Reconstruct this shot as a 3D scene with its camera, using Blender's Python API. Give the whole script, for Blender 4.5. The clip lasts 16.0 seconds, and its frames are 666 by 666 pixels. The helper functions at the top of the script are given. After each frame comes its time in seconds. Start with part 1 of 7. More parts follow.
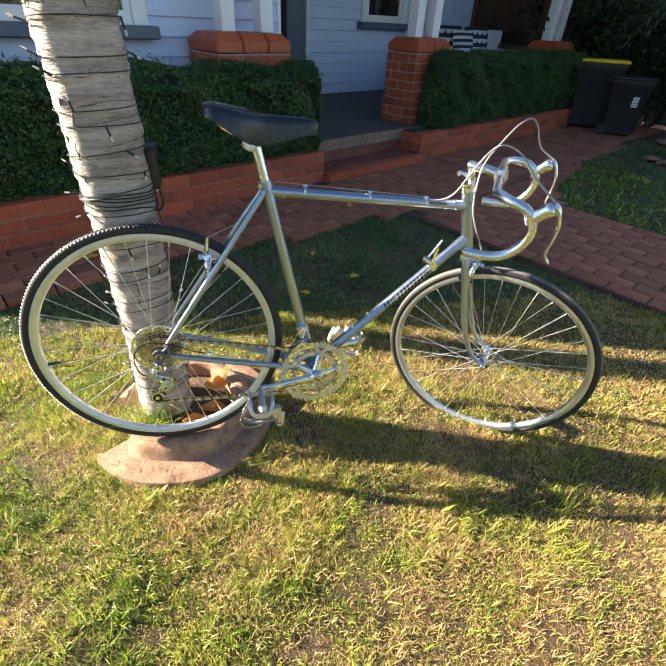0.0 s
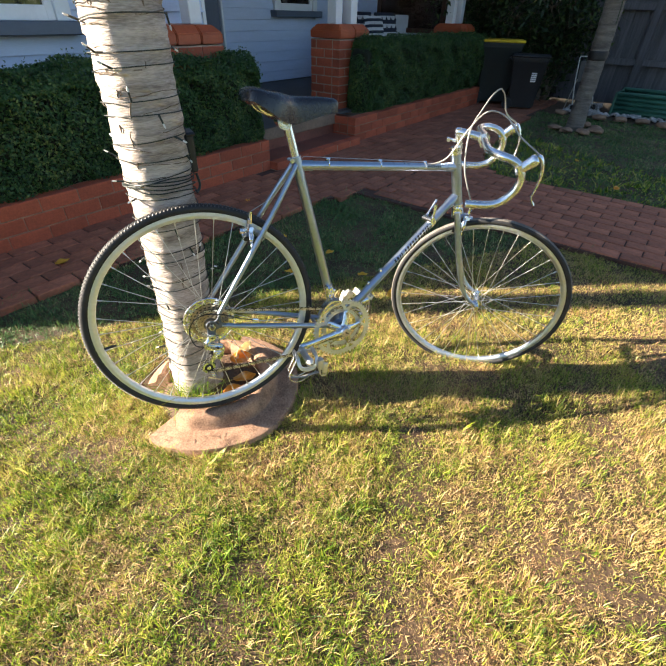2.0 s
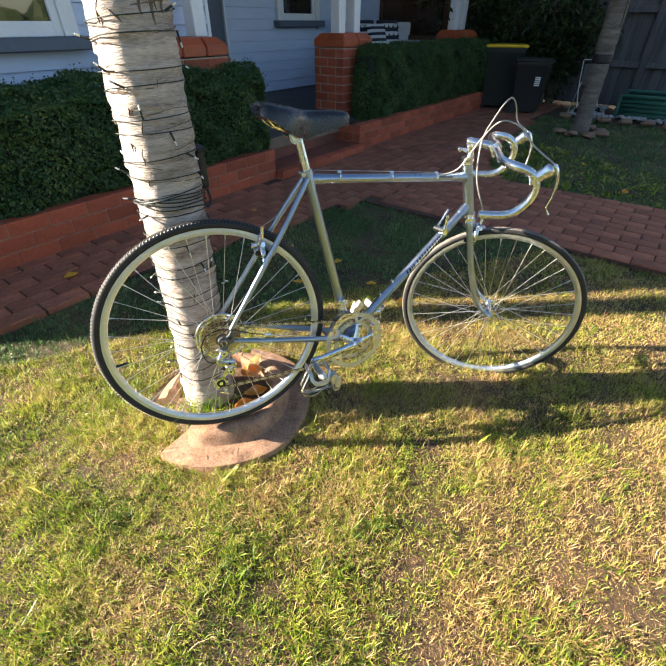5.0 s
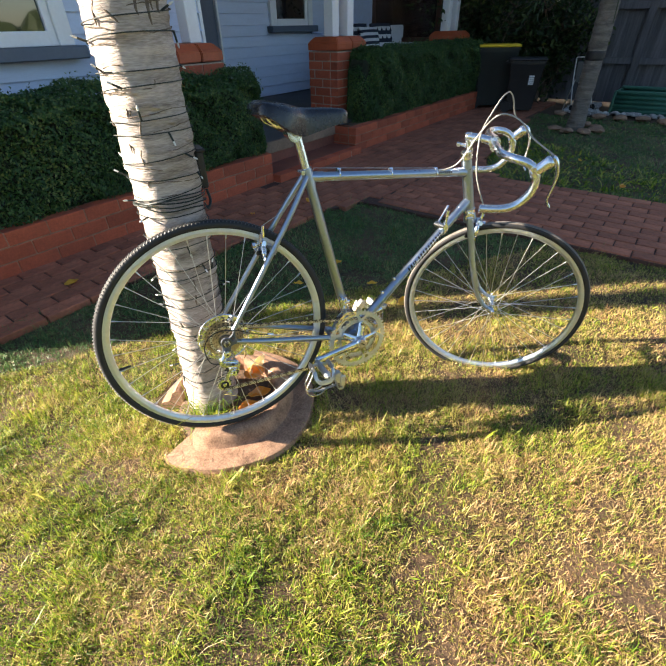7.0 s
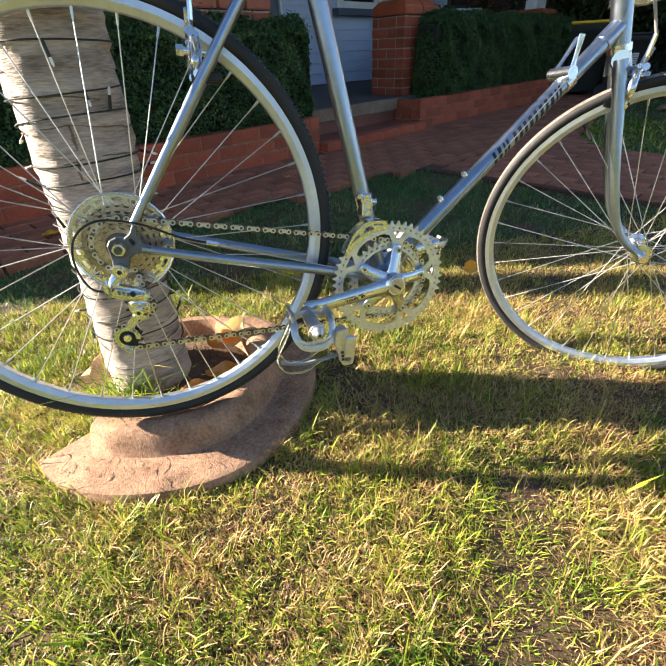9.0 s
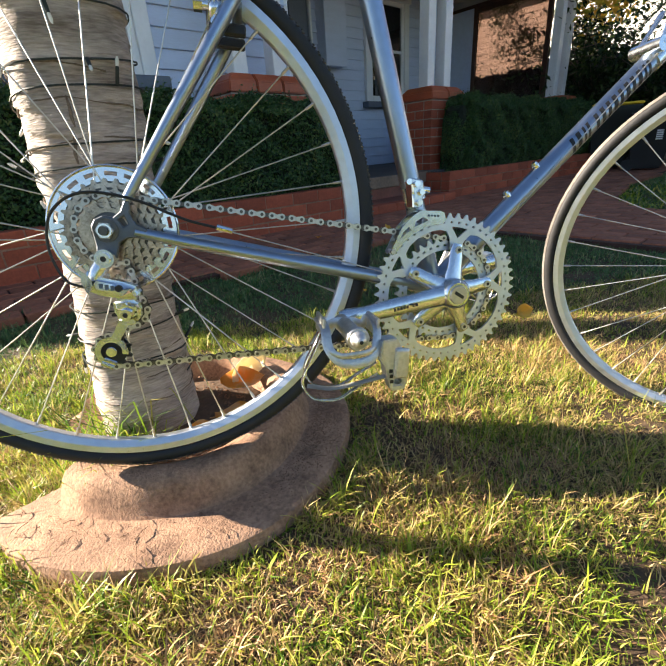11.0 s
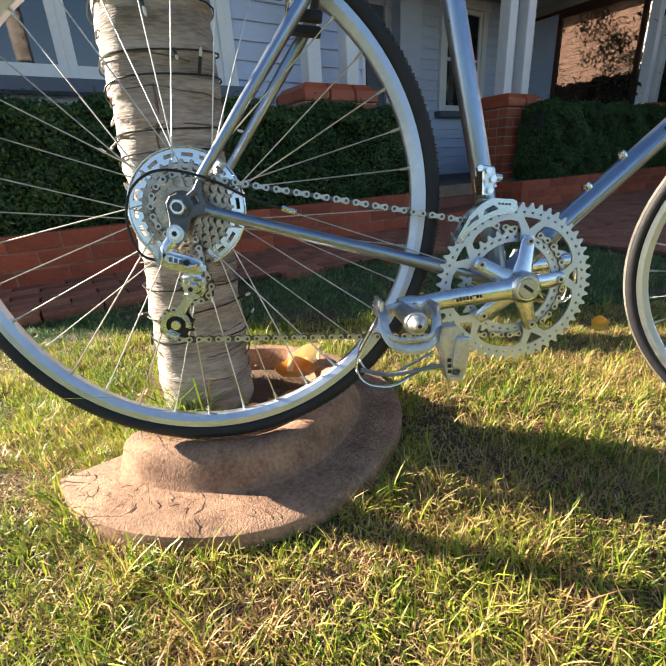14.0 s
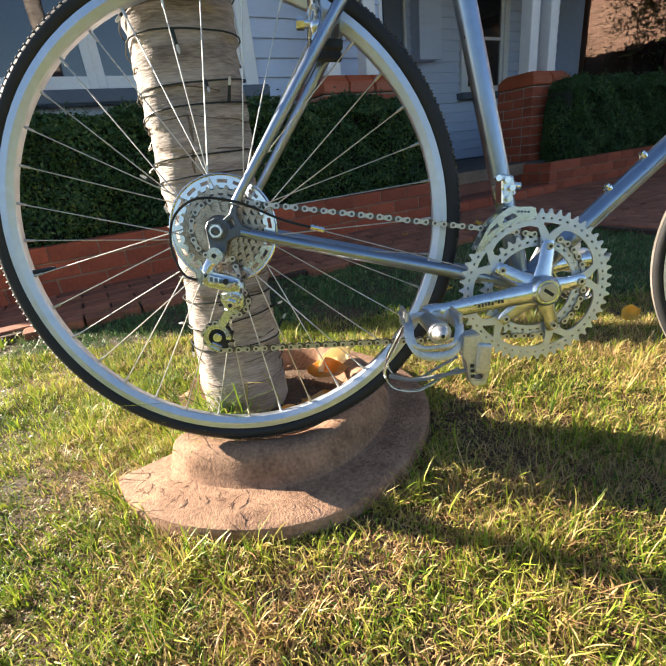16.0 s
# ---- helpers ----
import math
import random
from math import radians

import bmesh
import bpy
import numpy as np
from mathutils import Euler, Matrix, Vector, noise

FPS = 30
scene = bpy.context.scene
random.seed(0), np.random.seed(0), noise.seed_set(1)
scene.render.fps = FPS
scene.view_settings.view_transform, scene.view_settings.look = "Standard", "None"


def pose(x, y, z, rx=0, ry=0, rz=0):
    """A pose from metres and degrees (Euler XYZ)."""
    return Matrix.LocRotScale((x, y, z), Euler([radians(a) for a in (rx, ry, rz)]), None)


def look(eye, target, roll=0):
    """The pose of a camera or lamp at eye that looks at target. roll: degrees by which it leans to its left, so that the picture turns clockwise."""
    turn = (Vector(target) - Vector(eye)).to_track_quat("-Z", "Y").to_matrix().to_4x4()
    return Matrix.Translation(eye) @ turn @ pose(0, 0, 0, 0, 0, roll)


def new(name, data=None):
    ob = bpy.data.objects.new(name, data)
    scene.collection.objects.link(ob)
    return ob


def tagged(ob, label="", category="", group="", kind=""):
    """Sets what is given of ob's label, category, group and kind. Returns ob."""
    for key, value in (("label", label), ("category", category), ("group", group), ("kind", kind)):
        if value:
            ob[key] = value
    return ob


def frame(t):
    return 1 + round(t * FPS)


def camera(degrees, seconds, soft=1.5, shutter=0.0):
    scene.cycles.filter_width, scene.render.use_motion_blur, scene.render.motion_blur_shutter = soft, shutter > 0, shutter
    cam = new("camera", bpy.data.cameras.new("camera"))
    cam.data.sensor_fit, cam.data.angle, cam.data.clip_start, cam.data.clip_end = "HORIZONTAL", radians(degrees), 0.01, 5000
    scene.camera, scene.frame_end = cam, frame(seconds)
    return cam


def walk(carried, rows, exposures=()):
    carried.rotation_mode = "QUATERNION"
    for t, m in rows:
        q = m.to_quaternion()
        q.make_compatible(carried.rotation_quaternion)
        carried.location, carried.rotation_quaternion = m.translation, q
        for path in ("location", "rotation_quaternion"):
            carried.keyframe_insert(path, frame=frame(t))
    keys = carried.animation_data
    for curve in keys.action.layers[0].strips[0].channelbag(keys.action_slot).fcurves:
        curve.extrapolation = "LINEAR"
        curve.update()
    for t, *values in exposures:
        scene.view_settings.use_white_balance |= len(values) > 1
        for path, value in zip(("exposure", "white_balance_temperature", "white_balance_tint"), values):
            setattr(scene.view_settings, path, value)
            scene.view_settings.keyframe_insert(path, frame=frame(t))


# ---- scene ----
cam = camera(76.4, 16.0)
PATH = [
    (0, (0.266, -0.983, 1.191), (0.639, 0.583, 0.005), 3.0),
    (0.5, (0.173, -0.953, 1.198), (0.857, 0.517, 0.026), 5.8),
    (1, (0.122, -1.036, 1.198), (0.786, 0.441, 0.025), 7.7),
    (1.5, (0.058, -1.062, 1.196), (0.706, 0.405, 0.002), 4.2),
    (2, (-0.062, -1.088, 1.188), (0.584, 0.37, -0.019), 1.5),
    (2.5, (-0.09, -1.112, 1.206), (0.549, 0.342, -0.01), 2.3),
    (3, (-0.093, -1.093, 1.199), (0.544, 0.366, -0.012), 2.9),
    (3.5, (-0.078, -1.071, 1.198), (0.553, 0.39, -0.013), 3.2),
    (4, (-0.078, -1.061, 1.198), (0.547, 0.405, -0.01), 2.9),
    (4.5, (-0.078, -1.056, 1.199), (0.551, 0.414, -0.002), 1.9),
    (4.7, (-0.072, -1.052, 1.199), (0.556, 0.424, 0.004), 1.0),
    (7, (-0.082, -1.052, 1.182), (0.55, 0.439, 0.008), -1.2),
    (7.5, (-0.076, -1.026, 1.12), (0.535, 0.447, -0.087), -0.9),
    (8, (0.008, -0.932, 0.994), (0.512, 0.54, -0.263), -2.5),
    (8.2, (0.082, -0.87, 0.922), (0.515, 0.63, -0.327), -2.7),
    (10.3, (0.196, -0.571, 0.508), (0.591, 1.208, -0.316), -3.3),
    (10.5, (0.185, -0.569, 0.513), (0.554, 1.222, -0.297), -3.6),
    (11, (0.173, -0.571, 0.516), (0.502, 1.238, -0.272), -3.8),
    (11.5, (0.164, -0.571, 0.517), (0.458, 1.247, -0.262), -3.7),
    (12, (0.162, -0.577, 0.505), (0.416, 1.256, -0.254), -4.4),
    (12.5, (0.149, -0.585, 0.461), (0.384, 1.274, -0.237), 0.2),
    (13, (0.136, -0.59, 0.454), (0.331, 1.28, -0.228), -1.8),
    (13.5, (0.149, -0.569, 0.465), (0.312, 1.291, -0.251), -2.1),
    (14, (0.171, -0.575, 0.484), (0.24, 1.285, -0.246), -3.3),
    (14.5, (0.184, -0.578, 0.483), (0.197, 1.277, -0.266), -4.0),
    (15, (0.177, -0.579, 0.485), (0.15, 1.269, -0.279), -4.9),
    (15.5, (0.178, -0.589, 0.466), (0.121, 1.253, -0.309), -8.4),
    (16, (0.169, -0.602, 0.522), (0.109, 1.245, -0.243), -6.6),
]
walk(cam, [(t, look(eye, target, roll)) for t, eye, target, roll in PATH], [(0.0, 2.42), (1.5, 2.40), (4.5, 2.32), (7.0, 2.32), (10.3, 2.24), (12.5, 2.16), (16.0, 2.09)])

# ---- light ----
SUN = Vector((-0.95, 0.31, 0.0)).normalized() * math.cos(radians(22)) + Vector((0, 0, math.sin(radians(22))))
world = bpy.data.worlds.new("world")
scene.world = world
world.use_nodes = True
sky = world.node_tree.nodes.new("ShaderNodeTexSky")
sky.sky_type, sky.sun_disc = "NISHITA", False
sky.sun_elevation, sky.sun_rotation = radians(22), math.atan2(SUN.x, SUN.y)
sky.air_density, sky.dust_density, sky.ozone_density = 1.0, 0.5, 2.1
back = world.node_tree.nodes["Background"]
world.node_tree.links.new(sky.outputs[0], back.inputs[0])
back.inputs[1].default_value = 0.047
sun = new("sun", bpy.data.lights.new("sun", "SUN"))
sun.data.energy, sun.data.angle, sun.data.color = 5.0, radians(0.53), (1.0, 0.87, 0.70)
sun.matrix_world = look((0, 0, 20), Vector((0, 0, 20)) - SUN)


# ---- materials ----
def mat(name, color, rough=0.6, metal=0.0, var=0.25, scale=6.0, bump=0.0, bscale=60.0, color2=None, island=0.0, stretch=(1, 1, 1), spec=0.5, rvar=0.15):
    """A surface with colour variation at two scales, varied gloss and fine relief. island: how far single pieces differ."""
    m = bpy.data.materials.new(name)
    m.use_nodes = True
    t = m.node_tree
    n, l = t.nodes, t.links
    b = n["Principled BSDF"]
    b.inputs["Metallic"].default_value = metal
    b.inputs["Specular IOR Level"].default_value = spec
    tc, mp = n.new("ShaderNodeTexCoord"), n.new("ShaderNodeMapping")
    mp.inputs["Scale"].default_value = stretch
    l.new(tc.outputs["Object"], mp.inputs[0])
    big, fine = n.new("ShaderNodeTexNoise"), n.new("ShaderNodeTexNoise")
    for tex, sc, det in ((big, scale, 5), (fine, scale * 9, 6)):
        tex.inputs["Scale"].default_value, tex.inputs["Detail"].default_value = sc, det
        l.new(mp.outputs[0], tex.inputs[0])
    mixf = n.new("ShaderNodeMix")
    mixf.inputs[0].default_value = 0.45
    l.new(big.outputs["Fac"], mixf.inputs[2])
    l.new(fine.outputs["Fac"], mixf.inputs[3])
    r = n.new("ShaderNodeMapRange")
    r.inputs[1].default_value, r.inputs[2].default_value = 0.34, 0.66
    l.new(mixf.outputs[0], r.inputs[0])
    c = n.new("ShaderNodeMix")
    c.data_type = "RGBA"
    dark = [v * (1 - var) for v in color]
    c.inputs[6].default_value = (*dark, 1)
    c.inputs[7].default_value = (*(color2 or [min(1, v * (1 + var)) for v in color]), 1)
    l.new(r.outputs[0], c.inputs[0])
    out = c.outputs[2]
    if island:
        oi = n.new("ShaderNodeObjectInfo")
        gm = n.new("ShaderNodeNewGeometry")
        s = n.new("ShaderNodeMath")
        s.operation = "ADD"
        l.new(oi.outputs["Random"], s.inputs[0])
        l.new(gm.outputs["Random Per Island"], s.inputs[1])
        f = n.new("ShaderNodeMath")
        f.operation = "FRACT"
        l.new(s.outputs[0], f.inputs[0])
        mr = n.new("ShaderNodeMapRange")
        mr.inputs[3].default_value, mr.inputs[4].default_value = 1 - island, 1 + island
        l.new(f.outputs[0], mr.inputs[0])
        h = n.new("ShaderNodeHueSaturation")
        l.new(mr.outputs[0], h.inputs["Value"])
        l.new(out, h.inputs["Color"])
        out = h.outputs[0]
    l.new(out, b.inputs["Base Color"])
    rr = n.new("ShaderNodeMapRange")
    rr.inputs[3].default_value, rr.inputs[4].default_value = max(0.02, rough - rvar * rough), min(1, rough + rvar)
    l.new(fine.outputs["Fac"], rr.inputs[0])
    l.new(rr.outputs[0], b.inputs["Roughness"])
    if bump:
        bt, bp = n.new("ShaderNodeTexNoise"), n.new("ShaderNodeBump")
        bt.inputs["Scale"].default_value, bt.inputs["Detail"].default_value = bscale, 8
        l.new(mp.outputs[0], bt.inputs[0])
        bp.inputs["Strength"].default_value, bp.inputs["Distance"].default_value = bump, 0.004
        l.new(bt.outputs["Fac"], bp.inputs["Height"])
        l.new(bp.outputs[0], b.inputs["Normal"])
    return m


def leafy(name, stops, rough=0.5, patch=0.0, pscale=2.0, trans=0.35):
    """Leaves or blades: each island takes its colour from a ramp; light passes through. patch: how far broad patches shift the ramp."""
    m = bpy.data.materials.new(name)
    m.use_nodes = True
    t = m.node_tree
    n, l = t.nodes, t.links
    b, o = n["Principled BSDF"], n["Material Output"]
    b.inputs["Roughness"].default_value = rough
    b.inputs["Specular IOR Level"].default_value = 0.35
    gm, ramp = n.new("ShaderNodeNewGeometry"), n.new("ShaderNodeValToRGB")
    while len(ramp.color_ramp.elements) < len(stops):
        ramp.color_ramp.elements.new(0.5)
    for e, (p, col) in zip(ramp.color_ramp.elements, stops):
        e.position, e.color = p, (*col, 1)
    src = gm.outputs["Random Per Island"]
    if patch:
        tc, nz = n.new("ShaderNodeTexCoord"), n.new("ShaderNodeTexNoise")
        nz.inputs["Scale"].default_value, nz.inputs["Detail"].default_value = pscale, 4
        l.new(tc.outputs["Object"], nz.inputs[0])
        mr = n.new("ShaderNodeMapRange")
        mr.inputs[1].default_value, mr.inputs[2].default_value = 0.3, 0.7
        mr.inputs[3].default_value, mr.inputs[4].default_value = -patch, patch
        l.new(nz.outputs["Fac"], mr.inputs[0])
        ad = n.new("ShaderNodeMath")
        l.new(src, ad.inputs[0])
        l.new(mr.outputs[0], ad.inputs[1])
        src = ad.outputs[0]
    l.new(src, ramp.inputs[0])
    l.new(ramp.outputs[0], b.inputs["Base Color"])
    tr, mx = n.new("ShaderNodeBsdfTranslucent"), n.new("ShaderNodeMixShader")
    l.new(ramp.outputs[0], tr.inputs[0])
    mx.inputs[0].default_value = trans
    l.new(b.outputs[0], mx.inputs[1])
    l.new(tr.outputs[0], mx.inputs[2])
    l.new(mx.outputs[0], o.inputs[0])
    return m


def glass(name, tint, rough=0.03, alpha=0.0):
    m = bpy.data.materials.new(name)
    m.use_nodes = True
    b = m.node_tree.nodes["Principled BSDF"]
    b.inputs["Base Color"].default_value = (*tint, 1)
    b.inputs["Roughness"].default_value = rough
    b.inputs["Specular IOR Level"].default_value = 0.9
    b.inputs["Coat Weight"].default_value = 1.0
    b.inputs["Coat Roughness"].default_value = 0.02
    return m


M_SOIL = mat("soil", (0.10, 0.060, 0.035), 0.95, var=0.5, scale=9, bump=0.9, bscale=90)
M_LAWN = mat("lawn_soil", (0.055, 0.031, 0.018), 0.95, var=0.5, scale=3, bump=0.8, bscale=110, color2=(0.13, 0.080, 0.042))
M_BLADE = leafy("grass_blade", ((0.0, (0.06, 0.13, 0.014)), (0.3, (0.16, 0.26, 0.024)), (0.65, (0.36, 0.44, 0.036)), (1.0, (0.56, 0.48, 0.13))), 0.42, 0.34, 3.4, 0.42)
M_STRAW = leafy("dry_grass_blade", ((0.0, (0.30, 0.27, 0.07)), (0.35, (0.56, 0.43, 0.16)), (0.75, (0.68, 0.48, 0.23)), (1.0, (0.40, 0.22, 0.11))), 0.45, 0.38, 3.0, 0.30)
M_THATCH = leafy("dead_thatch", ((0.0, (0.19, 0.12, 0.05)), (0.35, (0.38, 0.25, 0.11)), (0.75, (0.54, 0.36, 0.19)), (1.0, (0.18, 0.095, 0.055))), 0.6, 0.38, 3.0, 0.15)
M_BARK_FAR = mat("dark_palm_bark", (0.13, 0.11, 0.095), 0.9, var=0.45, scale=5, bump=1.0, bscale=34, stretch=(1, 1, 7), color2=(0.24, 0.21, 0.18))
# shaded copy of the grass: darker, bluer stops put the house's shade into the colour
M_SHADE_BLADE = leafy("grass_blade_shaded", ((0.0, (0.045, 0.12, 0.040)), (0.5, (0.095, 0.20, 0.055)), (0.85, (0.19, 0.26, 0.085)), (1.0, (0.42, 0.36, 0.18))), 0.45, 0.15, 2.0, 0.22)
M_HEDGE = leafy("hedge_leaf", ((0.0, (0.020, 0.056, 0.020)), (0.5, (0.042, 0.105, 0.030)), (0.85, (0.085, 0.16, 0.045)), (1.0, (0.17, 0.22, 0.06))), 0.35, 0.2, 3.0, 0.2)
# near-black colour paints the shade between the hedge's leaves
M_HEDGE_CORE = mat("hedge_inner_shade", (0.012, 0.017, 0.008), 0.95, var=0.5, scale=30, bump=1.0)
M_BRICK = mat("red_brick", (0.40, 0.090, 0.042), 0.75, var=0.3, scale=8, bump=0.5, bscale=140, island=0.22)
M_BRICK_CAP = mat("orange_glazed_brick", (0.40, 0.085, 0.030), 0.42, var=0.2, scale=7, bump=0.25, island=0.15)
M_PAVER = mat("paver_brick", (0.31, 0.112, 0.062), 0.85, var=0.4, scale=5, bump=0.6, bscale=120, island=0.18)
M_MORTAR = mat("mortar", (0.40, 0.30, 0.23), 0.95, var=0.3, scale=20, bump=0.6)
M_JOINT = mat("path_joint", (0.075, 0.036, 0.026), 0.95, var=0.4, scale=14, bump=0.7)
M_BOARD = mat("pale_blue_weatherboard", (0.55, 0.63, 0.80), 0.5, var=0.07, scale=3, bump=0.12, bscale=25, stretch=(1, 6, 6), island=0.03)
M_MORTAR_DIRTY = mat("dirty_mortar", (0.31, 0.165, 0.105), 0.95, var=0.4, scale=16, bump=0.6)
M_WHITE = mat("white_gloss_paint", (0.80, 0.81, 0.83), 0.38, var=0.05, scale=4, bump=0.06)
M_SILL = mat("slate_grey_paint", (0.10, 0.125, 0.17), 0.45, var=0.1, scale=4, bump=0.06)
M_PORCH = mat("porch_concrete", (0.075, 0.072, 0.075), 0.6, var=0.25, scale=3, bump=0.3)
M_EDGE = mat("step_concrete", (0.24, 0.165, 0.115), 0.8, var=0.3, scale=6, bump=0.5)
M_STEP = mat("red_step_paint", (0.20, 0.065, 0.045), 0.5, var=0.3, scale=4, bump=0.3)
M_DARK = mat("dark_interior", (0.02, 0.02, 0.022), 0.9, var=0.2)
M_CEIL = mat("porch_ceiling_paint", (0.42, 0.40, 0.36), 0.7, var=0.1, scale=3)
M_ROOF = mat("roof_tile", (0.16, 0.075, 0.055), 0.8, var=0.3, scale=5, bump=0.4)
M_GLASS = glass("window_glass", (0.012, 0.014, 0.018))
M_BROWN = mat("brown_window_frame", (0.075, 0.028, 0.014), 0.45, var=0.25, scale=8, stretch=(1, 1, 0.2))
M_BLIND = bpy.data.materials.new("bronze_blind_sheet")
M_BLIND.use_nodes = True
_n, _l = M_BLIND.node_tree.nodes, M_BLIND.node_tree.links
_t, _g, _m = _n.new("ShaderNodeBsdfTransparent"), _n.new("ShaderNodeBsdfGlossy"), _n.new("ShaderNodeMixShader")
_t.inputs[0].default_value = (0.36, 0.29, 0.26, 1)
_g.inputs[0].default_value, _g.inputs["Roughness"].default_value = (0.8, 0.62, 0.5, 1), 0.12
_m.inputs[0].default_value = 0.05
_l.new(_t.outputs[0], _m.inputs[1])
_l.new(_g.outputs[0], _m.inputs[2])
_l.new(_m.outputs[0], _n["Material Output"].inputs[0])
M_FENCE = mat("weathered_paling", (0.085, 0.084, 0.092), 0.85, var=0.35, scale=6, bump=0.5, stretch=(6, 6, 0.5), island=0.25)
M_BIN = mat("dark_green_bin_plastic", (0.012, 0.018, 0.018), 0.45, var=0.2, scale=8, bump=0.1)
M_BINB = mat("black_bin_plastic", (0.014, 0.014, 0.017), 0.42, var=0.2, scale=8, bump=0.1)
M_YELLOW = mat("yellow_lid_plastic", (0.85, 0.55, 0.02), 0.4, var=0.1, scale=8)
M_LABEL = mat("white_label", (0.75, 0.75, 0.75), 0.5, var=0.1)
M_BARK = mat("palm_bark", (0.335, 0.272, 0.235), 0.9, var=0.45, scale=7, bump=1.0, bscale=60, stretch=(1, 1, 7), color2=(0.59, 0.515, 0.47))
M_BARK_LINE = mat("palm_scar", (0.16, 0.12, 0.09), 0.95, var=0.4, scale=30, bump=0.8, stretch=(1, 1, 4))
M_COLLAR = mat("terracotta_concrete", (0.33, 0.178, 0.108), 0.92, var=0.5, scale=19, bump=0.45, bscale=360, color2=(0.50, 0.30, 0.19))
M_TYRE_DUSTY = mat("dusty_tread", (0.13, 0.115, 0.10), 0.85, var=0.45, scale=14, bump=0.5, bscale=260, color2=(0.22, 0.195, 0.175))
M_TYRE = mat("black_rubber", (0.016, 0.016, 0.018), 0.6, var=0.3, scale=30, bump=0.2, bscale=200)
M_TREAD = mat("scuffed_tread_rubber", (0.055, 0.053, 0.052), 0.38, var=0.4, scale=40, spec=0.7)
M_ALLOY = mat("polished_alloy", (0.70, 0.73, 0.77), 0.17, metal=1.0, var=0.12, scale=16, bump=0.03, rvar=0.14)
M_RIM = mat("anodised_rim", (0.66, 0.71, 0.80), 0.38, metal=1.0, var=0.10, scale=10, rvar=0.2)
M_CHROME = mat("chrome", (0.86, 0.86, 0.87), 0.10, metal=1.0, var=0.06, scale=20, rvar=0.15)
M_STEEL = mat("steel", (0.60, 0.58, 0.54), 0.33, metal=1.0, var=0.22, scale=25, rvar=0.2)
M_INNER = mat("oily_link_and_gap_shade", (0.13, 0.12, 0.11), 0.35, metal=0.9, var=0.3, scale=30)
# worn steel, browned to carry the warm reflection of lit bark and leaves
M_WARM_STEEL = mat("worn_sprocket_steel", (0.42, 0.32, 0.23), 0.26, metal=1.0, var=0.35, scale=40, color2=(0.72, 0.60, 0.48))
M_DROPOUT = mat("dark_plated_steel", (0.15, 0.165, 0.19), 0.48, metal=0.8, var=0.2, scale=20)
M_WORN = mat("worn_alloy", (0.62, 0.61, 0.60), 0.36, metal=1.0, var=0.25, scale=30, bump=0.08, bscale=120, rvar=0.3)
M_FRAME = mat("silver_blue_lacquer", (0.36, 0.42, 0.52), 0.26, metal=1.0, var=0.10, scale=9, rvar=0.14)
M_BLACK = mat("black_plastic", (0.014, 0.014, 0.015), 0.45, var=0.2, scale=20)
M_CABLE = mat("cable_housing", (0.30, 0.29, 0.27), 0.4, var=0.2, scale=20)
M_SADDLE = mat("black_vinyl", (0.012, 0.012, 0.017), 0.20, var=0.2, scale=10, bump=0.1, bscale=300)
M_WIRE = mat("dark_green_wire", (0.012, 0.020, 0.018), 0.5, var=0.3, scale=20)
M_BULB = mat("clear_bulb_plastic", (0.75, 0.75, 0.72), 0.15, var=0.1)
M_LEAF_Y = leafy("yellow_leaf", ((0.0, (0.80, 0.42, 0.03)), (1.0, (0.88, 0.60, 0.10))), 0.5, 0.3, 30, 0.45)
M_LEAF_O = leafy("orange_leaf", ((0.0, (0.78, 0.27, 0.02)), (0.6, (0.85, 0.40, 0.06)), (1.0, (0.85, 0.62, 0.35))), 0.5, 0.4, 30, 0.5)
M_LEAF_P = leafy("pale_leaf", ((0.0, (0.80, 0.66, 0.36)), (1.0, (0.86, 0.76, 0.52))), 0.5, 0.3, 30, 0.5)
M_ROCK = mat("garden_rock", (0.27, 0.165, 0.105), 0.9, var=0.4, scale=8, bump=0.8)
M_PEBBLE = mat("white_pebble", (0.34, 0.33, 0.32), 0.8, var=0.3, scale=20, island=0.3)
M_GREENBED = mat("green_corrugated_steel", (0.035, 0.13, 0.095), 0.45, var=0.2, scale=5)
M_TREE_LEAF = leafy("shrub_leaf", ((0.0, (0.012, 0.026, 0.010)), (0.6, (0.030, 0.060, 0.018)), (1.0, (0.075, 0.11, 0.03))), 0.5, 0.2, 1.0)
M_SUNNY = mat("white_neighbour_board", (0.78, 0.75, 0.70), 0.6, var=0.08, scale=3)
M_YLEAF = leafy("yellow_vine_leaf", ((0.0, (0.30, 0.34, 0.03)), (0.5, (0.62, 0.46, 0.05)), (1.0, (0.75, 0.40, 0.04))), 0.5, 0.1, 1.0, 0.5)
M_CLOTH = mat("white_fabric", (0.62, 0.62, 0.64), 0.9, var=0.1, scale=10, bump=0.3, bscale=300)
M_NAVY = mat("navy_fabric", (0.022, 0.026, 0.045), 0.9, var=0.2, scale=10, bump=0.3, bscale=300)
M_STREET = leafy("street_hedge_leaf", ((0.0, (0.018, 0.032, 0.014)), (1.0, (0.060, 0.085, 0.030))), 0.6, 0.4, 0.8, 0.0)
M_LITTER = mat("dry_twig", (0.20, 0.11, 0.06), 0.9, var=0.4, scale=30)



# ---- mesh helpers ----
def link(name, me, material=None, parent=None, label="", m=None):
    ob = new(name, me)
    if material and not me.materials:
        me.materials.append(material)
    if parent:
        ob.parent = parent
    if m is not None:
        ob.matrix_basis = m
    return tagged(ob, label)


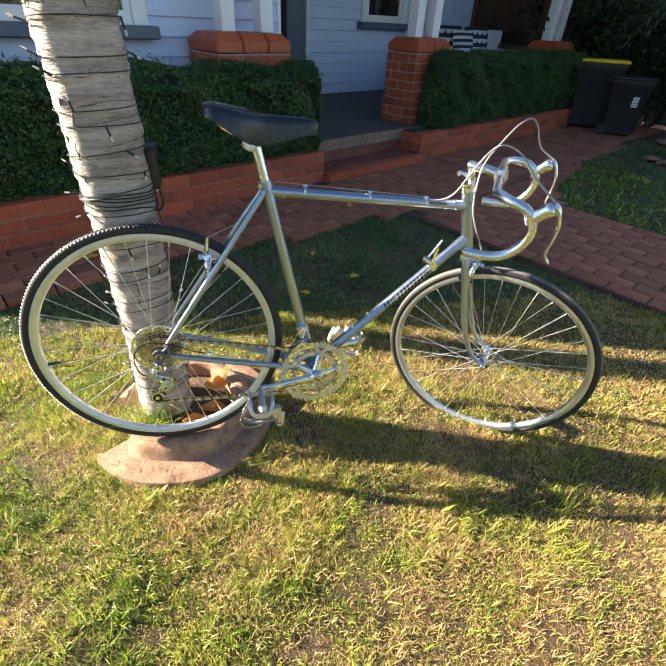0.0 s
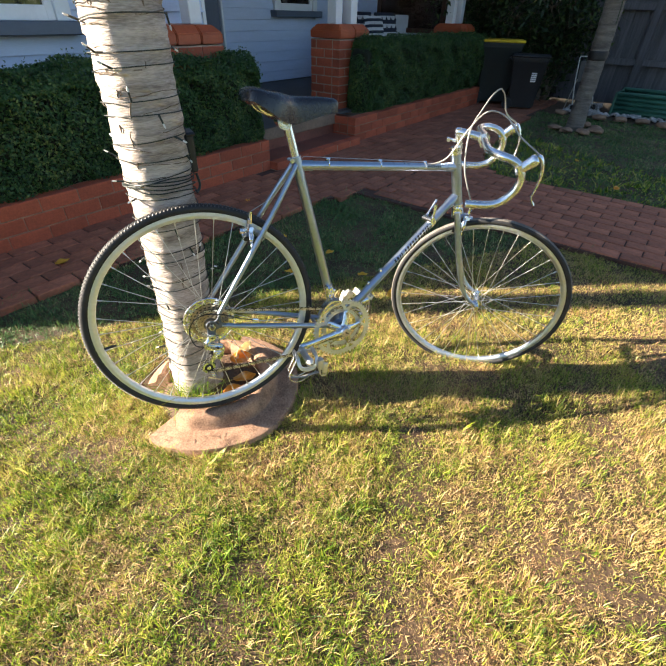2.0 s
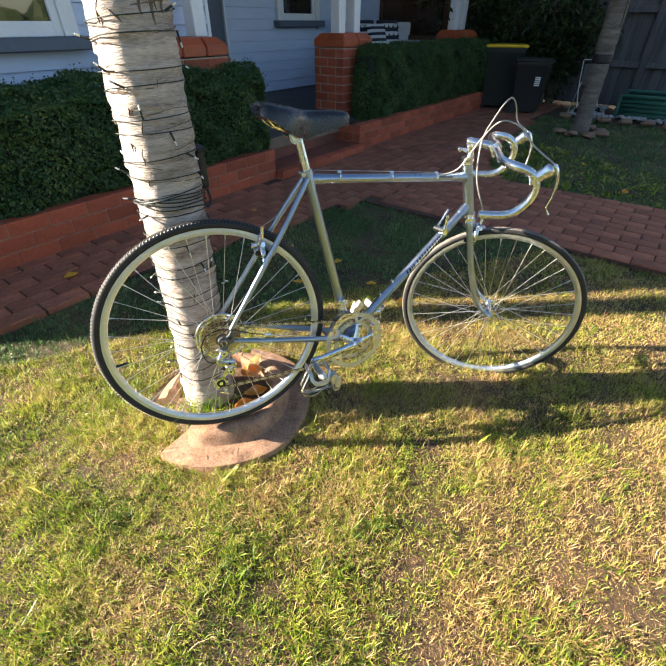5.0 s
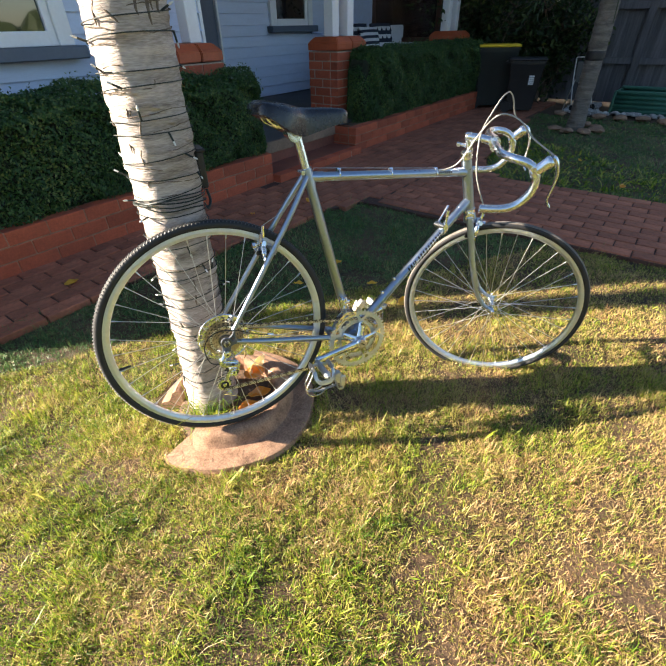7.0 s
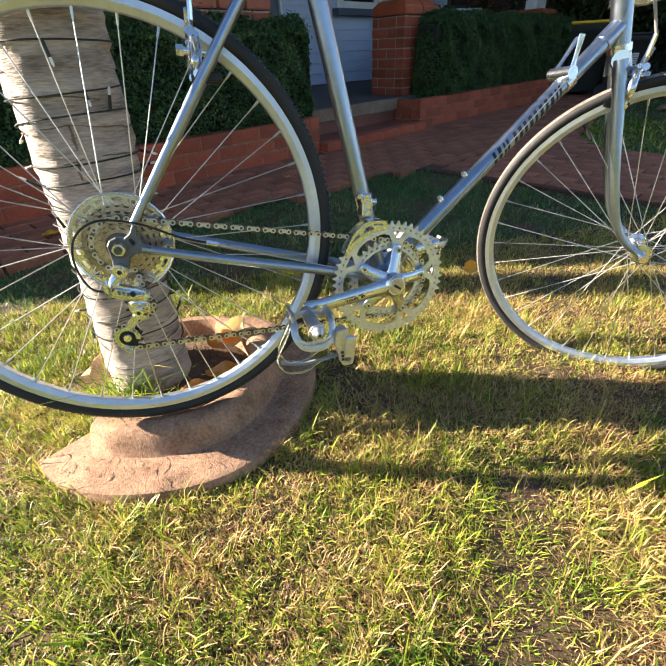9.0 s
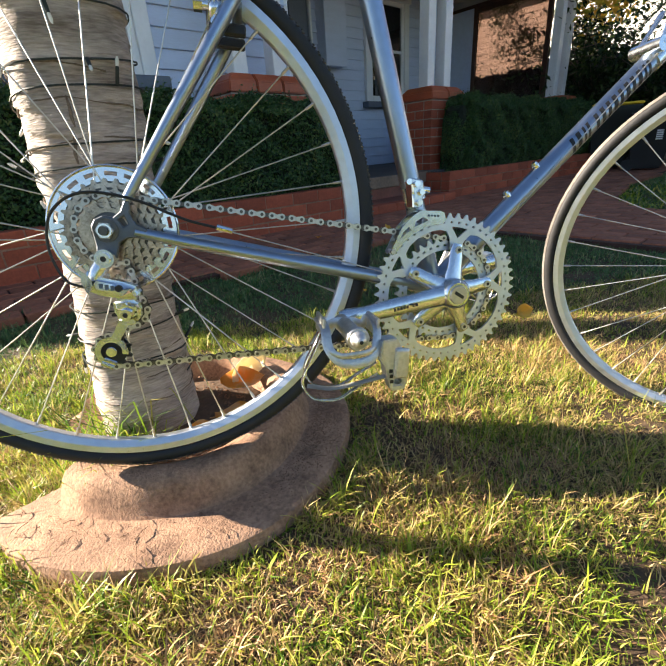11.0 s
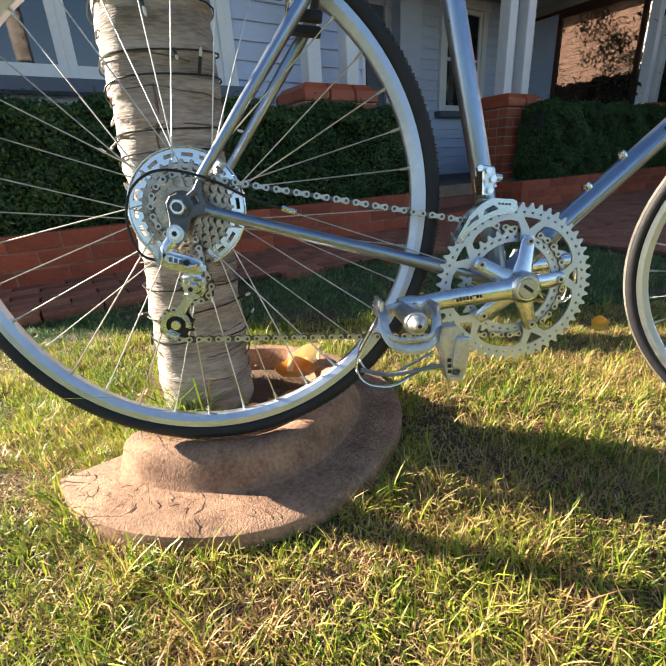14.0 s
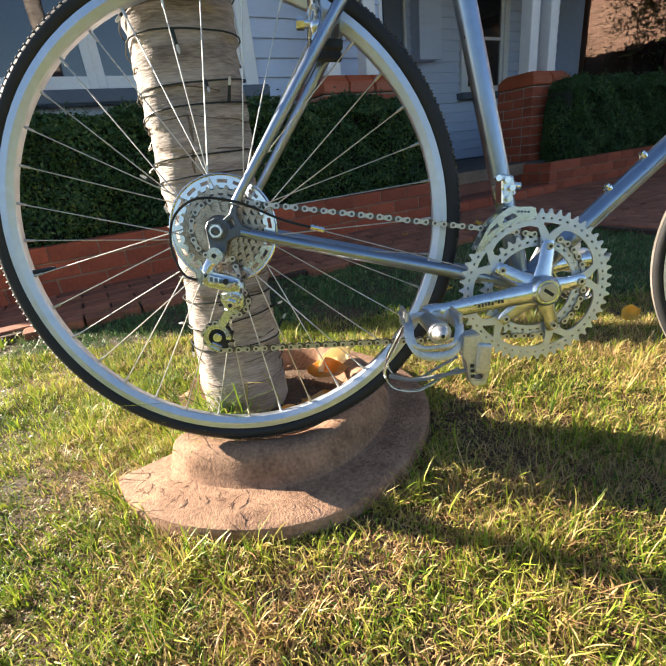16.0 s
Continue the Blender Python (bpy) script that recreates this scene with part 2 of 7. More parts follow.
def mesh_of(name, verts, faces, smooth=False):
    me = bpy.data.meshes.new(name)
    me.from_pydata([tuple(v) for v in verts], [], [tuple(f) for f in faces])
    if smooth:
        me.shade_smooth()
        me.set_sharp_from_angle(angle=radians(42))
    return me


def part(name, bm, material, parent=None, label="", m=None, smooth=False):
    """One mesh object from a bmesh or from (verts, faces)."""
    if isinstance(bm, tuple):
        me = mesh_of(name, bm[0], bm[1], smooth)
    else:
        me = bpy.data.meshes.new(name)
        bmesh.ops.recalc_face_normals(bm, faces=bm.faces)
        bm.to_mesh(me)
        bm.free()
        if smooth:
            me.shade_smooth()
            me.set_sharp_from_angle(angle=radians(40))
    return link(name, me, material, parent, label, m)


def thing(name, label, category, m=None, group="", kind=""):
    ob = new(name)
    ob.empty_display_size = 0.1
    if m is not None:
        ob.matrix_basis = m
    return tagged(ob, label, category, group, kind)


def box(x0, x1, y0, y1, z0, z1, bevel=0.0, bm=None, seg=1):
    own = bmesh.new()
    bmesh.ops.create_cube(own, size=1.0)
    for v in own.verts:
        v.co = Vector(((x0 + x1) / 2 + v.co.x * (x1 - x0), (y0 + y1) / 2 + v.co.y * (y1 - y0), (z0 + z1) / 2 + v.co.z * (z1 - z0)))
    if bevel:
        bmesh.ops.bevel(own, geom=own.edges[:], offset=bevel, segments=seg, affect="EDGES", profile=0.5)
    return merge(bm, own)


def merge(bm, own):
    if bm is None:
        return own
    me = bpy.data.meshes.new("tmp")
    own.to_mesh(me)
    own.free()
    bm.from_mesh(me)
    bpy.data.meshes.remove(me)
    return bm


def add(bm, geo, m=None):
    """Adds (verts, faces) to bm."""
    vs = [bm.verts.new(m @ Vector(v) if m is not None else v) for v in geo[0]]
    for f in geo[1]:
        try:
            bm.faces.new([vs[i] for i in f])
        except ValueError:
            pass
    return bm


def sweep(pts, r, n=10, closed=False, flat=1.0, ref=None):
    """A tube along points; r: one radius or one for each point. flat: height over width of its section."""
    pts = [Vector(p) for p in pts]
    k = len(pts)
    rad = r if isinstance(r, (list, tuple)) else [r] * k
    verts, faces = [], []
    side = None
    for i, p in enumerate(pts):
        a, b = pts[(i - 1) % k if closed else max(i - 1, 0)], pts[(i + 1) % k if closed else min(i + 1, k - 1)]
        t = (b - a).normalized()
        if side is None:
            side = t.cross(Vector(ref) if ref else Vector((0, 0, 1)) if abs(t.z) < 0.95 else Vector((0, 1, 0))).normalized()
        side = (side - t * side.dot(t)).normalized()
        up = t.cross(side)
        for j in range(n):
            w = 2 * math.pi * j / n
            verts.append(p + (side * math.cos(w) + up * math.sin(w) * flat) * rad[i])
    for i in range(k if closed else k - 1):
        for j in range(n):
            a, b = i * n + j, i * n + (j + 1) % n
            c, d = ((i + 1) % k) * n + (j + 1) % n, ((i + 1) % k) * n + j
            faces.append((a, b, c, d))
    if not closed:
        faces += [tuple(reversed(range(n))), tuple((k - 1) * n + j for j in range(n))]
    return verts, faces


def smooth_path(pts, k=6):
    """A curve through points (Catmull-Rom)."""
    p = [Vector(q) for q in pts]
    p = [2 * p[0] - p[1], *p, 2 * p[-1] - p[-2]]
    out = []
    for i in range(1, len(p) - 2):
        for j in range(k):
            t = j / k
            a, b, c, d = p[i - 1 : i + 3]
            out.append(0.5 * (2 * b + (c - a) * t + (2 * a - 5 * b + 4 * c - d) * t * t + (3 * b - a - 3 * c + d) * t**3))
    return out + [p[-2]]


def lathe(profile, n=48, axis="y", closed=False):
    """A turned shape: profile of (radius, height) round an axis through the origin. closed: the profile is a ring."""
    verts, faces = [], []
    k = len(profile)
    for i in range(n):
        w = 2 * math.pi * i / n
        for r, h in profile:
            c, s = r * math.cos(w), r * math.sin(w)
            verts.append((c, h, s) if axis == "y" else (c, s, h))
    for i in range(n):
        for j in range(k if closed else k - 1):
            a, b = i * k + j, i * k + (j + 1) % k
            c, d = ((i + 1) % n) * k + (j + 1) % k, ((i + 1) % n) * k + j
            faces.append((a, b, c, d))
    return verts, faces


def plate(outline, y0, y1, holes=()):
    """A flat plate in the xz plane between y0 and y1, with holes, by filling its outline."""
    bm = bmesh.new()
    edges = []
    for loop in (outline, *holes):
        vs = [bm.verts.new((x, y0, z)) for x, z in loop]
        edges += [bm.edges.new((vs[i], vs[(i + 1) % len(vs)])) for i in range(len(vs))]
    bmesh.ops.triangle_fill(bm, edges=edges, use_beauty=True)
    ext = bmesh.ops.extrude_face_region(bm, geom=bm.faces[:])
    for v in [g for g in ext["geom"] if isinstance(g, bmesh.types.BMVert)]:
        v.co.y = y1
    bmesh.ops.recalc_face_normals(bm, faces=bm.faces)
    return bm


def ring_pts(cx, cz, r, n, start=0.0):
    return [(cx + r * math.cos(start + 2 * math.pi * i / n), cz + r * math.sin(start + 2 * math.pi * i / n)) for i in range(n)]


def scatter(name, pos, normal, size, material, seed, parent=None, label="", category="", fold=0.35, slim=0.5):
    """Many small leaves as one mesh: a folded, pointed leaf at each position."""
    rng = np.random.default_rng(seed)
    k = len(pos)
    nrm = normal + rng.normal(0, 0.75, (k, 3))
    nrm /= np.linalg.norm(nrm, axis=1, keepdims=True)
    a = rng.normal(0, 1, (k, 3))
    a -= nrm * (a * nrm).sum(1, keepdims=True)
    a /= np.linalg.norm(a, axis=1, keepdims=True)
    b = np.cross(nrm, a)
    s = (size * rng.uniform(0.6, 1.3, k))[:, None]
    v = np.stack([pos - a * s, pos + b * s * slim + nrm * s * fold * slim, pos + a * s, pos - b * s * slim + nrm * s * fold * slim], 1).reshape(-1, 3)
    i = np.arange(k)[:, None] * 4
    f = np.concatenate([i + [0, 1, 2], i + [0, 2, 3]], 1).reshape(-1, 3)
    me = bpy.data.meshes.new(name)
    me.vertices.add(len(v))
    me.vertices.foreach_set("co", v.ravel())
    me.loops.add(f.size)
    me.loops.foreach_set("vertex_index", f.ravel())
    me.polygons.add(len(f))
    me.polygons.foreach_set("loop_start", np.arange(0, f.size, 3))
    me.polygons.foreach_set("loop_total", np.full(len(f), 3))
    me.update(calc_edges=True)
    ob = link(name, me, material, parent)
    return tagged(ob, label, category, kind="stuff")


HOUSE = Matrix.Translation((1.02, 2.935, 0)) @ Matrix.Rotation(radians(29.8), 4, "Z")


def lawn_height(x, y):
    return -0.030 + 0.055 * np.exp(-((x - 0.05) ** 2 + y**2) / 0.5)


def band_plate(cx, cz, bands, y0, y1, n):
    """A flat ring in the xz plane made of bands: (inner radius, outer radius, kept) as functions of the angle."""
    verts, faces = [], []
    for rin, rout, kept in bands:
        base = len(verts)
        for i in range(n):
            a = 2 * math.pi * i / n
            for r in (rin(a), rout(a)):
                for y in (y0, y1):
                    verts.append((cx + r * math.cos(a), y, cz + r * math.sin(a)))
        for i in range(n):
            if not kept(2 * math.pi * (i + 0.5) / n):
                continue
            p, q = base + 4 * i, base + 4 * ((i + 1) % n)
            faces += [(p, p + 2, q + 2, q), (p + 1, q + 1, q + 3, p + 3), (p, q, q + 1, p + 1), (p + 2, p + 3, q + 3, q + 2)]
            if not kept(2 * math.pi * (i - 0.5) / n):
                faces.append((p, p + 1, p + 3, p + 2))
            if not kept(2 * math.pi * (i + 1.5) / n):
                faces.append((q, q + 2, q + 3, q + 1))
    return verts, faces


# ---- ground, path, lawn ----
def path_limit(u):
    return np.interp(u, [-5, -2.9, -2.1, -1.4, -0.3, 0.08, 0.12, 1.18, 1.22, 1.7, 3.2, 6.5], [-0.50, -0.60, -0.64, -0.76, -0.90, -1.05, -9, -9, -1.8, -1.4, -1.1, -0.95])


def to_house(x, y):
    c, s = math.cos(radians(29.8)), math.sin(radians(29.8))
    return (x - 1.02) * c + (y - 2.935) * s, -(x - 1.02) * s + (y - 2.935) * c


def build_ground():
    near = np.arange(-4, 9.01, 0.1)
    far = np.array([10, 12, 15, 20, 30, 50, 100, 300.0])
    c = np.concatenate([-far[::-1] + 4, near, far + 1])
    x, y = np.meshgrid(c, c)
    u, w = to_house(x, y)
    on_path = (w > path_limit(u) - 0.05) & (w < 0.3)
    z = np.where(on_path, -0.03, lawn_height(x, y)) + 0.004 * np.sin(x * 9) * np.cos(y * 7)
    z = np.where(w > 0, -0.06, z)
    k = len(c)
    i = np.arange(k * k).reshape(k, k)
    f = np.stack([i[:-1, :-1], i[:-1, 1:], i[1:, 1:], i[1:, :-1]], -1).reshape(-1, 4)
    ob = part("ground", (np.stack([x, y, z], -1).reshape(-1, 3).tolist(), f.tolist()), M_LAWN, smooth=True)
    return tagged(ob, "sandy brown soil under a patchy dry lawn", "ground", kind="structure")


build_ground()


def blades(name, region, density, height, width, material, seed, label, lean=0.75, curl=0.8, segments=2, tuft=0.6):
    """Grass as one mesh of bent blades over region = (x0, x1, y0, y1, keep(x, y)). curl: how far a blade bends over on its way."""
    x0, x1, y0, y1, keep = region
    rng = np.random.default_rng(seed)
    k = int((x1 - x0) * (y1 - y0) * density)
    x, y = rng.uniform(x0, x1, k), rng.uniform(y0, y1, k)
    # tufts: blades gather round random middles and spread outwards
    tx, ty = rng.uniform(x0, x1, k // 12), rng.uniform(y0, y1, k // 12)
    pick, join = rng.integers(0, len(tx), k), rng.random(k) < tuft
    x = np.where(join, tx[pick] + rng.normal(0, 0.010, k), x)
    y = np.where(join, ty[pick] + rng.normal(0, 0.010, k), y)
    out = np.arctan2(y - ty[pick], x - tx[pick]) + rng.normal(0, 0.9, k)
    ok = keep(x, y)
    x, y, out, join = x[ok], y[ok], out[ok], join[ok]
    k = len(x)
    h = height * rng.gamma(7, 1 / 7, k) * (0.7 + 0.55 * np.sin(x * 7.1 + 1.3 * np.sin(y * 6.3)) ** 2) * (0.6 + 0.75 * np.abs(np.sin(x * 29 + 2 * np.sin(y * 21)) * np.sin(y * 33 + 2 * np.sin(x * 27))))
    a = np.where(join, out, rng.uniform(0, 2 * np.pi, k))
    l = np.clip(rng.normal(lean, 0.35, k), 0.0, 1.5)
    bend, sway = rng.normal(curl, 0.45, k), rng.normal(0, 0.5, k)
    half = width * rng.uniform(0.55, 1.45, k)
    p = np.stack([x, y, lawn_height(x, y) - 0.003], 1)
    rows = []
    for i in range(segments + 1):
        f = i / segments
        b = a + sway * f
        side = np.stack([-np.sin(b), np.cos(b), 0.35 * np.sin(7 * a)], 1) * (half * (1 - 0.35 * f))[:, None]
        if i < segments:
            rows += [p - side, p + side]
        else:
            rows.append(p)
        tilt = np.minimum(l + bend * f, 1.75)
        step = np.stack([np.cos(b) * np.sin(tilt), np.sin(b) * np.sin(tilt), np.cos(tilt)], 1)
        p = p + step * (h / segments)[:, None]
        p[:, 2] = np.maximum(p[:, 2], lawn_height(p[:, 0], p[:, 1]) + 0.001)
    n = len(rows)
    v = np.stack(rows, 1).reshape(-1, 3)
    tri = []
    for i in range(segments - 1):
        o = 2 * i
        tri += [[o, o + 1, o + 3], [o, o + 3, o + 2]]
    tri.append([n - 3, n - 2, n - 1])
    f = (np.arange(k)[:, None, None] * n + np.array(tri)[None]).reshape(-1, 3)
    me = bpy.data.meshes.new(name)
    me.vertices.add(len(v))
    me.vertices.foreach_set("co", v.ravel())
    me.loops.add(f.size)
    me.loops.foreach_set("vertex_index", f.ravel())
    me.polygons.add(len(f))
    me.polygons.foreach_set("loop_start", np.arange(0, f.size, 3))
    me.polygons.foreach_set("loop_total", np.full(len(f), 3))
    me.update(calc_edges=True)
    return tagged(link(name, me, material), label, "grass", kind="stuff")


def on_lawn(x, y):
    u, w = to_house(x, y)
    # grass grows in where a piece of the collar is missing
    d, a = np.hypot(x - 0.01, y - 0.155), np.degrees(np.arctan2(y - 0.155, x - 0.01)) % 360
    gap = (a > 160) & (a < 211)
    ragged = 0.03 * np.sin(u * 23) + 0.025 * np.sin(u * 61 + w * 40)
    return (w < path_limit(u) + 0.045 + ragged) & ((d > 0.312) | (gap & (d > 0.205)))


def patchy(x, y):
    broad = np.sin(x * 6.3 + 2 * np.sin(y * 3.1)) * np.sin(y * 7.7 + 1.5 * np.sin(x * 4.7))
    return broad + 0.5 * np.sin(x * 17 + 3 * np.sin(y * 13)) + 0.45 * np.sin(x * 47 + 2.5 * np.sin(y * 31)) * np.sin(y * 53 + 2 * np.sin(x * 37))


def bare(x, y):
    """Worn earth beside the collar and in a few spots of the lawn."""
    b = 0
    for cx, cy, r in ((0.40, 0.02, 0.10), (0.42, 0.13, 0.13), (0.55, 0.10, 0.08), (-0.34, 0.02, 0.09), (0.62, -0.30, 0.07), (0.35, -0.62, 0.06), (-0.1, -0.75, 0.06), (0.95, -0.70, 0.08)):
        b = np.maximum(b, 0.9 * np.exp(-(((x - cx) / r) ** 2 + ((y - cy) / (0.7 * r)) ** 2)))
    return b


def green_patch(x, y):
    """Green tufts stand thick in some patches and thin in others."""
    keep = np.clip(0.72 - 0.42 * patchy(x, y) - 0.42 * np.clip(x - 0.3, -0.9, 1.0), 0.22, 1.0)
    return on_lawn(x, y) & (np.random.default_rng(6).random(len(x)) > bare(x, y)) & (np.random.default_rng(3).random(len(x)) < keep)


def straw_patch(x, y):
    keep = np.clip(0.66 + 0.4 * patchy(x, y) + 0.45 * np.clip(x - 0.3, -0.9, 1.0), 0.12, 1.0)
    return on_lawn(x, y) & (np.random.default_rng(7).random(len(x)) > 0.8 * bare(x, y)) & (np.random.default_rng(4).random(len(x)) < keep)


def thatch_patch(x, y):
    keep = np.clip(0.75 + 0.3 * patchy(x, y), 0.3, 1.0)
    return on_lawn(x, y) & (np.random.default_rng(9).random(len(x)) > 0.6 * bare(x, y)) & (np.random.default_rng(10).random(len(x)) < keep)


STRAW = "matted dry straw-yellow lawn grass"
GREEN = "short green tufts of lawn grass"
NEAR, CLOSE = (-1.15, 1.7, -1.2, 0.80), (-0.55, 1.0, -0.50, 0.45)
blades("lawn_grass", (*NEAR, thatch_patch), 42000, 0.022, 0.00060, M_THATCH, 11, "thin dead grass lying on the soil", 1.30, 0.25, 2, 0.2)
blades("lawn_grass", (*NEAR, straw_patch), 27000, 0.025, 0.00082, M_STRAW, 18, STRAW, 0.6, 1.1)
blades("lawn_grass", (*NEAR, green_patch), 42000, 0.027, 0.00092, M_BLADE, 15, GREEN, 0.45, 1.1)
blades("lawn_grass", (*NEAR, green_patch), 600, 0.032, 0.0019, M_BLADE, 16, "longer grass blades scattered in the lawn", 0.8, 0.8, 4, 0.3)
blades("lawn_grass", (*CLOSE, thatch_patch), 26000, 0.024, 0.00055, M_THATCH, 20, "thin dead grass lying beside the collar", 1.20, 0.5, 3, 0.2)
blades("lawn_grass", (*CLOSE, green_patch), 12000, 0.030, 0.00085, M_BLADE, 21, "green grass standing round the collar", 0.45, 1.2, 4, 0.75)
blades("lawn_grass", (*CLOSE, straw_patch), 16000, 0.028, 0.00078, M_STRAW, 24, "dry grass standing round the collar", 0.6, 1.3, 4, 0.6)


def round_collar(x, y):
    d, a = np.hypot(x - 0.01, y - 0.155), np.arctan2(y - 0.155, x - 0.01)
    thick = 0.55 + 0.45 * np.sin(a * 9 + 2 * np.sin(a * 5))
    return (d > 0.318) & (d < 0.352 + 0.02 * np.sin(a * 13)) & (a < 0.2) & (np.random.default_rng(8).random(len(x)) < thick)


blades("lawn_grass", (-0.42, 0.42, -0.24, 0.22, round_collar), 26000, 0.036, 0.00105, M_BLADE, 27, "longer green grass against the collar's edge", 0.5, 1.2, 4, 0.6)


def beside_path(x, y):
    u, w = to_house(x, y)
    return (np.abs(w - path_limit(u) - 0.02) < 0.05) & (w < -0.3) & (u < 5)


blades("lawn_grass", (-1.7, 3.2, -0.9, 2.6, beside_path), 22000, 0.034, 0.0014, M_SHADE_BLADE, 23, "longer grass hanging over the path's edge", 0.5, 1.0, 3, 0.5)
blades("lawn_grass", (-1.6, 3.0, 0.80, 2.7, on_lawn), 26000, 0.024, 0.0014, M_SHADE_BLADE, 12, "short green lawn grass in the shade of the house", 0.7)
blades("lawn_grass", (1.7, 3.1, -1.2, 0.80, straw_patch), 26000, 0.022, 0.0013, M_STRAW, 13, STRAW, 0.9)
blades("lawn_grass", (1.7, 3.1, -1.2, 0.80, green_patch), 26000, 0.024, 0.0014, M_BLADE, 17, GREEN, 0.7)
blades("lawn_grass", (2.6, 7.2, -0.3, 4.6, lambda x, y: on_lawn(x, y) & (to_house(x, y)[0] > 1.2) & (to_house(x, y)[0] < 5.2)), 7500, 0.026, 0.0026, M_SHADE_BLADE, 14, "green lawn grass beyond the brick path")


blades("lawn_grass", (-6.5, 4.5, -6.5, 3.5, lambda x, y: on_lawn(x, y) & ~((x > -1.15) & (x < 3.0) & (y > -1.2)) & (to_house(x, y)[1] < -0.4)), 1300, 0.050, 0.0060, M_BLADE, 19, "coarse lawn grass of the wider yard", 0.9)
yard = lambda x, y: on_lawn(x, y) & ~((x > -1.15) & (x < 3.0) & (y > -1.2)) & (to_house(x, y)[1] < -0.4)  # noqa: E731
blades("lawn_grass", (-2.4, 3.6, -2.6, 0.9, yard), 4500, 0.030, 0.0032, M_BLADE, 31, "short green grass of the yard towards the street", 0.7)
blades("lawn_grass", (-2.4, 3.6, -2.6, 0.9, yard), 4500, 0.028, 0.0030, M_STRAW, 32, "dry grass of the yard towards the street", 0.9)


def build_path():
    """Brick pavers in running bond: the nearest are parts, the rest one joined part."""
    us = [-5 + 0.1 * i for i in range(116)]
    base = [(u, w, z) for u in us for w, z in ((0.0, -0.05), (0.0, -0.004), (float(path_limit(u)) + 0.01, -0.004), (float(path_limit(u)) + 0.01, -0.05))]
    quads = [(4 * i + j, 4 * i + j + 1, 4 * i + j + 5, 4 * i + j + 4) for i in range(115) for j in range(3)]
    path = part("path", (base, quads), M_JOINT, m=HOUSE)
    tagged(path, "worn red brick paver path with dark sandy joints", "path", kind="structure")
    L, B, gap = 0.219, 0.101, 0.009
    shared, near, rest = {}, [], bmesh.new()
    rng = random.Random(5)
    # along the house the bricks lie lengthwise with the wall, on the leg to the street lengthwise with that leg
    for i in range(11):
        wm = 0.10 - B / 2 - i * (B + gap)
        for j in range(int(11.5 / (L + gap))):
            um = -5 + (j + 0.5 * (i % 2)) * (L + gap)
            if wm > path_limit(um) - 0.01 and wm < 0.06 and wm > -1.08 and not (-0.1 < um < 1.46 and wm > -0.10):
                near.append((um, wm, 90, L))
    for i in range(int(11.5 / (B + gap))):
        um = -5 + i * (B + gap) + B / 2
        for j in range(int(8 / (L + gap))):
            top = -1.13 - j * (L + gap) + (0.5 * (L + gap) if i % 2 else 0)
            foot = max(top - L, round(float(path_limit(um)) - 0.01, 2))
            top = min(top, -1.11)
            ln = round(top - foot, 2)
            if ln > 0.04 and top > -6.5:
                near.append((um, (top + foot) / 2, 0, ln))
    def away(k):
        p = HOUSE @ Vector((k[0], k[1], 0))
        return (p.x - 0.9) ** 2 + (p.y - 0.4) ** 2
    near.sort(key=away)
    for n, (um, wm, turn, ln) in enumerate(near):
        m = pose(um, wm, rng.uniform(-0.0018, 0.0018), rng.uniform(-0.4, 0.4), rng.uniform(-0.4, 0.4), turn + rng.uniform(-0.8, 0.8))
        if n < 300:
            if ln not in shared:
                bm = box(-B / 2, B / 2, -ln / 2, ln / 2, -0.05, 0.006, 0.004)
                shared[ln] = part("paver", bm, M_PAVER, path, m=m).data
            else:
                link("paver", shared[ln], None, path, m=m)
        else:
            own = box(-B / 2, B / 2, -ln / 2, ln / 2, -0.05, 0.006)
            own.transform(m)
            merge(rest, own)
    ob = part("far_pavers", rest, M_PAVER, path)
    tagged(ob, kind="stuff")




# ---- house front ----
def brick_wall(owner, u0, u1, w, z0, courses, face="w", proud=0.0, mat_=None, bricks=None, L=0.225, H=0.078, gap=0.010, depth=0.10):
    """Bricks in stretcher bond on one face of a wall, as parts. face w: the wall runs along u at depth w; face u: it runs along w at u."""
    key = (round(L, 3), round(H, 3))
    rng = random.Random(int(abs(u0 * 97 + w * 31 + z0 * 7) * 10))
    for r in range(courses):
        z = z0 + r * (H + gap)
        x = u0 - (0.5 * (L + gap) if r % 2 else 0)
        while x < u1 - 0.015:
            a, b = max(x, u0), min(x + L, u1)
            x += L + gap
            if b - a < 0.03:
                continue
            ln = b - a
            bm_key = (round(ln, 2), round(H, 3), depth)
            if bm_key not in BRICK_MESHES:
                me = bpy.data.meshes.new("brick")
                bm = box(-round(ln, 2) / 2, round(ln, 2) / 2, 0, depth, 0, H, 0.004)
                bm.to_mesh(me)
                bm.free()
                me.materials.append(mat_ or M_BRICK)
                BRICK_MESHES[bm_key] = me
            me = BRICK_MESHES[bm_key]
            jig = rng.uniform(-0.002, 0.002)
            if face == "w":
                m = pose((a + b) / 2, w + jig, z, 0, 0, rng.uniform(-0.3, 0.3))
            else:
                m = pose(w + jig, (a + b) / 2, z, 0, 0, 270 + rng.uniform(-0.3, 0.3))
            link("brick", me, None, owner, m=m)


BRICK_MESHES = {}


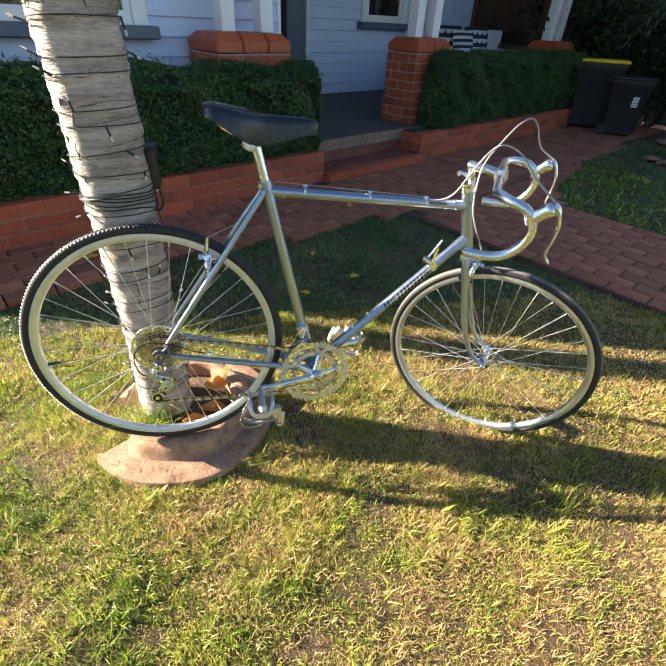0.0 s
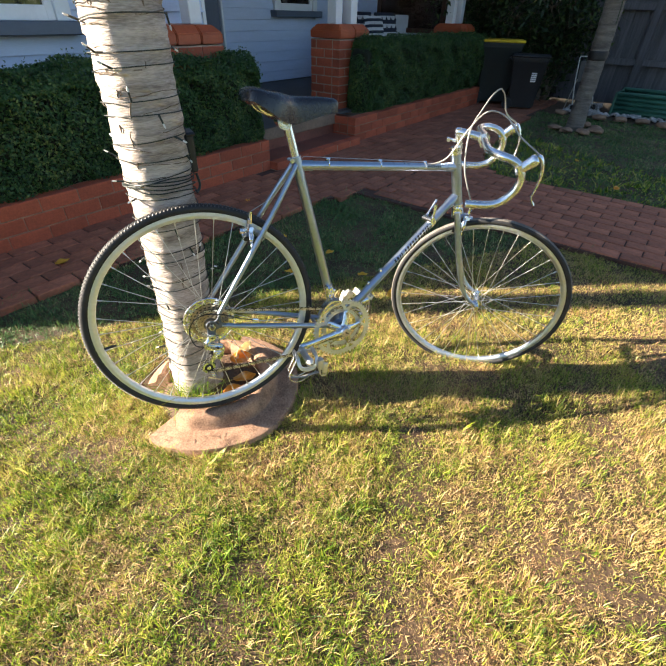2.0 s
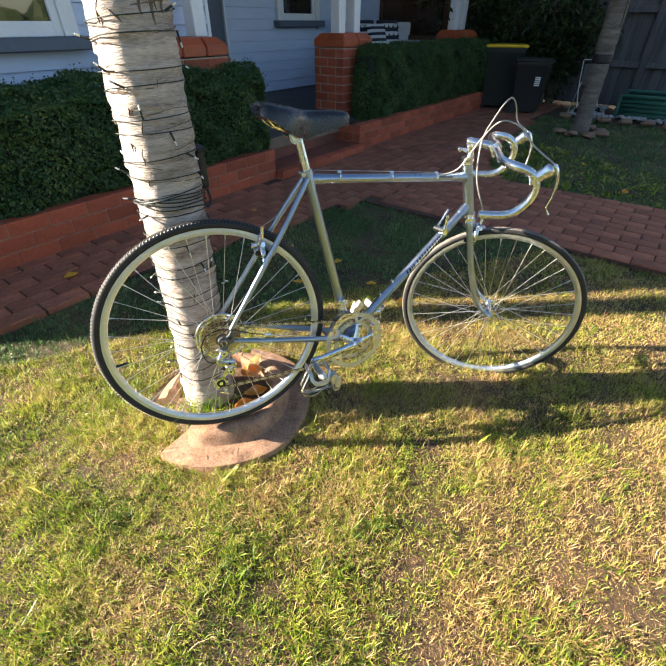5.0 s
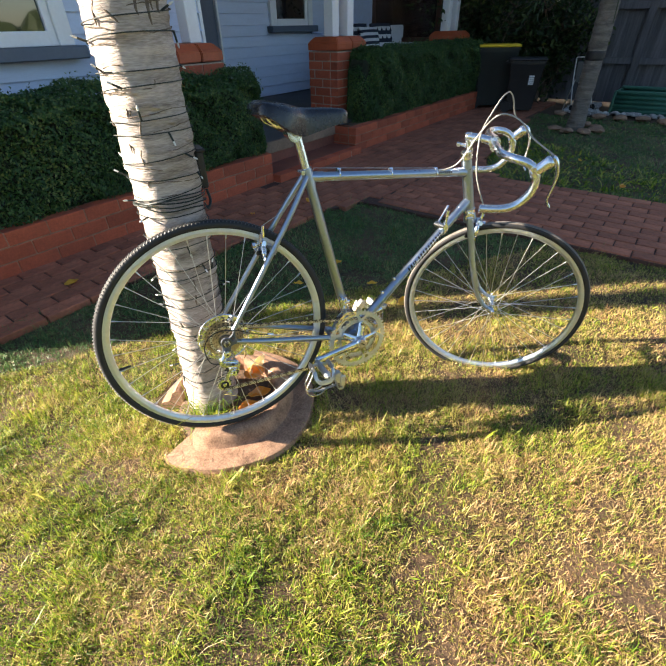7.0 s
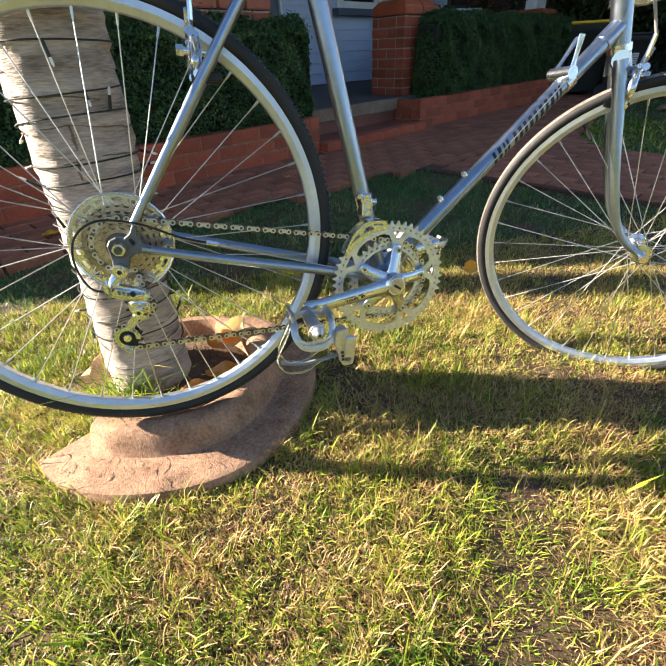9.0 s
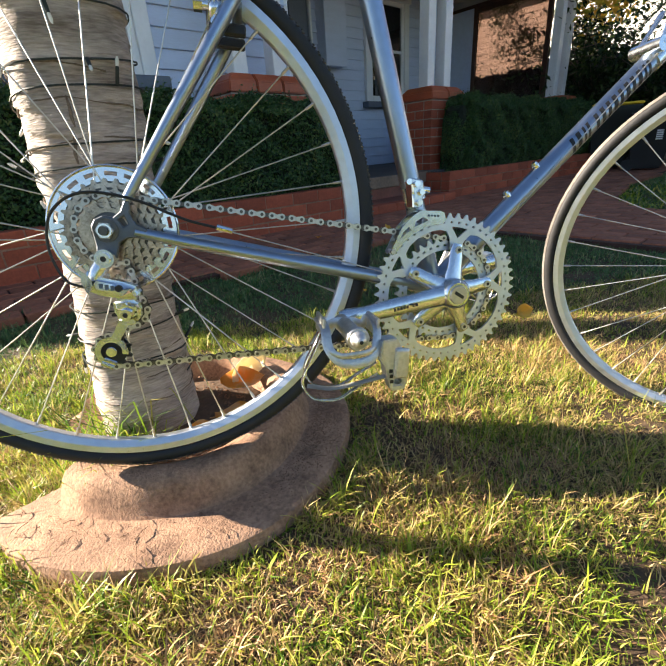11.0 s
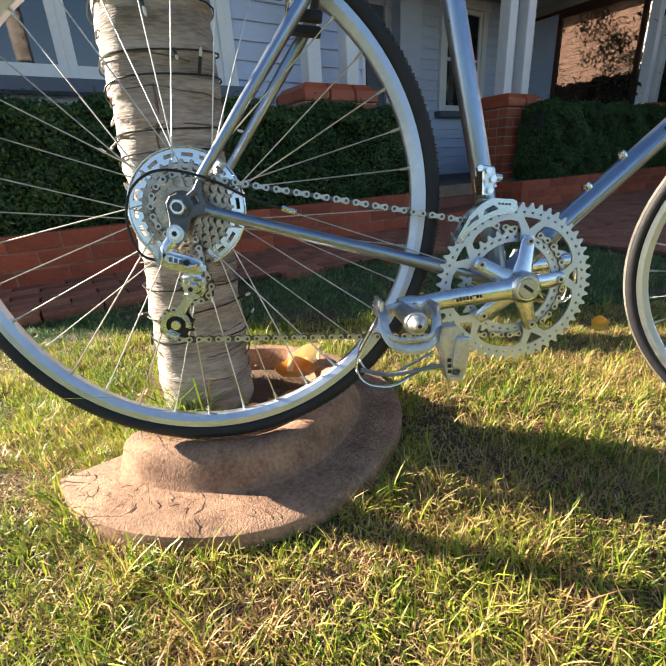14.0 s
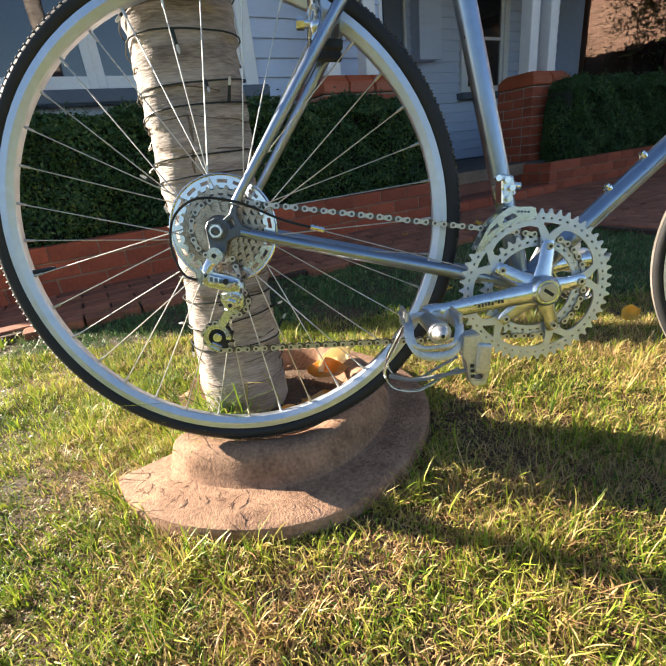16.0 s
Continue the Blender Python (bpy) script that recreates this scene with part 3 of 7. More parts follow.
def weatherboards(owner, u0, u1, w, z0, z1, face="w", holes=()):
    """Lapped boards, each cut round the openings (u0, u1, z0, z1)."""
    step, z = 0.135, z0
    while z < z1 - 0.02:
        top = min(z + step, z1)
        cuts = sorted((a, b) for a, b, c, d in holes if c < top - 0.03 and d > z + 0.03)
        spans, at = [], u0
        for a, b in cuts:
            if a > at:
                spans.append((at, a))
            at = max(at, b)
        if at < u1:
            spans.append((at, u1))
        for a, b in spans:
            vs = []
            for x in (a, b):
                vs += [(x, w - 0.024, z), (x, w - 0.026, z + 0.004), (x, w - 0.004, top + 0.012), (x, w + 0.012, top + 0.012), (x, w + 0.012, z)]
            fs = [(0, 1, 6, 5), (1, 2, 7, 6), (2, 3, 8, 7), (4, 0, 5, 9), (3, 4, 9, 8), (4, 3, 2, 1, 0), (5, 6, 7, 8, 9)]
            if face == "u":
                vs = [(y, x, zz) for x, y, zz in vs]
                fs = [tuple(reversed(f)) for f in fs]
            part("board", (vs, fs), M_BOARD, owner)
        z = top


def sash_window(name, label, u0, u1, w, z0, z1, sashes, rail=None, sill=True, face_m=HOUSE):
    """A painted timber window proud of the boards: casing, sashes with panes, sill."""
    win = thing(name, label, "window", face_m, kind="structure")
    c = 0.11
    part("casing", box(u0, u0 + c, w - 0.045, w + 0.06, z0, z1, 0.004), M_WHITE, win)
    part("casing", box(u1 - c, u1, w - 0.045, w + 0.06, z0, z1, 0.004), M_WHITE, win)
    part("head", box(u0 - 0.03, u1 + 0.03, w - 0.06, w + 0.06, z1, z1 + 0.12, 0.004), M_WHITE, win)
    if sill:
        part("sill", box(u0 - 0.05, u1 + 0.05, w - 0.12, w + 0.06, z0 - 0.085, z0, 0.008), M_SILL, win, "slate-grey painted sill")
    step = (u1 - u0 - 2 * c) / sashes
    for i in range(sashes):
        a, b = u0 + c + i * step, u0 + c + (i + 1) * step
        bars = [(a, a + 0.055, z0, z1), (b - 0.055, b, z0, z1), (a + 0.055, b - 0.055, z0, z0 + 0.09), (a + 0.055, b - 0.055, z1 - 0.06, z1)]
        if rail:
            bars.append((a + 0.055, b - 0.055, rail - 0.02, rail + 0.02))
        for p, q, r, s in bars:
            part("sash_bar", box(p, q, w - 0.02, w + 0.025, r, s, 0.003), M_WHITE, win)
        part("pane", box(a + 0.05, b - 0.05, w + 0.004, w + 0.010, z0 + 0.08, z1 - 0.05), M_GLASS, win, "dark reflecting pane")
    return win


def pier(u0, u1, w0, w1, label, base=0.0):
    """A brick pier with a bullnosed brick cap."""
    p = thing("brick_pier", label, "pillar", HOUSE, "brick piers of the porch")
    part("core", box(u0 + 0.006, u1 - 0.006, w0 + 0.006, w1 - 0.006, base, 0.95), M_MORTAR, p, "pale mortar")
    n = 11 if base < 0.1 else 8
    z0 = 0.95 - n * 0.088
    brick_wall(p, u0, u1, w0, z0, n)
    brick_wall(p, w0 + 0.11, w1, u0, z0, n, face="u")
    # cap of bullnosed bricks: chamfered ring round the top
    k = max(2, round((u1 - u0 + 0.01) / 0.24))
    span = (u1 - u0 + 0.01) / k
    for i in range(k):
        a = u0 - 0.005 + i * span
        part("cap_brick", cap_block(a + 0.004, a + span - 0.004, w0 - 0.005, w1 + 0.005, 0.958, 1.085, i == 0, i == k - 1), M_BRICK_CAP, p)
    return p


def cap_block(u0, u1, w0, w1, z0, z1, left, right):
    c = 0.055
    bm = bmesh.new()
    vs = [bm.verts.new(v) for v in ((u0, w0, z0), (u1, w0, z0), (u1, w1, z0), (u0, w1, z0), (u0, w0, z1 - c), (u1, w0, z1 - c), (u1, w1, z1 - c), (u0, w1, z1 - c), (u0 + c * left, w0 + c, z1), (u1 - c * right, w0 + c, z1), (u1 - c * right, w1 - c, z1), (u0 + c * left, w1 - c, z1))]
    for f in ((3, 2, 1, 0), (0, 1, 5, 4), (1, 2, 6, 5), (2, 3, 7, 6), (3, 0, 4, 7), (4, 5, 9, 8), (5, 6, 10, 9), (6, 7, 11, 10), (7, 4, 8, 11), (8, 9, 10, 11)):
        bm.faces.new([vs[i] for i in f])
    bmesh.ops.bevel(bm, geom=bm.edges[:], offset=0.008, segments=2, affect="EDGES")
    return bm


def porch_post(u, w, z1=2.66):
    p = thing("porch_post", "square white-painted timber post on a brick pier", "post", HOUSE, "white posts of the porch")
    part("shaft", box(u - 0.062, u + 0.062, w, w + 0.125, 1.085, z1, 0.006), M_WHITE, p)
    return p


def build_house():
    # bay wall with window, nearer the lawn
    W1 = (-3.3, -0.99, 1.10, 2.5)
    bay = thing("wall_bay", "pale blue weatherboard wall of the front room", "wall", HOUSE, kind="structure")
    part("core", box(-3.82, 0.25, 1.03, 1.15, 0, 2.75), M_BOARD, bay)
    weatherboards(bay, -3.82, 0.27, 1.01, 0.22, 2.75, holes=[(W1[0], W1[1], W1[2] - 0.02, W1[3])])
    part("corner_stop", box(0.25, 0.29, 0.985, 1.05, 0.2, 2.75, 0.004), M_WHITE, bay)
    part("return_wall", box(0.15, 0.25, 1.151, 2.70, 0, 2.75), M_BOARD, bay)
    part("end_wall", box(-3.92, -3.82, 1.04, 9.0, 0, 2.75), M_BOARD, bay)
    sash_window("window_1", "white timber window with dark panes and a slate-grey sill", W1[0], W1[1], 0.99, W1[2], W1[3], 2)
    # recessed porch wall with door and window
    back_ = thing("wall_porch", "pale blue weatherboard wall behind the porch", "wall", HOUSE, kind="structure")
    part("core", box(1.966, 5.4, 2.73, 2.85, 0, 2.75), M_BOARD, back_)
    part("core", box(0.25, 0.62, 2.73, 2.85, 0, 2.75), M_BOARD, back_)
    part("core", box(0.62, 1.966, 2.73, 2.85, 2.45, 2.75), M_BOARD, back_)
    weatherboards(back_, 1.966, 5.3, 2.71, 0.27, 2.75, holes=[(2.98, 4.0, 1.18, 2.6)])
    sash_window("window_2", "white double-hung timber window with a slate-grey sill", 2.98, 4.0, 2.69, 1.20, 2.58, 1, rail=1.92)
    door = thing("door_1", "dark front door in a white timber frame", "door", HOUSE, kind="structure")
    part("door_leaf", box(0.74, 1.62, 2.80, 2.84, 0.28, 2.33, 0.004), M_DARK, door, "dark door leaf")
    # the sill's grey stands in for shade on this part of the frame
    part("frame", box(1.62, 1.93, 2.70, 2.86, 0.27, 2.45, 0.005), M_SILL, door, "door side panel greyed for the porch shade")
    part("frame", box(1.931, 1.965, 2.66, 2.86, 0.27, 2.45, 0.005), M_WHITE, door)
    part("frame", box(0.62, 0.74, 2.66, 2.86, 0.27, 2.45, 0.005), M_WHITE, door)
    part("frame", box(0.74, 1.62, 2.66, 2.86, 2.33, 2.45, 0.005), M_WHITE, door)
    box_ = thing("meter_box", "grey painted meter box on the weatherboard wall", "meter box", HOUSE)
    part("body", box(2.06, 2.44, 2.52, 2.71, 1.62, 2.5, 0.01), M_BOARD, box_)
    part("lid", box(2.05, 2.45, 2.50, 2.525, 1.61, 2.51, 0.006), M_BOARD, box_)
    # bronze roll-down blind closing the porch's far end
    blind = thing("outdoor_blind", "bronze-tinted clear outdoor blind with a brown frame", "blind", HOUSE)
    part("sheet", box(5.286, 5.289, 1.0, 2.2, 1.0, 2.52), M_BLIND, blind, "bronze see-through sheet")
    for a, b, c, d in ((2.2, 2.27, 0.95, 2.6), (0.93, 1.0, 0.95, 2.6), (1.0, 2.2, 2.52, 2.6), (1.0, 2.2, 0.93, 1.0)):
        part("blind_frame", box(5.26, 5.315, a, b, c, d, 0.005), M_BROWN, blind)
    part("blind_cover", box(5.25, 5.33, 0.90, 2.70, 2.601, 2.65, 0.01), M_BROWN, blind)
    part("top_panel", box(5.27, 5.33, 0.90, 2.70, 2.651, 2.75), M_CEIL, blind, "painted board above the blind")
    part("side_panel", box(5.26, 5.34, 2.271, 2.70, 0.27, 2.60), M_BOARD, blind, "painted board panel")
    low = part("porch_end_wall", box(5.24, 5.36, 0.93, 2.73, 0.27, 0.92, 0.004), M_BOARD, m=HOUSE)
    tagged(low, "low painted wall at the porch's far end", "wall", kind="structure")
    # porch floor and step
    slab = part("porch_floor", box(0.25, 5.3, 0.30, 2.73, 0.0, 0.262, 0.004), M_PORCH, m=HOUSE)
    tagged(slab, "dark grey painted concrete porch floor", "floor", kind="structure")
    edge = part("porch_edge", box(0.02, 1.40, 0.268, 0.298, 0.16, 0.266, 0.006), M_EDGE, m=HOUSE)
    tagged(edge, "worn pale concrete edge of the porch", "trim", kind="structure")
    step = thing("porch_step", "red painted step with a brick edge before the porch", "step", HOUSE, kind="structure")
    part("tread", box(0.004, 1.36, -0.005, 0.279, -0.02, 0.066, 0.004), M_STEP, step)
    part("riser", box(0.004, 1.36, 0.281, 0.298, 0.066, 0.158), M_STEP, step)
    brick_wall(step, 0.004, 1.36, -0.105, 0.0, 1, L=0.225, H=0.070, depth=0.098)
    part("mortar_bed", box(0.004, 1.36, -0.098, -0.006, -0.03, 0.060), M_MORTAR, step)
    # planters
    for u0, u1, name, lab in ((-3.4, 0.0, "planter_wall", "low red brick planter wall under a clipped hedge"), (1.37, 5.0, "planter_wall", "low red brick planter wall beside the porch step")):
        pl = thing(name, lab, "planter wall", HOUSE, "brick planters")
        part("mortar", box(u0 + 0.004, u1 - 0.004, -0.016, 0.10, -0.03, 0.252), M_MORTAR_DIRTY, pl, "dirty red-brown mortar")
        brick_wall(pl, u0, u1, -0.02, -0.002, 3, L=0.228, H=0.0805, gap=0.0075)
        if u0 > 0:
            part("mortar", box(u0 + 0.008, u0 + 0.10, 0.101, 0.42, -0.03, 0.252), M_MORTAR_DIRTY, pl)
            brick_wall(pl, 0.09, 0.42, u0, -0.002, 3, face="u")
        else:
            part("mortar", box(-0.10, -0.008, 0.101, 0.44, -0.03, 0.252), M_MORTAR_DIRTY, pl)
            k = 0
            for z in (-0.002, 0.086, 0.174):
                a = 0.09
                for ln in ((0.225, 0.1) if k % 2 else (0.11, 0.225)):
                    part("brick", box(-0.10, 0.0, a, a + ln - 0.01, z, z + 0.078, 0.004), M_BRICK, pl)
                    a += ln
                k += 1
        part("soil_bed", box(u0 + 0.1, u1 - 0.1, 0.103, 0.95, 0.0, 0.235), M_SOIL, pl, "dark soil")
    pier(-0.70, 0.0, 0.45, 0.92, "red brick porch pier with an orange bullnosed cap behind the hedge")
    pier(1.64, 2.22, 0.42, 0.84, "red brick porch pier with a bullnosed cap beside the step")
    pier(4.93, 5.50, 0.45, 0.92, "red brick porch pier at the far end of the hedge")
    for u, w in ((-0.445, 0.68), (-0.075, 0.68), (1.86, 0.60), (2.155, 0.60), (5.13, 0.68), (5.43, 0.68)):
        porch_post(u, w)
    beam = part("porch_beam", box(-0.95, 5.6, 0.62, 0.86, 2.66, 2.752, 0.006), M_WHITE, m=HOUSE)
    tagged(beam, "white painted timber beam over the porch posts", "beam", kind="structure")
    ceil = part("ceiling", box(-4.3, 5.9, 0.3, 9.0, 2.752, 2.80), M_CEIL, m=HOUSE)
    tagged(ceil, "cream painted porch ceiling boards", "ceiling", kind="structure")
    vs = [(-4.4, 0.1, 2.80), (6.0, 0.1, 2.80), (6.0, 9.2, 2.80), (-4.4, 9.2, 2.80), (-1.0, 4.6, 5.0), (2.6, 4.6, 5.0)]
    roof = part("roof", (vs, [(0, 1, 5, 4), (1, 2, 5), (2, 3, 4, 5), (3, 0, 4), (3, 2, 1, 0)]), M_ROOF, m=HOUSE)
    tagged(roof, "hipped terracotta tile roof", "roof", kind="structure")


build_house()


def hedge(u0, u1, w0, w1, z0, z1, count, seed, label):
    """A clipped box hedge: a near-black core for its inner shade under many small leaves with an uneven face."""
    h = thing("hedge", label, "hedge", HOUSE, "clipped hedges along the porch")
    rng = np.random.default_rng(seed)
    part("core", box(u0 + 0.07, u1 - 0.07, w0 + 0.07, w1 - 0.07, z0, z1 - 0.07, 0.05, seg=2), M_HEDGE_CORE, h, "near-black block for the shade inside the hedge")
    faces = [((u1 - u0) * (z1 - z0), "f"), ((u1 - u0) * (w1 - w0), "t"), ((w1 - w0) * (z1 - z0), "l"), ((w1 - w0) * (z1 - z0), "r")]
    pos, nor = [], []
    tot = sum(a for a, _ in faces)
    for a, kind in faces:
        k = int(count * a / tot)
        p, q = rng.random(k), rng.random(k)
        d = rng.gamma(1.4, 0.018, k) - 0.012
        if kind == "f":
            e, n_ = np.stack([u0 + p * (u1 - u0), w0 + d, z0 + q * (z1 - z0)], 1), (0, -1, 0.25)
        elif kind == "t":
            e, n_ = np.stack([u0 + p * (u1 - u0), w0 + q * (w1 - w0), z1 - d], 1), (0, -0.1, 1)
        elif kind == "l":
            e, n_ = np.stack([u0 + d, w0 + p * (w1 - w0), z0 + q * (z1 - z0)], 1), (-1, 0, 0.25)
        else:
            e, n_ = np.stack([u1 - d, w0 + p * (w1 - w0), z0 + q * (z1 - z0)], 1), (1, 0, 0.25)
        pos.append(e)
        nor.append(np.tile(n_, (k, 1)))
    pos, nor = np.concatenate(pos), np.concatenate(nor).astype(float)
    # broad swells, rounded edges and tucked-in foot
    cu, cw, cz = (u0 + u1) / 2, (w0 + w1) / 2, (z0 + z1) / 2
    swell = 0.026 * np.sin(pos[:, 0] * 9.3 + 2 * np.sin(pos[:, 2] * 8)) + 0.016 * np.sin(pos[:, 0] * 23 + pos[:, 2] * 19 + pos[:, 1] * 15)
    pos += nor * swell[:, None]
    rel = (pos - (cu, cw, cz)) / ((u1 - u0) / 2, (w1 - w0) / 2, (z1 - z0) / 2)
    over = np.clip(np.abs(rel[:, 1]) - 0.75, 0, 1) * np.clip(rel[:, 2] - 0.75, 0, 1)
    pos[:, 2] -= over * 1.1
    ends = np.clip(np.abs(rel[:, 0]) - (1 - 0.30 / (u1 - u0)), 0, 1) * np.clip(np.abs(rel[:, 1]) - 0.35, 0, 1)
    pos[:, 0] -= np.sign(rel[:, 0]) * ends * 2.2
    up = np.clip(rel[:, 2] - 0.6, 0, 1) * np.clip(np.abs(rel[:, 0]) - (1 - 0.14 / (u1 - u0)), 0, 1)
    pos[:, 2] -= up * 3.0
    pos[:, 0] += 0.045 * np.clip(rel[:, 2] + 1, 0, 2) * np.clip((u0 + 0.4 - pos[:, 0]) / 0.4, 0, 1)
    pos[:, 1] += np.clip(-0.7 - rel[:, 2], 0, 1) * 0.12 * (rel[:, 1] < 0)
    scatter("leaves", pos, nor, 0.0108, M_HEDGE, seed, h, slim=0.55)
    # loose sprigs standing out of the top and face
    k = count // 60
    base = pos[rng.integers(0, len(pos), k)]
    grow = np.repeat(base, 7, 0) + rng.normal(0, 0.006, (k * 7, 3)) + np.tile(np.linspace(0, 0.045, 7), k)[:, None] * np.repeat(rng.normal(0, 0.4, (k, 3)) + (0, -0.3, 0.8), 7, 0)
    scatter("sprig_leaves", grow, np.tile((0.0, -0.5, 0.8), (len(grow), 1)), 0.009, M_HEDGE, seed + 1, h, slim=0.5)
    return h


hedge(-3.4, 0.10, 0.03, 0.72, 0.23, 0.87, 90000, 21, "clipped dark green box hedge in a brick planter")
hedge(1.70, 5.28, 0.05, 0.43, 0.23, 0.95, 80000, 22, "clipped dark green box hedge with a rounded end")


# ---- palm by the bicycle ----
def palm_trunk(name, label, foot, lean, radius, height, seed, rings=0.034, bark=None, shape=None):
    t = thing(name, label, "tree", Matrix.Translation(foot))
    rng = random.Random(seed)
    n = 64
    zs, z = [], -0.05
    while z < height:
        zs.append(z)
        z += 0.011
    verts, faces = [], []
    for i, z in enumerate(zs):
        ph = (z / rings) % 1.0
        k = int(z / rings)
        for j in range(n):
            a = 2 * math.pi * j / n
            r = radius(z) * (shape(a) if shape else 1.0) + 0.0035 * (ph - 0.5) * -1.2 + 0.0022 * math.sin(3 * a + k * 1.7) + 0.0012 * math.sin(11 * a + k * 2.9 + z * 40)
            verts.append((lean(z)[0] + r * math.cos(a), lean(z)[1] + r * math.sin(a), z + 0.006 * math.sin(2 * a + k * 0.9)))
    for i in range(len(zs) - 1):
        for j in range(n):
            faces.append((i * n + j, i * n + (j + 1) % n, (i + 1) * n + (j + 1) % n, (i + 1) * n + j))
    faces.append(tuple((len(zs) - 1) * n + j for j in range(n)))
    part("trunk", (verts, faces), bark or M_BARK, t, smooth=True)
    return t


def trunk_shape(a):
    """The trunk is not quite round: four blunt ridges."""
    c, d = abs(math.cos(a - radians(205))), abs(math.sin(a - radians(205)))
    return 0.92 / (c**2.8 + d**2.8) ** (1 / 2.8)


def trunk_r(z):
    return float(np.interp(z, [-0.05, 0.1, 0.3, 0.6, 0.9, 1.3, 3], [0.089, 0.086, 0.080, 0.0845, 0.0870, 0.0895, 0.090]))


def trunk_c(z):
    return (float(np.interp(z, [0, 0.2, 0.5, 0.9, 1.3, 3], [-0.016, -0.011, 0.000, 0.003, 0.003, -0.014])), 0.0)


TRUNK = Vector((-0.036, 0.171, 0.05))
palm_trunk("palm_tree", "grey-brown ringed palm trunk wound with fairy lights", TRUNK, trunk_c, trunk_r, 4.2, 1, shape=trunk_shape)


def arc_wall(profile, a0, a1, n, jag=0.0, seed=0):
    """A profile of (radius, height) swept from angle a0 to a1 (degrees), closed at both ends."""
    rng = random.Random(seed)
    verts, faces, k = [], [], len(profile)
    for i in range(n + 1):
        a = radians(a0 + (a1 - a0) * i / n)
        s = 1 + 0.012 * math.sin(a * 5 + seed) + rng.uniform(-jag, jag)
        for r, h in profile:
            verts.append((r * s * math.cos(a), r * s * math.sin(a), h + rng.uniform(-jag, jag) * 0.1))
    for i in range(n):
        for j in range(k):
            faces.append((i * k + j, i * k + (j + 1) % k, (i + 1) * k + (j + 1) % k, (i + 1) * k + j))
    faces += [tuple(range(k)), tuple(reversed(range(n * k, n * k + k)))]
    return verts, faces


def build_collar():
    c = thing("tree_collar", "broken terracotta-coloured concrete collar round the palm's foot", "tree collar", Matrix.Translation((0.01, 0.155, 0)))
    prof = [(0.160, 0.02), (0.162, 0.088), (0.168, 0.098), (0.180, 0.104), (0.200, 0.105), (0.211, 0.100), (0.218, 0.090), (0.225, 0.072), (0.229, 0.058), (0.233, 0.0520), (0.240, 0.0505), (0.252, 0.0500), (0.303, 0.049), (0.3085, 0.046), (0.311, 0.038), (0.311, 0.0), (0.25, -0.02)]
    part("front_piece", arc_wall(prof, 224, 418, 90, 0.0008, 1), M_COLLAR, c, smooth=True)
    flange = [(0.16, 0.0), (0.16, 0.052), (0.301, 0.049), (0.309, 0.042), (0.310, 0.0)]
    part("flange_piece", arc_wall(flange, 213, 224.5, 8, 0.002, 2), M_COLLAR, c, smooth=True)
    back = [(0.182, 0.0), (0.185, 0.085), (0.191, 0.098), (0.203, 0.101), (0.216, 0.092), (0.226, 0.068), (0.236, 0.053), (0.262, 0.047), (0.268, 0.040), (0.268, 0.0)]
    part("back_piece", arc_wall(back, 60, 158, 46, 0.001, 3), M_COLLAR, c, smooth=True)
    soil = lathe([(0.0, 0.075), (0.08, 0.078), (0.14, 0.066), (0.185, 0.045), (0.215, 0.0)], 40, "z")
    part("soil", soil, M_SOIL, c, "dark soil with leaf litter", smooth=True)


build_collar()


def unseen_palm():
    """An unseen palm trunk beside the house, added to cast a long shadow across the lawn."""
    foot = Vector((-4.5, 2.26, -0.03))
    t = palm_trunk("palm_tree", "unseen tall palm trunk beside the house, added for its shadow", foot, lambda z: (0.0, 0.0), lambda z: 0.085, 3.4, 6)
    return t


# ---- bicycle ----
BIKE = Matrix.Translation((0.014, 0.028, 0.441)) @ Matrix.Rotation(radians(1.1), 4, "Z") @ Matrix.Rotation(radians(-6.8), 4, "X") @ Matrix.Rotation(radians(7.5), 4, "Y")
STEER_AT, STEER_UP = Vector((0.8365, 0, 0.422)), Vector((-0.311, 0, 0.950)).normalized()
STEER = Matrix.Translation(STEER_AT) @ Matrix.Rotation(radians(-39), 4, STEER_UP) @ Matrix.Translation(-STEER_AT)
BARS = Matrix.Translation(STEER_AT) @ Matrix.Translation((0.014, 0, 0)) @ Matrix.Rotation(radians(-35.5), 4, STEER_UP) @ Matrix.Translation(-STEER_AT)
BB = Vector((0.441, 0, -0.070))
SEAT = Vector((0.262, 0, 0.452))
FRONT = Vector((1.044, 0.0, -0.016))


def tube(name, a, b, r, material, parent, label="", n=16, m=None, r1=None, y=1.0):
    pts = [Vector(a).lerp(Vector(b), i / 6) for i in range(7)]
    rr = [r + ((r1 if r1 is not None else r) - r) * i / 6 for i in range(7)]
    return part(name, sweep(pts, rr, n, flat=y), material, parent, label, m, smooth=True)


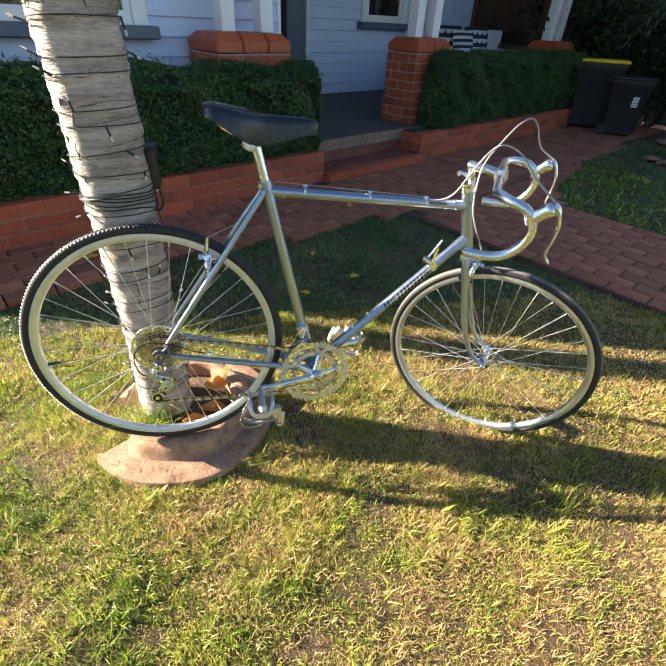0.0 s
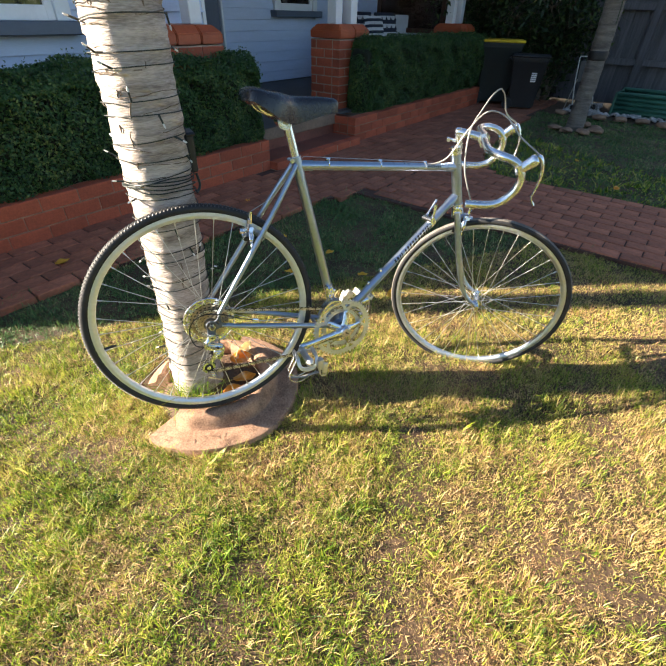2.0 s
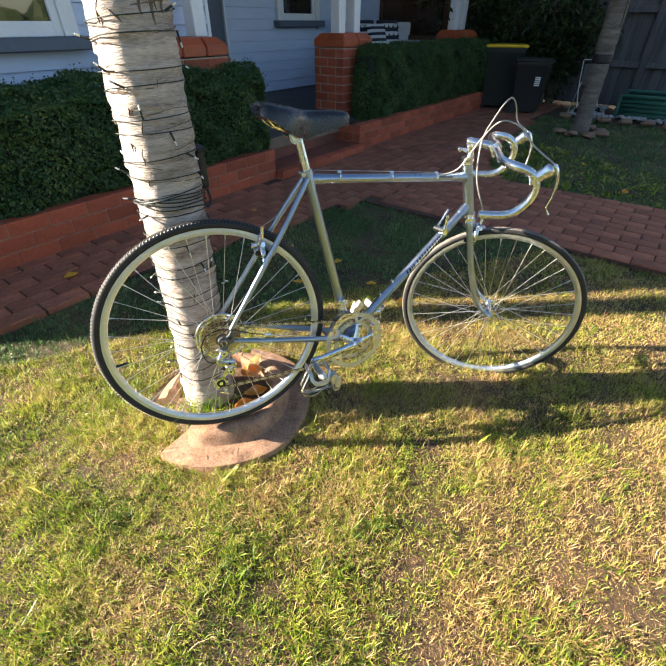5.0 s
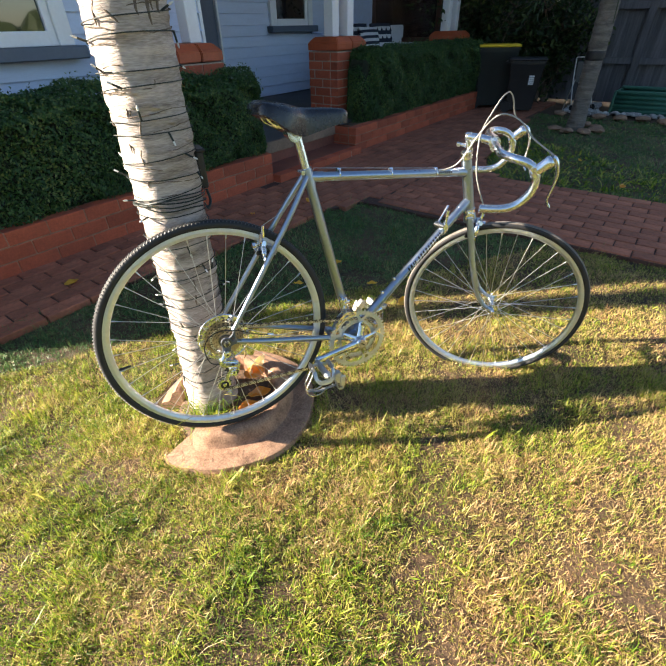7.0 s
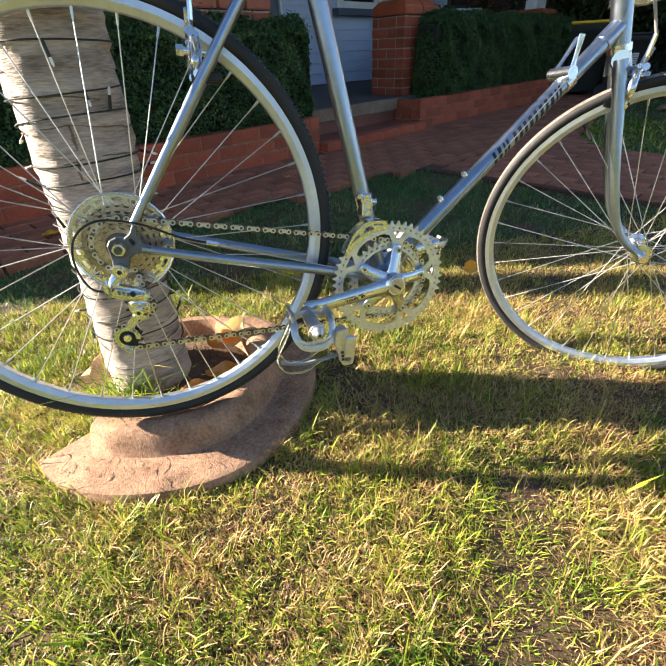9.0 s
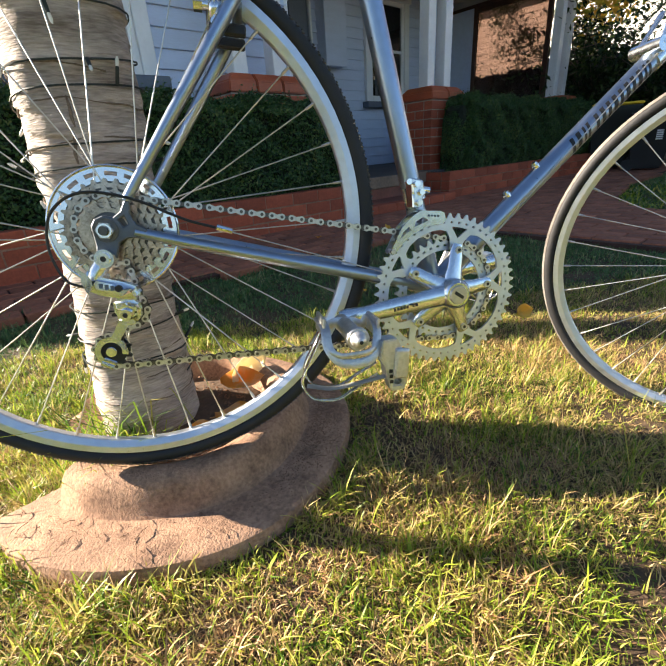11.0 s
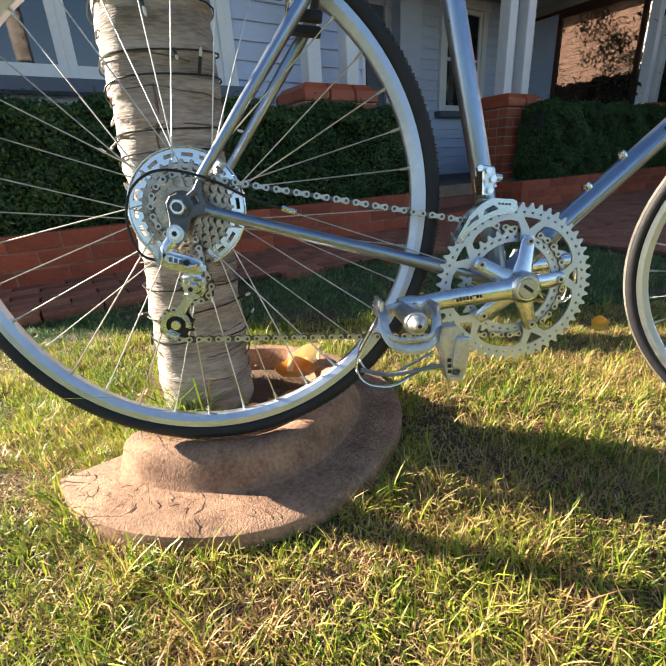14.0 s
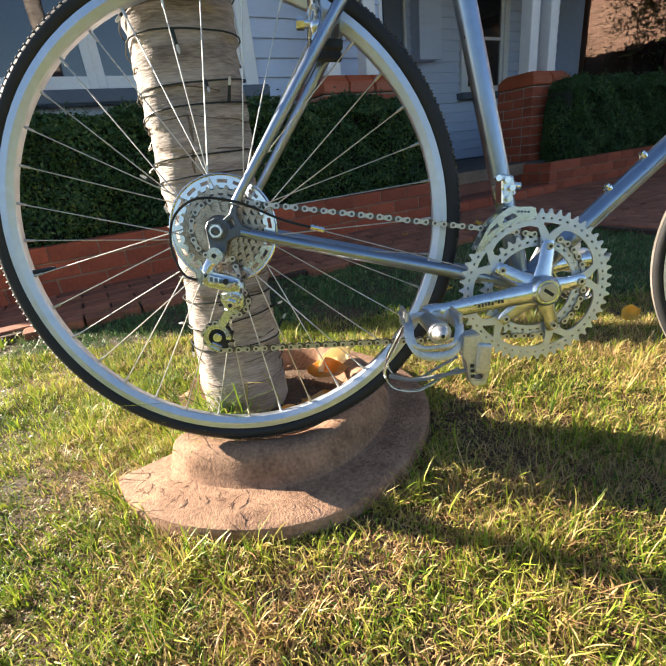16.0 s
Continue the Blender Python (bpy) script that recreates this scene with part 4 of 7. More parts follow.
def wheel(name, parent, m, tyre_material, tread_material, valve, hub_r, fat):
    """Rim, tyre, hub, 36 laced spokes and nipples."""
    rim_prof = [(0.3165, -0.0105), (0.3165, -0.0085), (0.311, -0.0075), (0.311, 0.0075), (0.3165, 0.0085), (0.3165, 0.0105), (0.3075, 0.0105), (0.3060, 0.0098), (0.2990, 0.0062), (0.2978, 0.0040), (0.2978, -0.0040), (0.2990, -0.0062), (0.3060, -0.0098), (0.3075, -0.0105)]
    rim = part(name, lathe(rim_prof, 96, closed=True), M_RIM, parent, "silver alloy wheel", m, smooth=False)
    mid, wide = 0.3145 + fat, fat + 0.0020
    tyre_prof = [(mid + fat * math.cos(a), wide * math.sin(a)) for a in [2 * math.pi * i / 14 for i in range(14)]]
    tyre_prof = [(r if r > 0.3135 else 0.3135, h * (0.8 if r < 0.316 else 1)) for r, h in tyre_prof]
    part("tyre", lathe(tyre_prof, 96, closed=True), M_TYRE, rim, "black road tyre with worn side walls", smooth=True)
    if tyre_material is not M_TYRE:
        strip = [(mid + (fat + 0.0006) * math.cos(w), (wide + 0.0004) * math.sin(w)) for w in [-0.8 + 0.2 * i for i in range(9)]]
        strip += [(mid + (fat - 0.0008) * math.cos(w), (wide - 0.0006) * math.sin(w)) for w in (0.8, 0.0, -0.8)]
        part("tread_strip", lathe(strip, 96, closed=True), tyre_material, rim, "dusty worn tread", smooth=True)
    else:
        ribs = bmesh.new()
        for i in range(210):
            a = 2 * math.pi * i / 210
            for s in (-1, 1):
                for k, (w0, w1) in enumerate(((0.10, 0.42), (0.52, 0.95))):
                    pts = []
                    for w in (w0, (w0 + w1) / 2, w1):
                        r = mid + (fat + 0.0002) * math.cos(w)
                        aa = a + 0.012 * w + 0.014 * k
                        pts.append((r * math.cos(aa), s * (wide + 0.0002) * math.sin(w), r * math.sin(aa)))
                    add(ribs, sweep(pts, 0.0017, 4, flat=0.7))
        part("tread", ribs, tread_material, rim, "worn block tread")
    fl = hub_r
    part("hub", lathe([(0.004, -0.052), (0.007, -0.052), (0.007, -0.038), (0.011, -0.037), (fl, -0.036), (fl, -0.033), (0.013, -0.030), (0.0105, 0), (0.013, 0.030), (fl, 0.033), (fl, 0.036), (0.011, 0.037), (0.007, 0.038), (0.007, 0.052), (0.004, 0.052)], 28), M_ALLOY, rim, "polished hub", smooth=True)
    shared = {}
    for i in range(36):
        side = -1 if i % 2 else 1
        lead = (1 if (i // 2) % 2 else -1) * (-1 if i % 2 else 1)
        a1 = 2 * math.pi * i / 36
        a0 = a1 + lead * radians(58)
        p0 = Vector((math.cos(a0) * (fl - 0.003), side * 0.0345, math.sin(a0) * (fl - 0.003)))
        p1 = Vector((math.cos(a1) * 0.2995, side * 0.002, math.sin(a1) * 0.2995))
        key = (side, lead)
        turn = Matrix.Rotation(-a1, 4, "Y")
        if key not in shared:
            inv = turn.inverted()
            sp = sweep([inv @ p0, inv @ p1], 0.00095, 6)
            ob = part("spoke", sp, M_STEEL, rim, m=turn, smooth=True)
            nip = part("nipple", sweep([inv @ p1, inv @ p1.lerp(p0, 0.05)], [0.0024, 0.0018], 6), M_STEEL, rim, m=turn)
            shared[key] = (ob.data, nip.data)
        else:
            link("spoke", shared[key][0], None, rim, m=turn)
            link("nipple", shared[key][1], None, rim, m=turn)
    part("valve", sweep([(math.cos(valve) * 0.30, 0, math.sin(valve) * 0.30), (math.cos(valve) * 0.265, 0, math.sin(valve) * 0.265)], [0.004, 0.003], 8), M_BLACK, rim)
    return rim


def toothed(cx, cz, r, teeth, y0, y1, hole=None, depth=0.0065, extra=()):
    """A sprocket or chainring plate."""
    out = []
    for i in range(teeth):
        for f, rr in ((0.0, r - depth * 0.55), (0.22, r - depth * 0.45), (0.42, r + depth * 0.5), (0.58, r + depth * 0.5), (0.78, r - depth * 0.45)):
            a = 2 * math.pi * (i + f) / teeth
            out.append((cx + rr * math.cos(a), cz + rr * math.sin(a)))
    holes = list(extra)
    if hole:
        holes.append(ring_pts(cx, cz, hole, 40))
    return plate(out, y0, y1, holes)


def build_bicycle():
    bike = thing("bicycle", "silver racing bicycle with bare drop handlebars, leaning on a palm trunk", "bicycle", BIKE)
    # frame
    frame = tube("frame", BB, SEAT + (SEAT - BB).normalized() * 0.012, 0.0143, M_FRAME, bike, "silver-blue lacquered steel frame")
    head0, head1 = STEER_AT - STEER_UP * 0.083, STEER_AT + STEER_UP * 0.083
    tube("head_tube", head0, head1, 0.0172, M_FRAME, frame)
    tt1 = STEER_AT + STEER_UP * 0.040
    tube("top_tube", SEAT - (SEAT - BB).normalized() * 0.008, tt1, 0.0127, M_FRAME, frame)
    dt1 = STEER_AT - STEER_UP * 0.052
    tube("down_tube", BB, dt1, 0.0143, M_FRAME, frame)
    part("bottom_bracket", sweep([BB + Vector((0, -0.036, 0)), BB + Vector((0, 0.036, 0))], 0.020, 24), M_FRAME, frame, smooth=True)
    for p, d, r in ((tt1, Vector((SEAT.x - tt1.x, 0, SEAT.z - tt1.z)).normalized(), 0.0145), (dt1, (BB - dt1).normalized(), 0.0160)):
        tube("lug", p, p + d * 0.045, r, M_FRAME, frame)
    st_dir = (SEAT - BB).normalized()
    tube("lug", SEAT - st_dir * 0.035, SEAT + st_dir * 0.016, 0.0160, M_FRAME, frame)
    tube("lug", SEAT - st_dir * 0.008, SEAT - st_dir * 0.008 + (tt1 - SEAT).normalized() * 0.045, 0.0145, M_FRAME, frame)
    part("seat_bolt", sweep([SEAT + Vector((-0.018, -0.016, 0.004)), SEAT + Vector((-0.018, 0.016, 0.004))], 0.006, 10), M_CHROME, frame)
    for s in (-1, 1):
        top = SEAT + Vector((-0.006, s * 0.015, -0.006))
        mid = top.lerp(Vector((0.018, s * 0.058, 0.028)), 0.35) + Vector((0, s * 0.012, 0))
        part("seat_stay", sweep(smooth_path([top, mid, Vector((0.022, s * 0.060, 0.034))], 6), [0.0078] * 10 + [0.0070, 0.0064, 0.0056], 12), M_FRAME, frame, smooth=True)
        cs = [BB + Vector((-0.012, s * 0.026, 0.002)), Vector((0.32, s * 0.036, -0.050)), Vector((0.12, s * 0.056, -0.017)), Vector((0.03, s * 0.060, -0.001))]
        part("chain_stay", sweep(smooth_path(cs, 6), [0.0115 - 0.0045 * i / 18 for i in range(19)], 12, flat=0.9), M_FRAME, frame, smooth=True)
        out = [(-0.016, 0.004), (-0.012, 0.012), (-0.003, 0.0165), (0.008, 0.015), (0.016, 0.022), (0.021, 0.034), (0.027, 0.033), (0.026, 0.018), (0.032, 0.008), (0.044, 0.003), (0.043, -0.006), (0.022, -0.008), (0.013, -0.013), (0.010, -0.026), (0.007, -0.036), (-0.004, -0.041), (-0.013, -0.034), (-0.012, -0.018)]
        if s > 0:
            out = out[:13] + [(0.002, -0.017), (-0.010, -0.014)]
        drop = plate(out, s * 0.0625 - 0.0035, s * 0.0625 + 0.0035, [[(0.013, 0.012), (0.020, 0.017), (0.024, 0.008), (0.018, 0.004)]])
        bmesh.ops.bevel(drop, geom=[e for e in drop.edges if not e.is_manifold or (len(e.link_faces) == 2 and e.calc_face_angle() > 0.8)], offset=0.0012, segments=1, affect="EDGES")
        part("dropout", drop, M_DROPOUT, frame, "dark steel dropout")
    part("stay_bridge", sweep([(0.150, -0.034, 0.255), (0.150, 0.034, 0.255)], 0.006, 10), M_FRAME, frame, smooth=True)
    part("stay_bridge", sweep([(0.350, -0.03, -0.052), (0.350, 0.03, -0.052)], 0.006, 10), M_FRAME, frame, smooth=True)
    # seat post and saddle
    p0, p1 = SEAT + st_dir * 0.01, SEAT + st_dir * 0.10
    tube("seat_post", p0, p1, 0.0128, M_ALLOY, bike, "fluted polished alloy seat post")
    for s_ in (-1, 1):
        part("flute", sweep([p0.lerp(p1, 0.30) + Vector((0, s_ * 0.0120, 0)), p0.lerp(p1, 0.88) + Vector((0, s_ * 0.0120, 0))], 0.0032, 8, flat=0.5), M_STEEL, bpy.data.objects["seat_post"], smooth=True)
    clamp = part("saddle_clamp", sweep([p1 + Vector((-0.014, -0.026, 0.006)), p1 + Vector((-0.014, 0.026, 0.006))], 0.0145, 18), M_CHROME, bike, "chrome saddle clamp", smooth=True)
    for r, y in ((0.0185, -0.024), (0.0150, -0.0275), (0.0110, -0.0300)):
        part("clamp_ring", lathe_at(p1 + Vector((-0.014, y, 0.004)), [(r - 0.0028, 0.004), (r - 0.0022, -0.001), (r - 0.0006, -0.001), (r, 0.0005), (r, 0.006)]), M_CHROME, clamp, smooth=True)
    part("clamp_bolt", sweep([p1 + Vector((-0.014, -0.034, 0.006)), p1 + Vector((-0.014, 0.032, 0.006))], 0.007, 10), M_STEEL, clamp)
    build_saddle(bike, p1 + Vector((0.0, 0, 0.014)))
    # headset, stem, handlebar
    for d, r, h in ((0.083, 0.0205, 0.012), (0.097, 0.019, 0.008), (-0.083, 0.0205, -0.012)):
        tube("headset_cup", STEER_AT + STEER_UP * d, STEER_AT + STEER_UP * (d + h), r, M_CHROME, bike, "chrome headset")
    q0, q1 = STEER_AT + STEER_UP * 0.10, STEER_AT + STEER_UP * 0.165
    stem = part("stem", sweep([q0, q0.lerp(q1, 0.5), q1 - STEER_UP * 0.004], 0.0112, 20), M_ALLOY, bike, "polished alloy quill stem", BARS, smooth=True)
    part("stem_arm", sweep([q1 - STEER_UP * 0.014 - Vector((0.010, 0, 0)), q1 - STEER_UP * 0.014 - Vector((0.006, 0, 0)), (q1 - STEER_UP * 0.010).lerp(Vector((0.868, 0, 0.560)), 0.5), Vector((0.868, 0, 0.560))], [0.0100, 0.0130, 0.0125, 0.0130], 18), M_ALLOY, stem, smooth=True)
    part("cable_hanger", sweep([STEER_AT + STEER_UP * 0.122 + Vector((-0.008, 0, 0)), STEER_AT + STEER_UP * 0.124 + Vector((-0.040, 0, 0.002))], [0.006, 0.0045], 10), M_CHROME, stem, smooth=True)
    part("hanger_bolt", sweep([STEER_AT + STEER_UP * 0.123 + Vector((-0.034, -0.010, 0)), STEER_AT + STEER_UP * 0.123 + Vector((-0.034, 0.010, 0))], 0.0055, 8), M_STEEL, stem)
    part("stem_clamp", sweep([(0.870, -0.022, 0.560), (0.870, 0.022, 0.560)], 0.018, 20), M_ALLOY, stem, smooth=True)
    part("clamp_bolt", sweep([(0.872, -0.008, 0.538), (0.872, 0.008, 0.538)], 0.006, 10), M_STEEL, stem)
    half = [(0.870, 0.0, 0.560), (0.870, 0.09, 0.560), (0.874, 0.150, 0.560), (0.900, 0.187, 0.560), (0.935, 0.199, 0.556), (0.962, 0.201, 0.540), (0.974, 0.202, 0.512), (0.970, 0.203, 0.478), (0.948, 0.203, 0.444), (0.918, 0.204, 0.426), (0.880, 0.205, 0.419), (0.845, 0.206, 0.416)]
    pts = [(x, -y, z) for x, y, z in half[::-1]] + half[1:]
    bar = part("handlebar", sweep(smooth_path(pts, 5), 0.0120, 16), M_ALLOY, bike, "bare polished alloy drop handlebar", BARS, smooth=True)
    for s in (-1, 1):
        build_lever(bike, s)
    # fork, wheels
    crown = part("fork", sweep([STEER_AT - STEER_UP * 0.096, STEER_AT - STEER_UP * 0.128], [0.019, 0.023], 18), M_FRAME, bike, "silver fork with a chromed crown", STEER, smooth=True)
    for s in (-1, 1):
        c0 = STEER_AT - STEER_UP * 0.105 + Vector((0, s * 0.026, 0))
        axis_end = STEER_AT - STEER_UP * 0.27 + Vector((0, s * 0.044, 0))
        bl = smooth_path([c0, c0.lerp(axis_end, 0.5), axis_end, Vector((0.9455, s * 0.047, 0.100)), Vector((0.972, s * 0.048, 0.044)), Vector((1.002, s * 0.049, 0.008)), Vector((FRONT.x, s * 0.049, FRONT.z))], 6)
        part("fork_blade", sweep(bl, [0.0125 - 0.006 * i / (len(bl) - 1) for i in range(len(bl))], 12), M_FRAME, crown, smooth=True)
        part("fork_shoulder", sweep([STEER_AT - STEER_UP * 0.108, c0 + Vector((0, s * 0.004, 0))], [0.017, 0.0150], 12), M_CHROME, crown, smooth=True)
        part("axle_nut", sweep([(FRONT.x, s * 0.052, FRONT.z), (FRONT.x, s * 0.066, FRONT.z)], 0.0085, 6), M_CHROME, crown)
    fw = wheel("front_wheel", bike, STEER @ Matrix.Translation(FRONT) @ Matrix.Rotation(radians(-9.7), 4, "Y"), M_TYRE_DUSTY, M_TYRE, 2.1, 0.020, 0.0112)
    rw = wheel("rear_wheel", bike, Matrix.Rotation(radians(-4.3), 4, "Y"), M_TYRE, M_TREAD, 3.3, 0.022, 0.0118)
    build_freewheel(bike)
    build_cranks(bike)
    build_derailleurs(bike)
    build_chain(bike)
    build_brakes(bike)
    build_cables(bike)
    return bike


def build_saddle(bike, at):
    """Long narrow racing saddle: lofted shell on two rails."""
    n, k = 18, 22
    verts, faces = [], []
    for i in range(k):
        t = i / (k - 1)
        x = -0.128 + 0.262 * t
        half = float(np.interp(t, [0, 0.04, 0.12, 0.3, 0.42, 0.50, 0.6, 0.8, 0.95, 1.0], [0.042, 0.060, 0.069, 0.063, 0.046, 0.029, 0.023, 0.019, 0.016, 0.008]))
        top = float(np.interp(t, [0, 0.06, 0.3, 0.48, 0.55, 0.8, 0.97, 1.0], [0.032, 0.040, 0.036, 0.029, 0.030, 0.034, 0.034, 0.028]))
        deep = float(np.interp(t, [0, 0.1, 0.35, 0.5, 0.7, 1.0], [0.026, 0.038, 0.066, 0.068, 0.054, 0.030]))
        for j in range(n):
            a = math.pi * j / (n - 1)
            y = half * math.cos(a)
            s = math.sin(a)
            z = top - deep * (1 - s**0.30) if 0 < j < n - 1 else top - deep
            verts.append((x, y, z))
    for i in range(k - 1):
        for j in range(n - 1):
            faces.append((i * n + j, (i + 1) * n + j, (i + 1) * n + j + 1, i * n + j + 1))
        faces.append((i * n + n - 1, (i + 1) * n + n - 1, (i + 1) * n, i * n))
    faces += [tuple(range(n)), tuple(reversed(range((k - 1) * n, k * n)))]
    m = Matrix.Translation(at + Vector((0.008, 0, 0.024))) @ Matrix.Rotation(radians(0.0), 4, "Y")
    saddle = part("saddle", (verts, faces), M_SADDLE, bike, "black vinyl racing saddle", m, smooth=True)
    for s in (-1, 1):
        rail = smooth_path([(-0.105, s * 0.030, 0.020), (-0.085, s * 0.024, -0.010), (-0.03, s * 0.019, -0.024), (0.03, s * 0.018, -0.022), (0.09, s * 0.010, 0.010), (0.115, s * 0.004, 0.022)], 5)
        part("saddle_rail", sweep(rail, 0.0035, 8), M_CHROME, saddle, smooth=True)


def build_lever(bike, s):
    """Brake lever: alloy body on the bend of the bar, curved blade, pivot."""
    y = s * 0.203
    body = part("brake_lever", sweep(smooth_path([(0.956, y, 0.530), (0.972, y, 0.546), (0.988, y, 0.562), (1.000, y, 0.574)], 4), [0.0125, 0.0125, 0.0128, 0.0130, 0.0132, 0.0135, 0.0138, 0.0144, 0.0150, 0.0155, 0.0150, 0.013, 0.007], 14, flat=1.15), M_ALLOY, bike, "polished alloy brake lever", BARS, smooth=True)
    bl = smooth_path([(0.994, y, 0.580), (1.006, y, 0.574), (1.017, y, 0.554), (1.025, y - s * 0.003, 0.530), (1.026, y - s * 0.008, 0.490), (1.025, y - s * 0.012, 0.462), (1.040, y - s * 0.016, 0.441)], 4)
    part("lever_blade", sweep(bl, [float(np.interp(i / (len(bl) - 1), [0, 0.3, 0.6, 0.9, 1], [0.0115, 0.0095, 0.0062, 0.0052, 0.0060])) for i in range(len(bl))], 12, flat=0.6), M_ALLOY, body, smooth=True)
    part("pivot", sweep([(0.985, y - 0.0128, 0.560), (0.985, y + 0.0128, 0.560)], 0.0046, 14), M_STEEL, body)
    part("pivot_socket", sweep([(0.985, y - 0.0131, 0.560), (0.985, y + 0.0131, 0.560)], 0.0022, 6), M_BLACK, body)
    part("band", sweep([(0.955, y, 0.548), (0.966, y, 0.527)], 0.0132, 16), M_CHROME, body, smooth=True)


def build_freewheel(bike):
    # wheel-side spoke protector with slots, then stacked sprockets
    k = lambda v: (lambda a: v)  # noqa: E731
    slot = lambda a: 0.16 < (a * 18 / (2 * math.pi)) % 1.0 < 0.80  # noqa: E731
    bands = [(k(0.052), k(0.0625), k(True)), (k(0.0625), k(0.0672), lambda a: not slot(a)), (k(0.0672), k(0.0750), k(True))]
    disc = part("spoke_protector", band_plate(0, 0, bands, -0.0285, -0.0270, 320), M_CHROME, bike, "slotted chrome spoke protector disc")
    part("rolled_edge", lathe([(0.0735 + 0.0018 * math.cos(a), -0.0285 + 0.0018 * math.sin(a)) for a in [i * math.pi / 4 for i in range(8)]], 80, closed=True), M_CHROME, disc, smooth=True)
    # dark dish paints in the shade seen between the sprocket teeth
    part("disc_dish", lathe([(0.022, -0.0245), (0.040, -0.0285), (0.056, -0.0290)], 60), M_INNER, disc, smooth=True)
    fw = part("freewheel", lathe([(0.010, -0.050), (0.018, -0.050), (0.019, -0.048), (0.019, -0.028), (0.012, -0.026)], 32), M_WARM_STEEL, bike, "worn steel freewheel with five sprockets", smooth=True)
    for i, t in enumerate((28, 24, 20, 17, 14)):
        y = -0.0315 - i * 0.0046
        r = t * 0.0127 / (2 * math.pi)
        part("sprocket", toothed(0, 0, r, t, y - 0.0009, y + 0.0009, r - 0.0078, 0.0055), M_WARM_STEEL, fw)
        # dark spacer likewise deepens the gap between two sprockets
        part("spacer", lathe([(0.015, y - 0.0012), (r - 0.0072, y - 0.0004), (r - 0.0072, y + 0.0006), (0.015, y + 0.0010)], 40), M_INNER, fw)
    for s in (-1, 1):
        part("axle_washer", sweep([(0, s * 0.0655, 0), (0, s * 0.0675, 0)], 0.0135, 24), M_INNER, bike, "dark steel axle washer", smooth=True)
        part("axle_nut", sweep([(0, s * 0.0670, 0), (0, s * 0.074, 0)], 0.0098, 6), M_STEEL, bike, "steel axle nut")
        part("axle_nut", lathe_at(Vector((0, s * 0.070, 0)), [(0.0058, s * 0.005), (0.0078, s * 0.005), (0.0086, s * 0.002), (0.0090, -s * 0.003)]), M_CHROME, bike, smooth=True)
        part("axle_end", sweep([(0, s * 0.060, 0), (0, s * 0.080, 0)], 0.0050, 12), M_INNER, bike)


CRANK_A = math.atan2(-0.034, -0.167)


def build_cranks(bike):
    c = BB
    y0 = -0.0455
    R = 52 * 0.0127 / (2 * math.pi)
    outer = part("chainring", big_ring(c, R, y0), M_RIM, bike, "drilled alloy chainring")
    inner = part("chainring", inner_ring(c, 36 * 0.0127 / (2 * math.pi), y0 + 0.0075), M_RIM, bike, "drilled inner alloy chainring")
    for s in (-1, 1):
        a = CRANK_A if s < 0 else CRANK_A + math.pi
        d = Vector((math.cos(a), 0, math.sin(a)))
        p = [c + Vector((0, s * 0.070, 0)), c + Vector((0, s * 0.074, 0)) + d * 0.05, c + Vector((0, s * 0.080, 0)) + d * 0.118, c + Vector((0, s * 0.084, 0)) + d * 0.170]
        pts = smooth_path(p, 5)
        arm = part("crank_arm", sweep(pts, [float(np.interp(i / 15, [0, 0.12, 0.8, 0.93, 1], [0.0185, 0.0140, 0.0115, 0.0135, 0.0120])) for i in range(16)], 16, flat=0.62, ref=(0, 1, 0)), M_ALLOY, bike, "polished alloy crank arm", smooth=True)
        part("crank_boss", lathe_at(c + Vector((0, s * 0.066, 0)), [(0.0, -0.017), (0.016, -0.017), (0.0200, -0.013), (0.0215, 0.0), (0.0200, 0.012), (0.0, 0.012)]), M_ALLOY, arm, smooth=True)
        part("dust_cap", lathe_at(c + Vector((0, s * 0.081, 0)), [(0.0, -0.0045), (0.012, -0.0045), (0.0140, -0.001), (0.0, 0.002)] if s < 0 else [(0.0, 0.003), (0.011, 0.003), (0.0125, 0.0), (0.0, -0.002)]), M_STEEL, arm, smooth=True)
        if s < 0:
            part("cap_slot", box(-0.0075, 0.0075, -0.0862, -0.0850, -0.0022, 0.0022), M_BLACK, arm, m=Matrix.Translation(c) @ Matrix.Rotation(0.5, 4, "Y"))
            for i in range(5):
                e = Vector((math.cos(spider_angle(i)), 0, math.sin(spider_angle(i))))
                part("spider_arm", sweep([c + Vector((0, -0.061, 0)) + e * 0.010, c + Vector((0, -0.0575, 0)) + e * 0.036, c + Vector((0, -0.0525, 0)) + e * 0.058, c + Vector((0, -0.0515, 0)) + e * 0.067], [0.0150, 0.0110, 0.0100, 0.0075], 14, flat=0.42, ref=(0, 1, 0)), M_ALLOY, arm, smooth=True)
                part("chainring_bolt", sweep([c + Vector((0, -0.0555, 0)) + e * 0.0595, c + Vector((0, -0.0590, 0)) + e * 0.0595], 0.0048, 14), M_STEEL, arm)
                part("bolt_socket", sweep([c + Vector((0, -0.0589, 0)) + e * 0.0595, c + Vector((0, -0.0594, 0)) + e * 0.0595], 0.0025, 6), M_BLACK, arm)
            # lettering too small to keep: a row of dark bars
            side = Matrix.Translation(c) @ Matrix.Rotation(-a, 4, "Y")
            for i in range(8):
                if i != 2:
                    part("marking", box(0.062 + i * 0.0046, 0.0650 + i * 0.0046, -0.0885 - 0.0006 * i, -0.0868 - 0.00075 * i, -0.0019, 0.0019), M_BLACK, arm, m=side)
        build_pedal(bike, pts[-1], s)


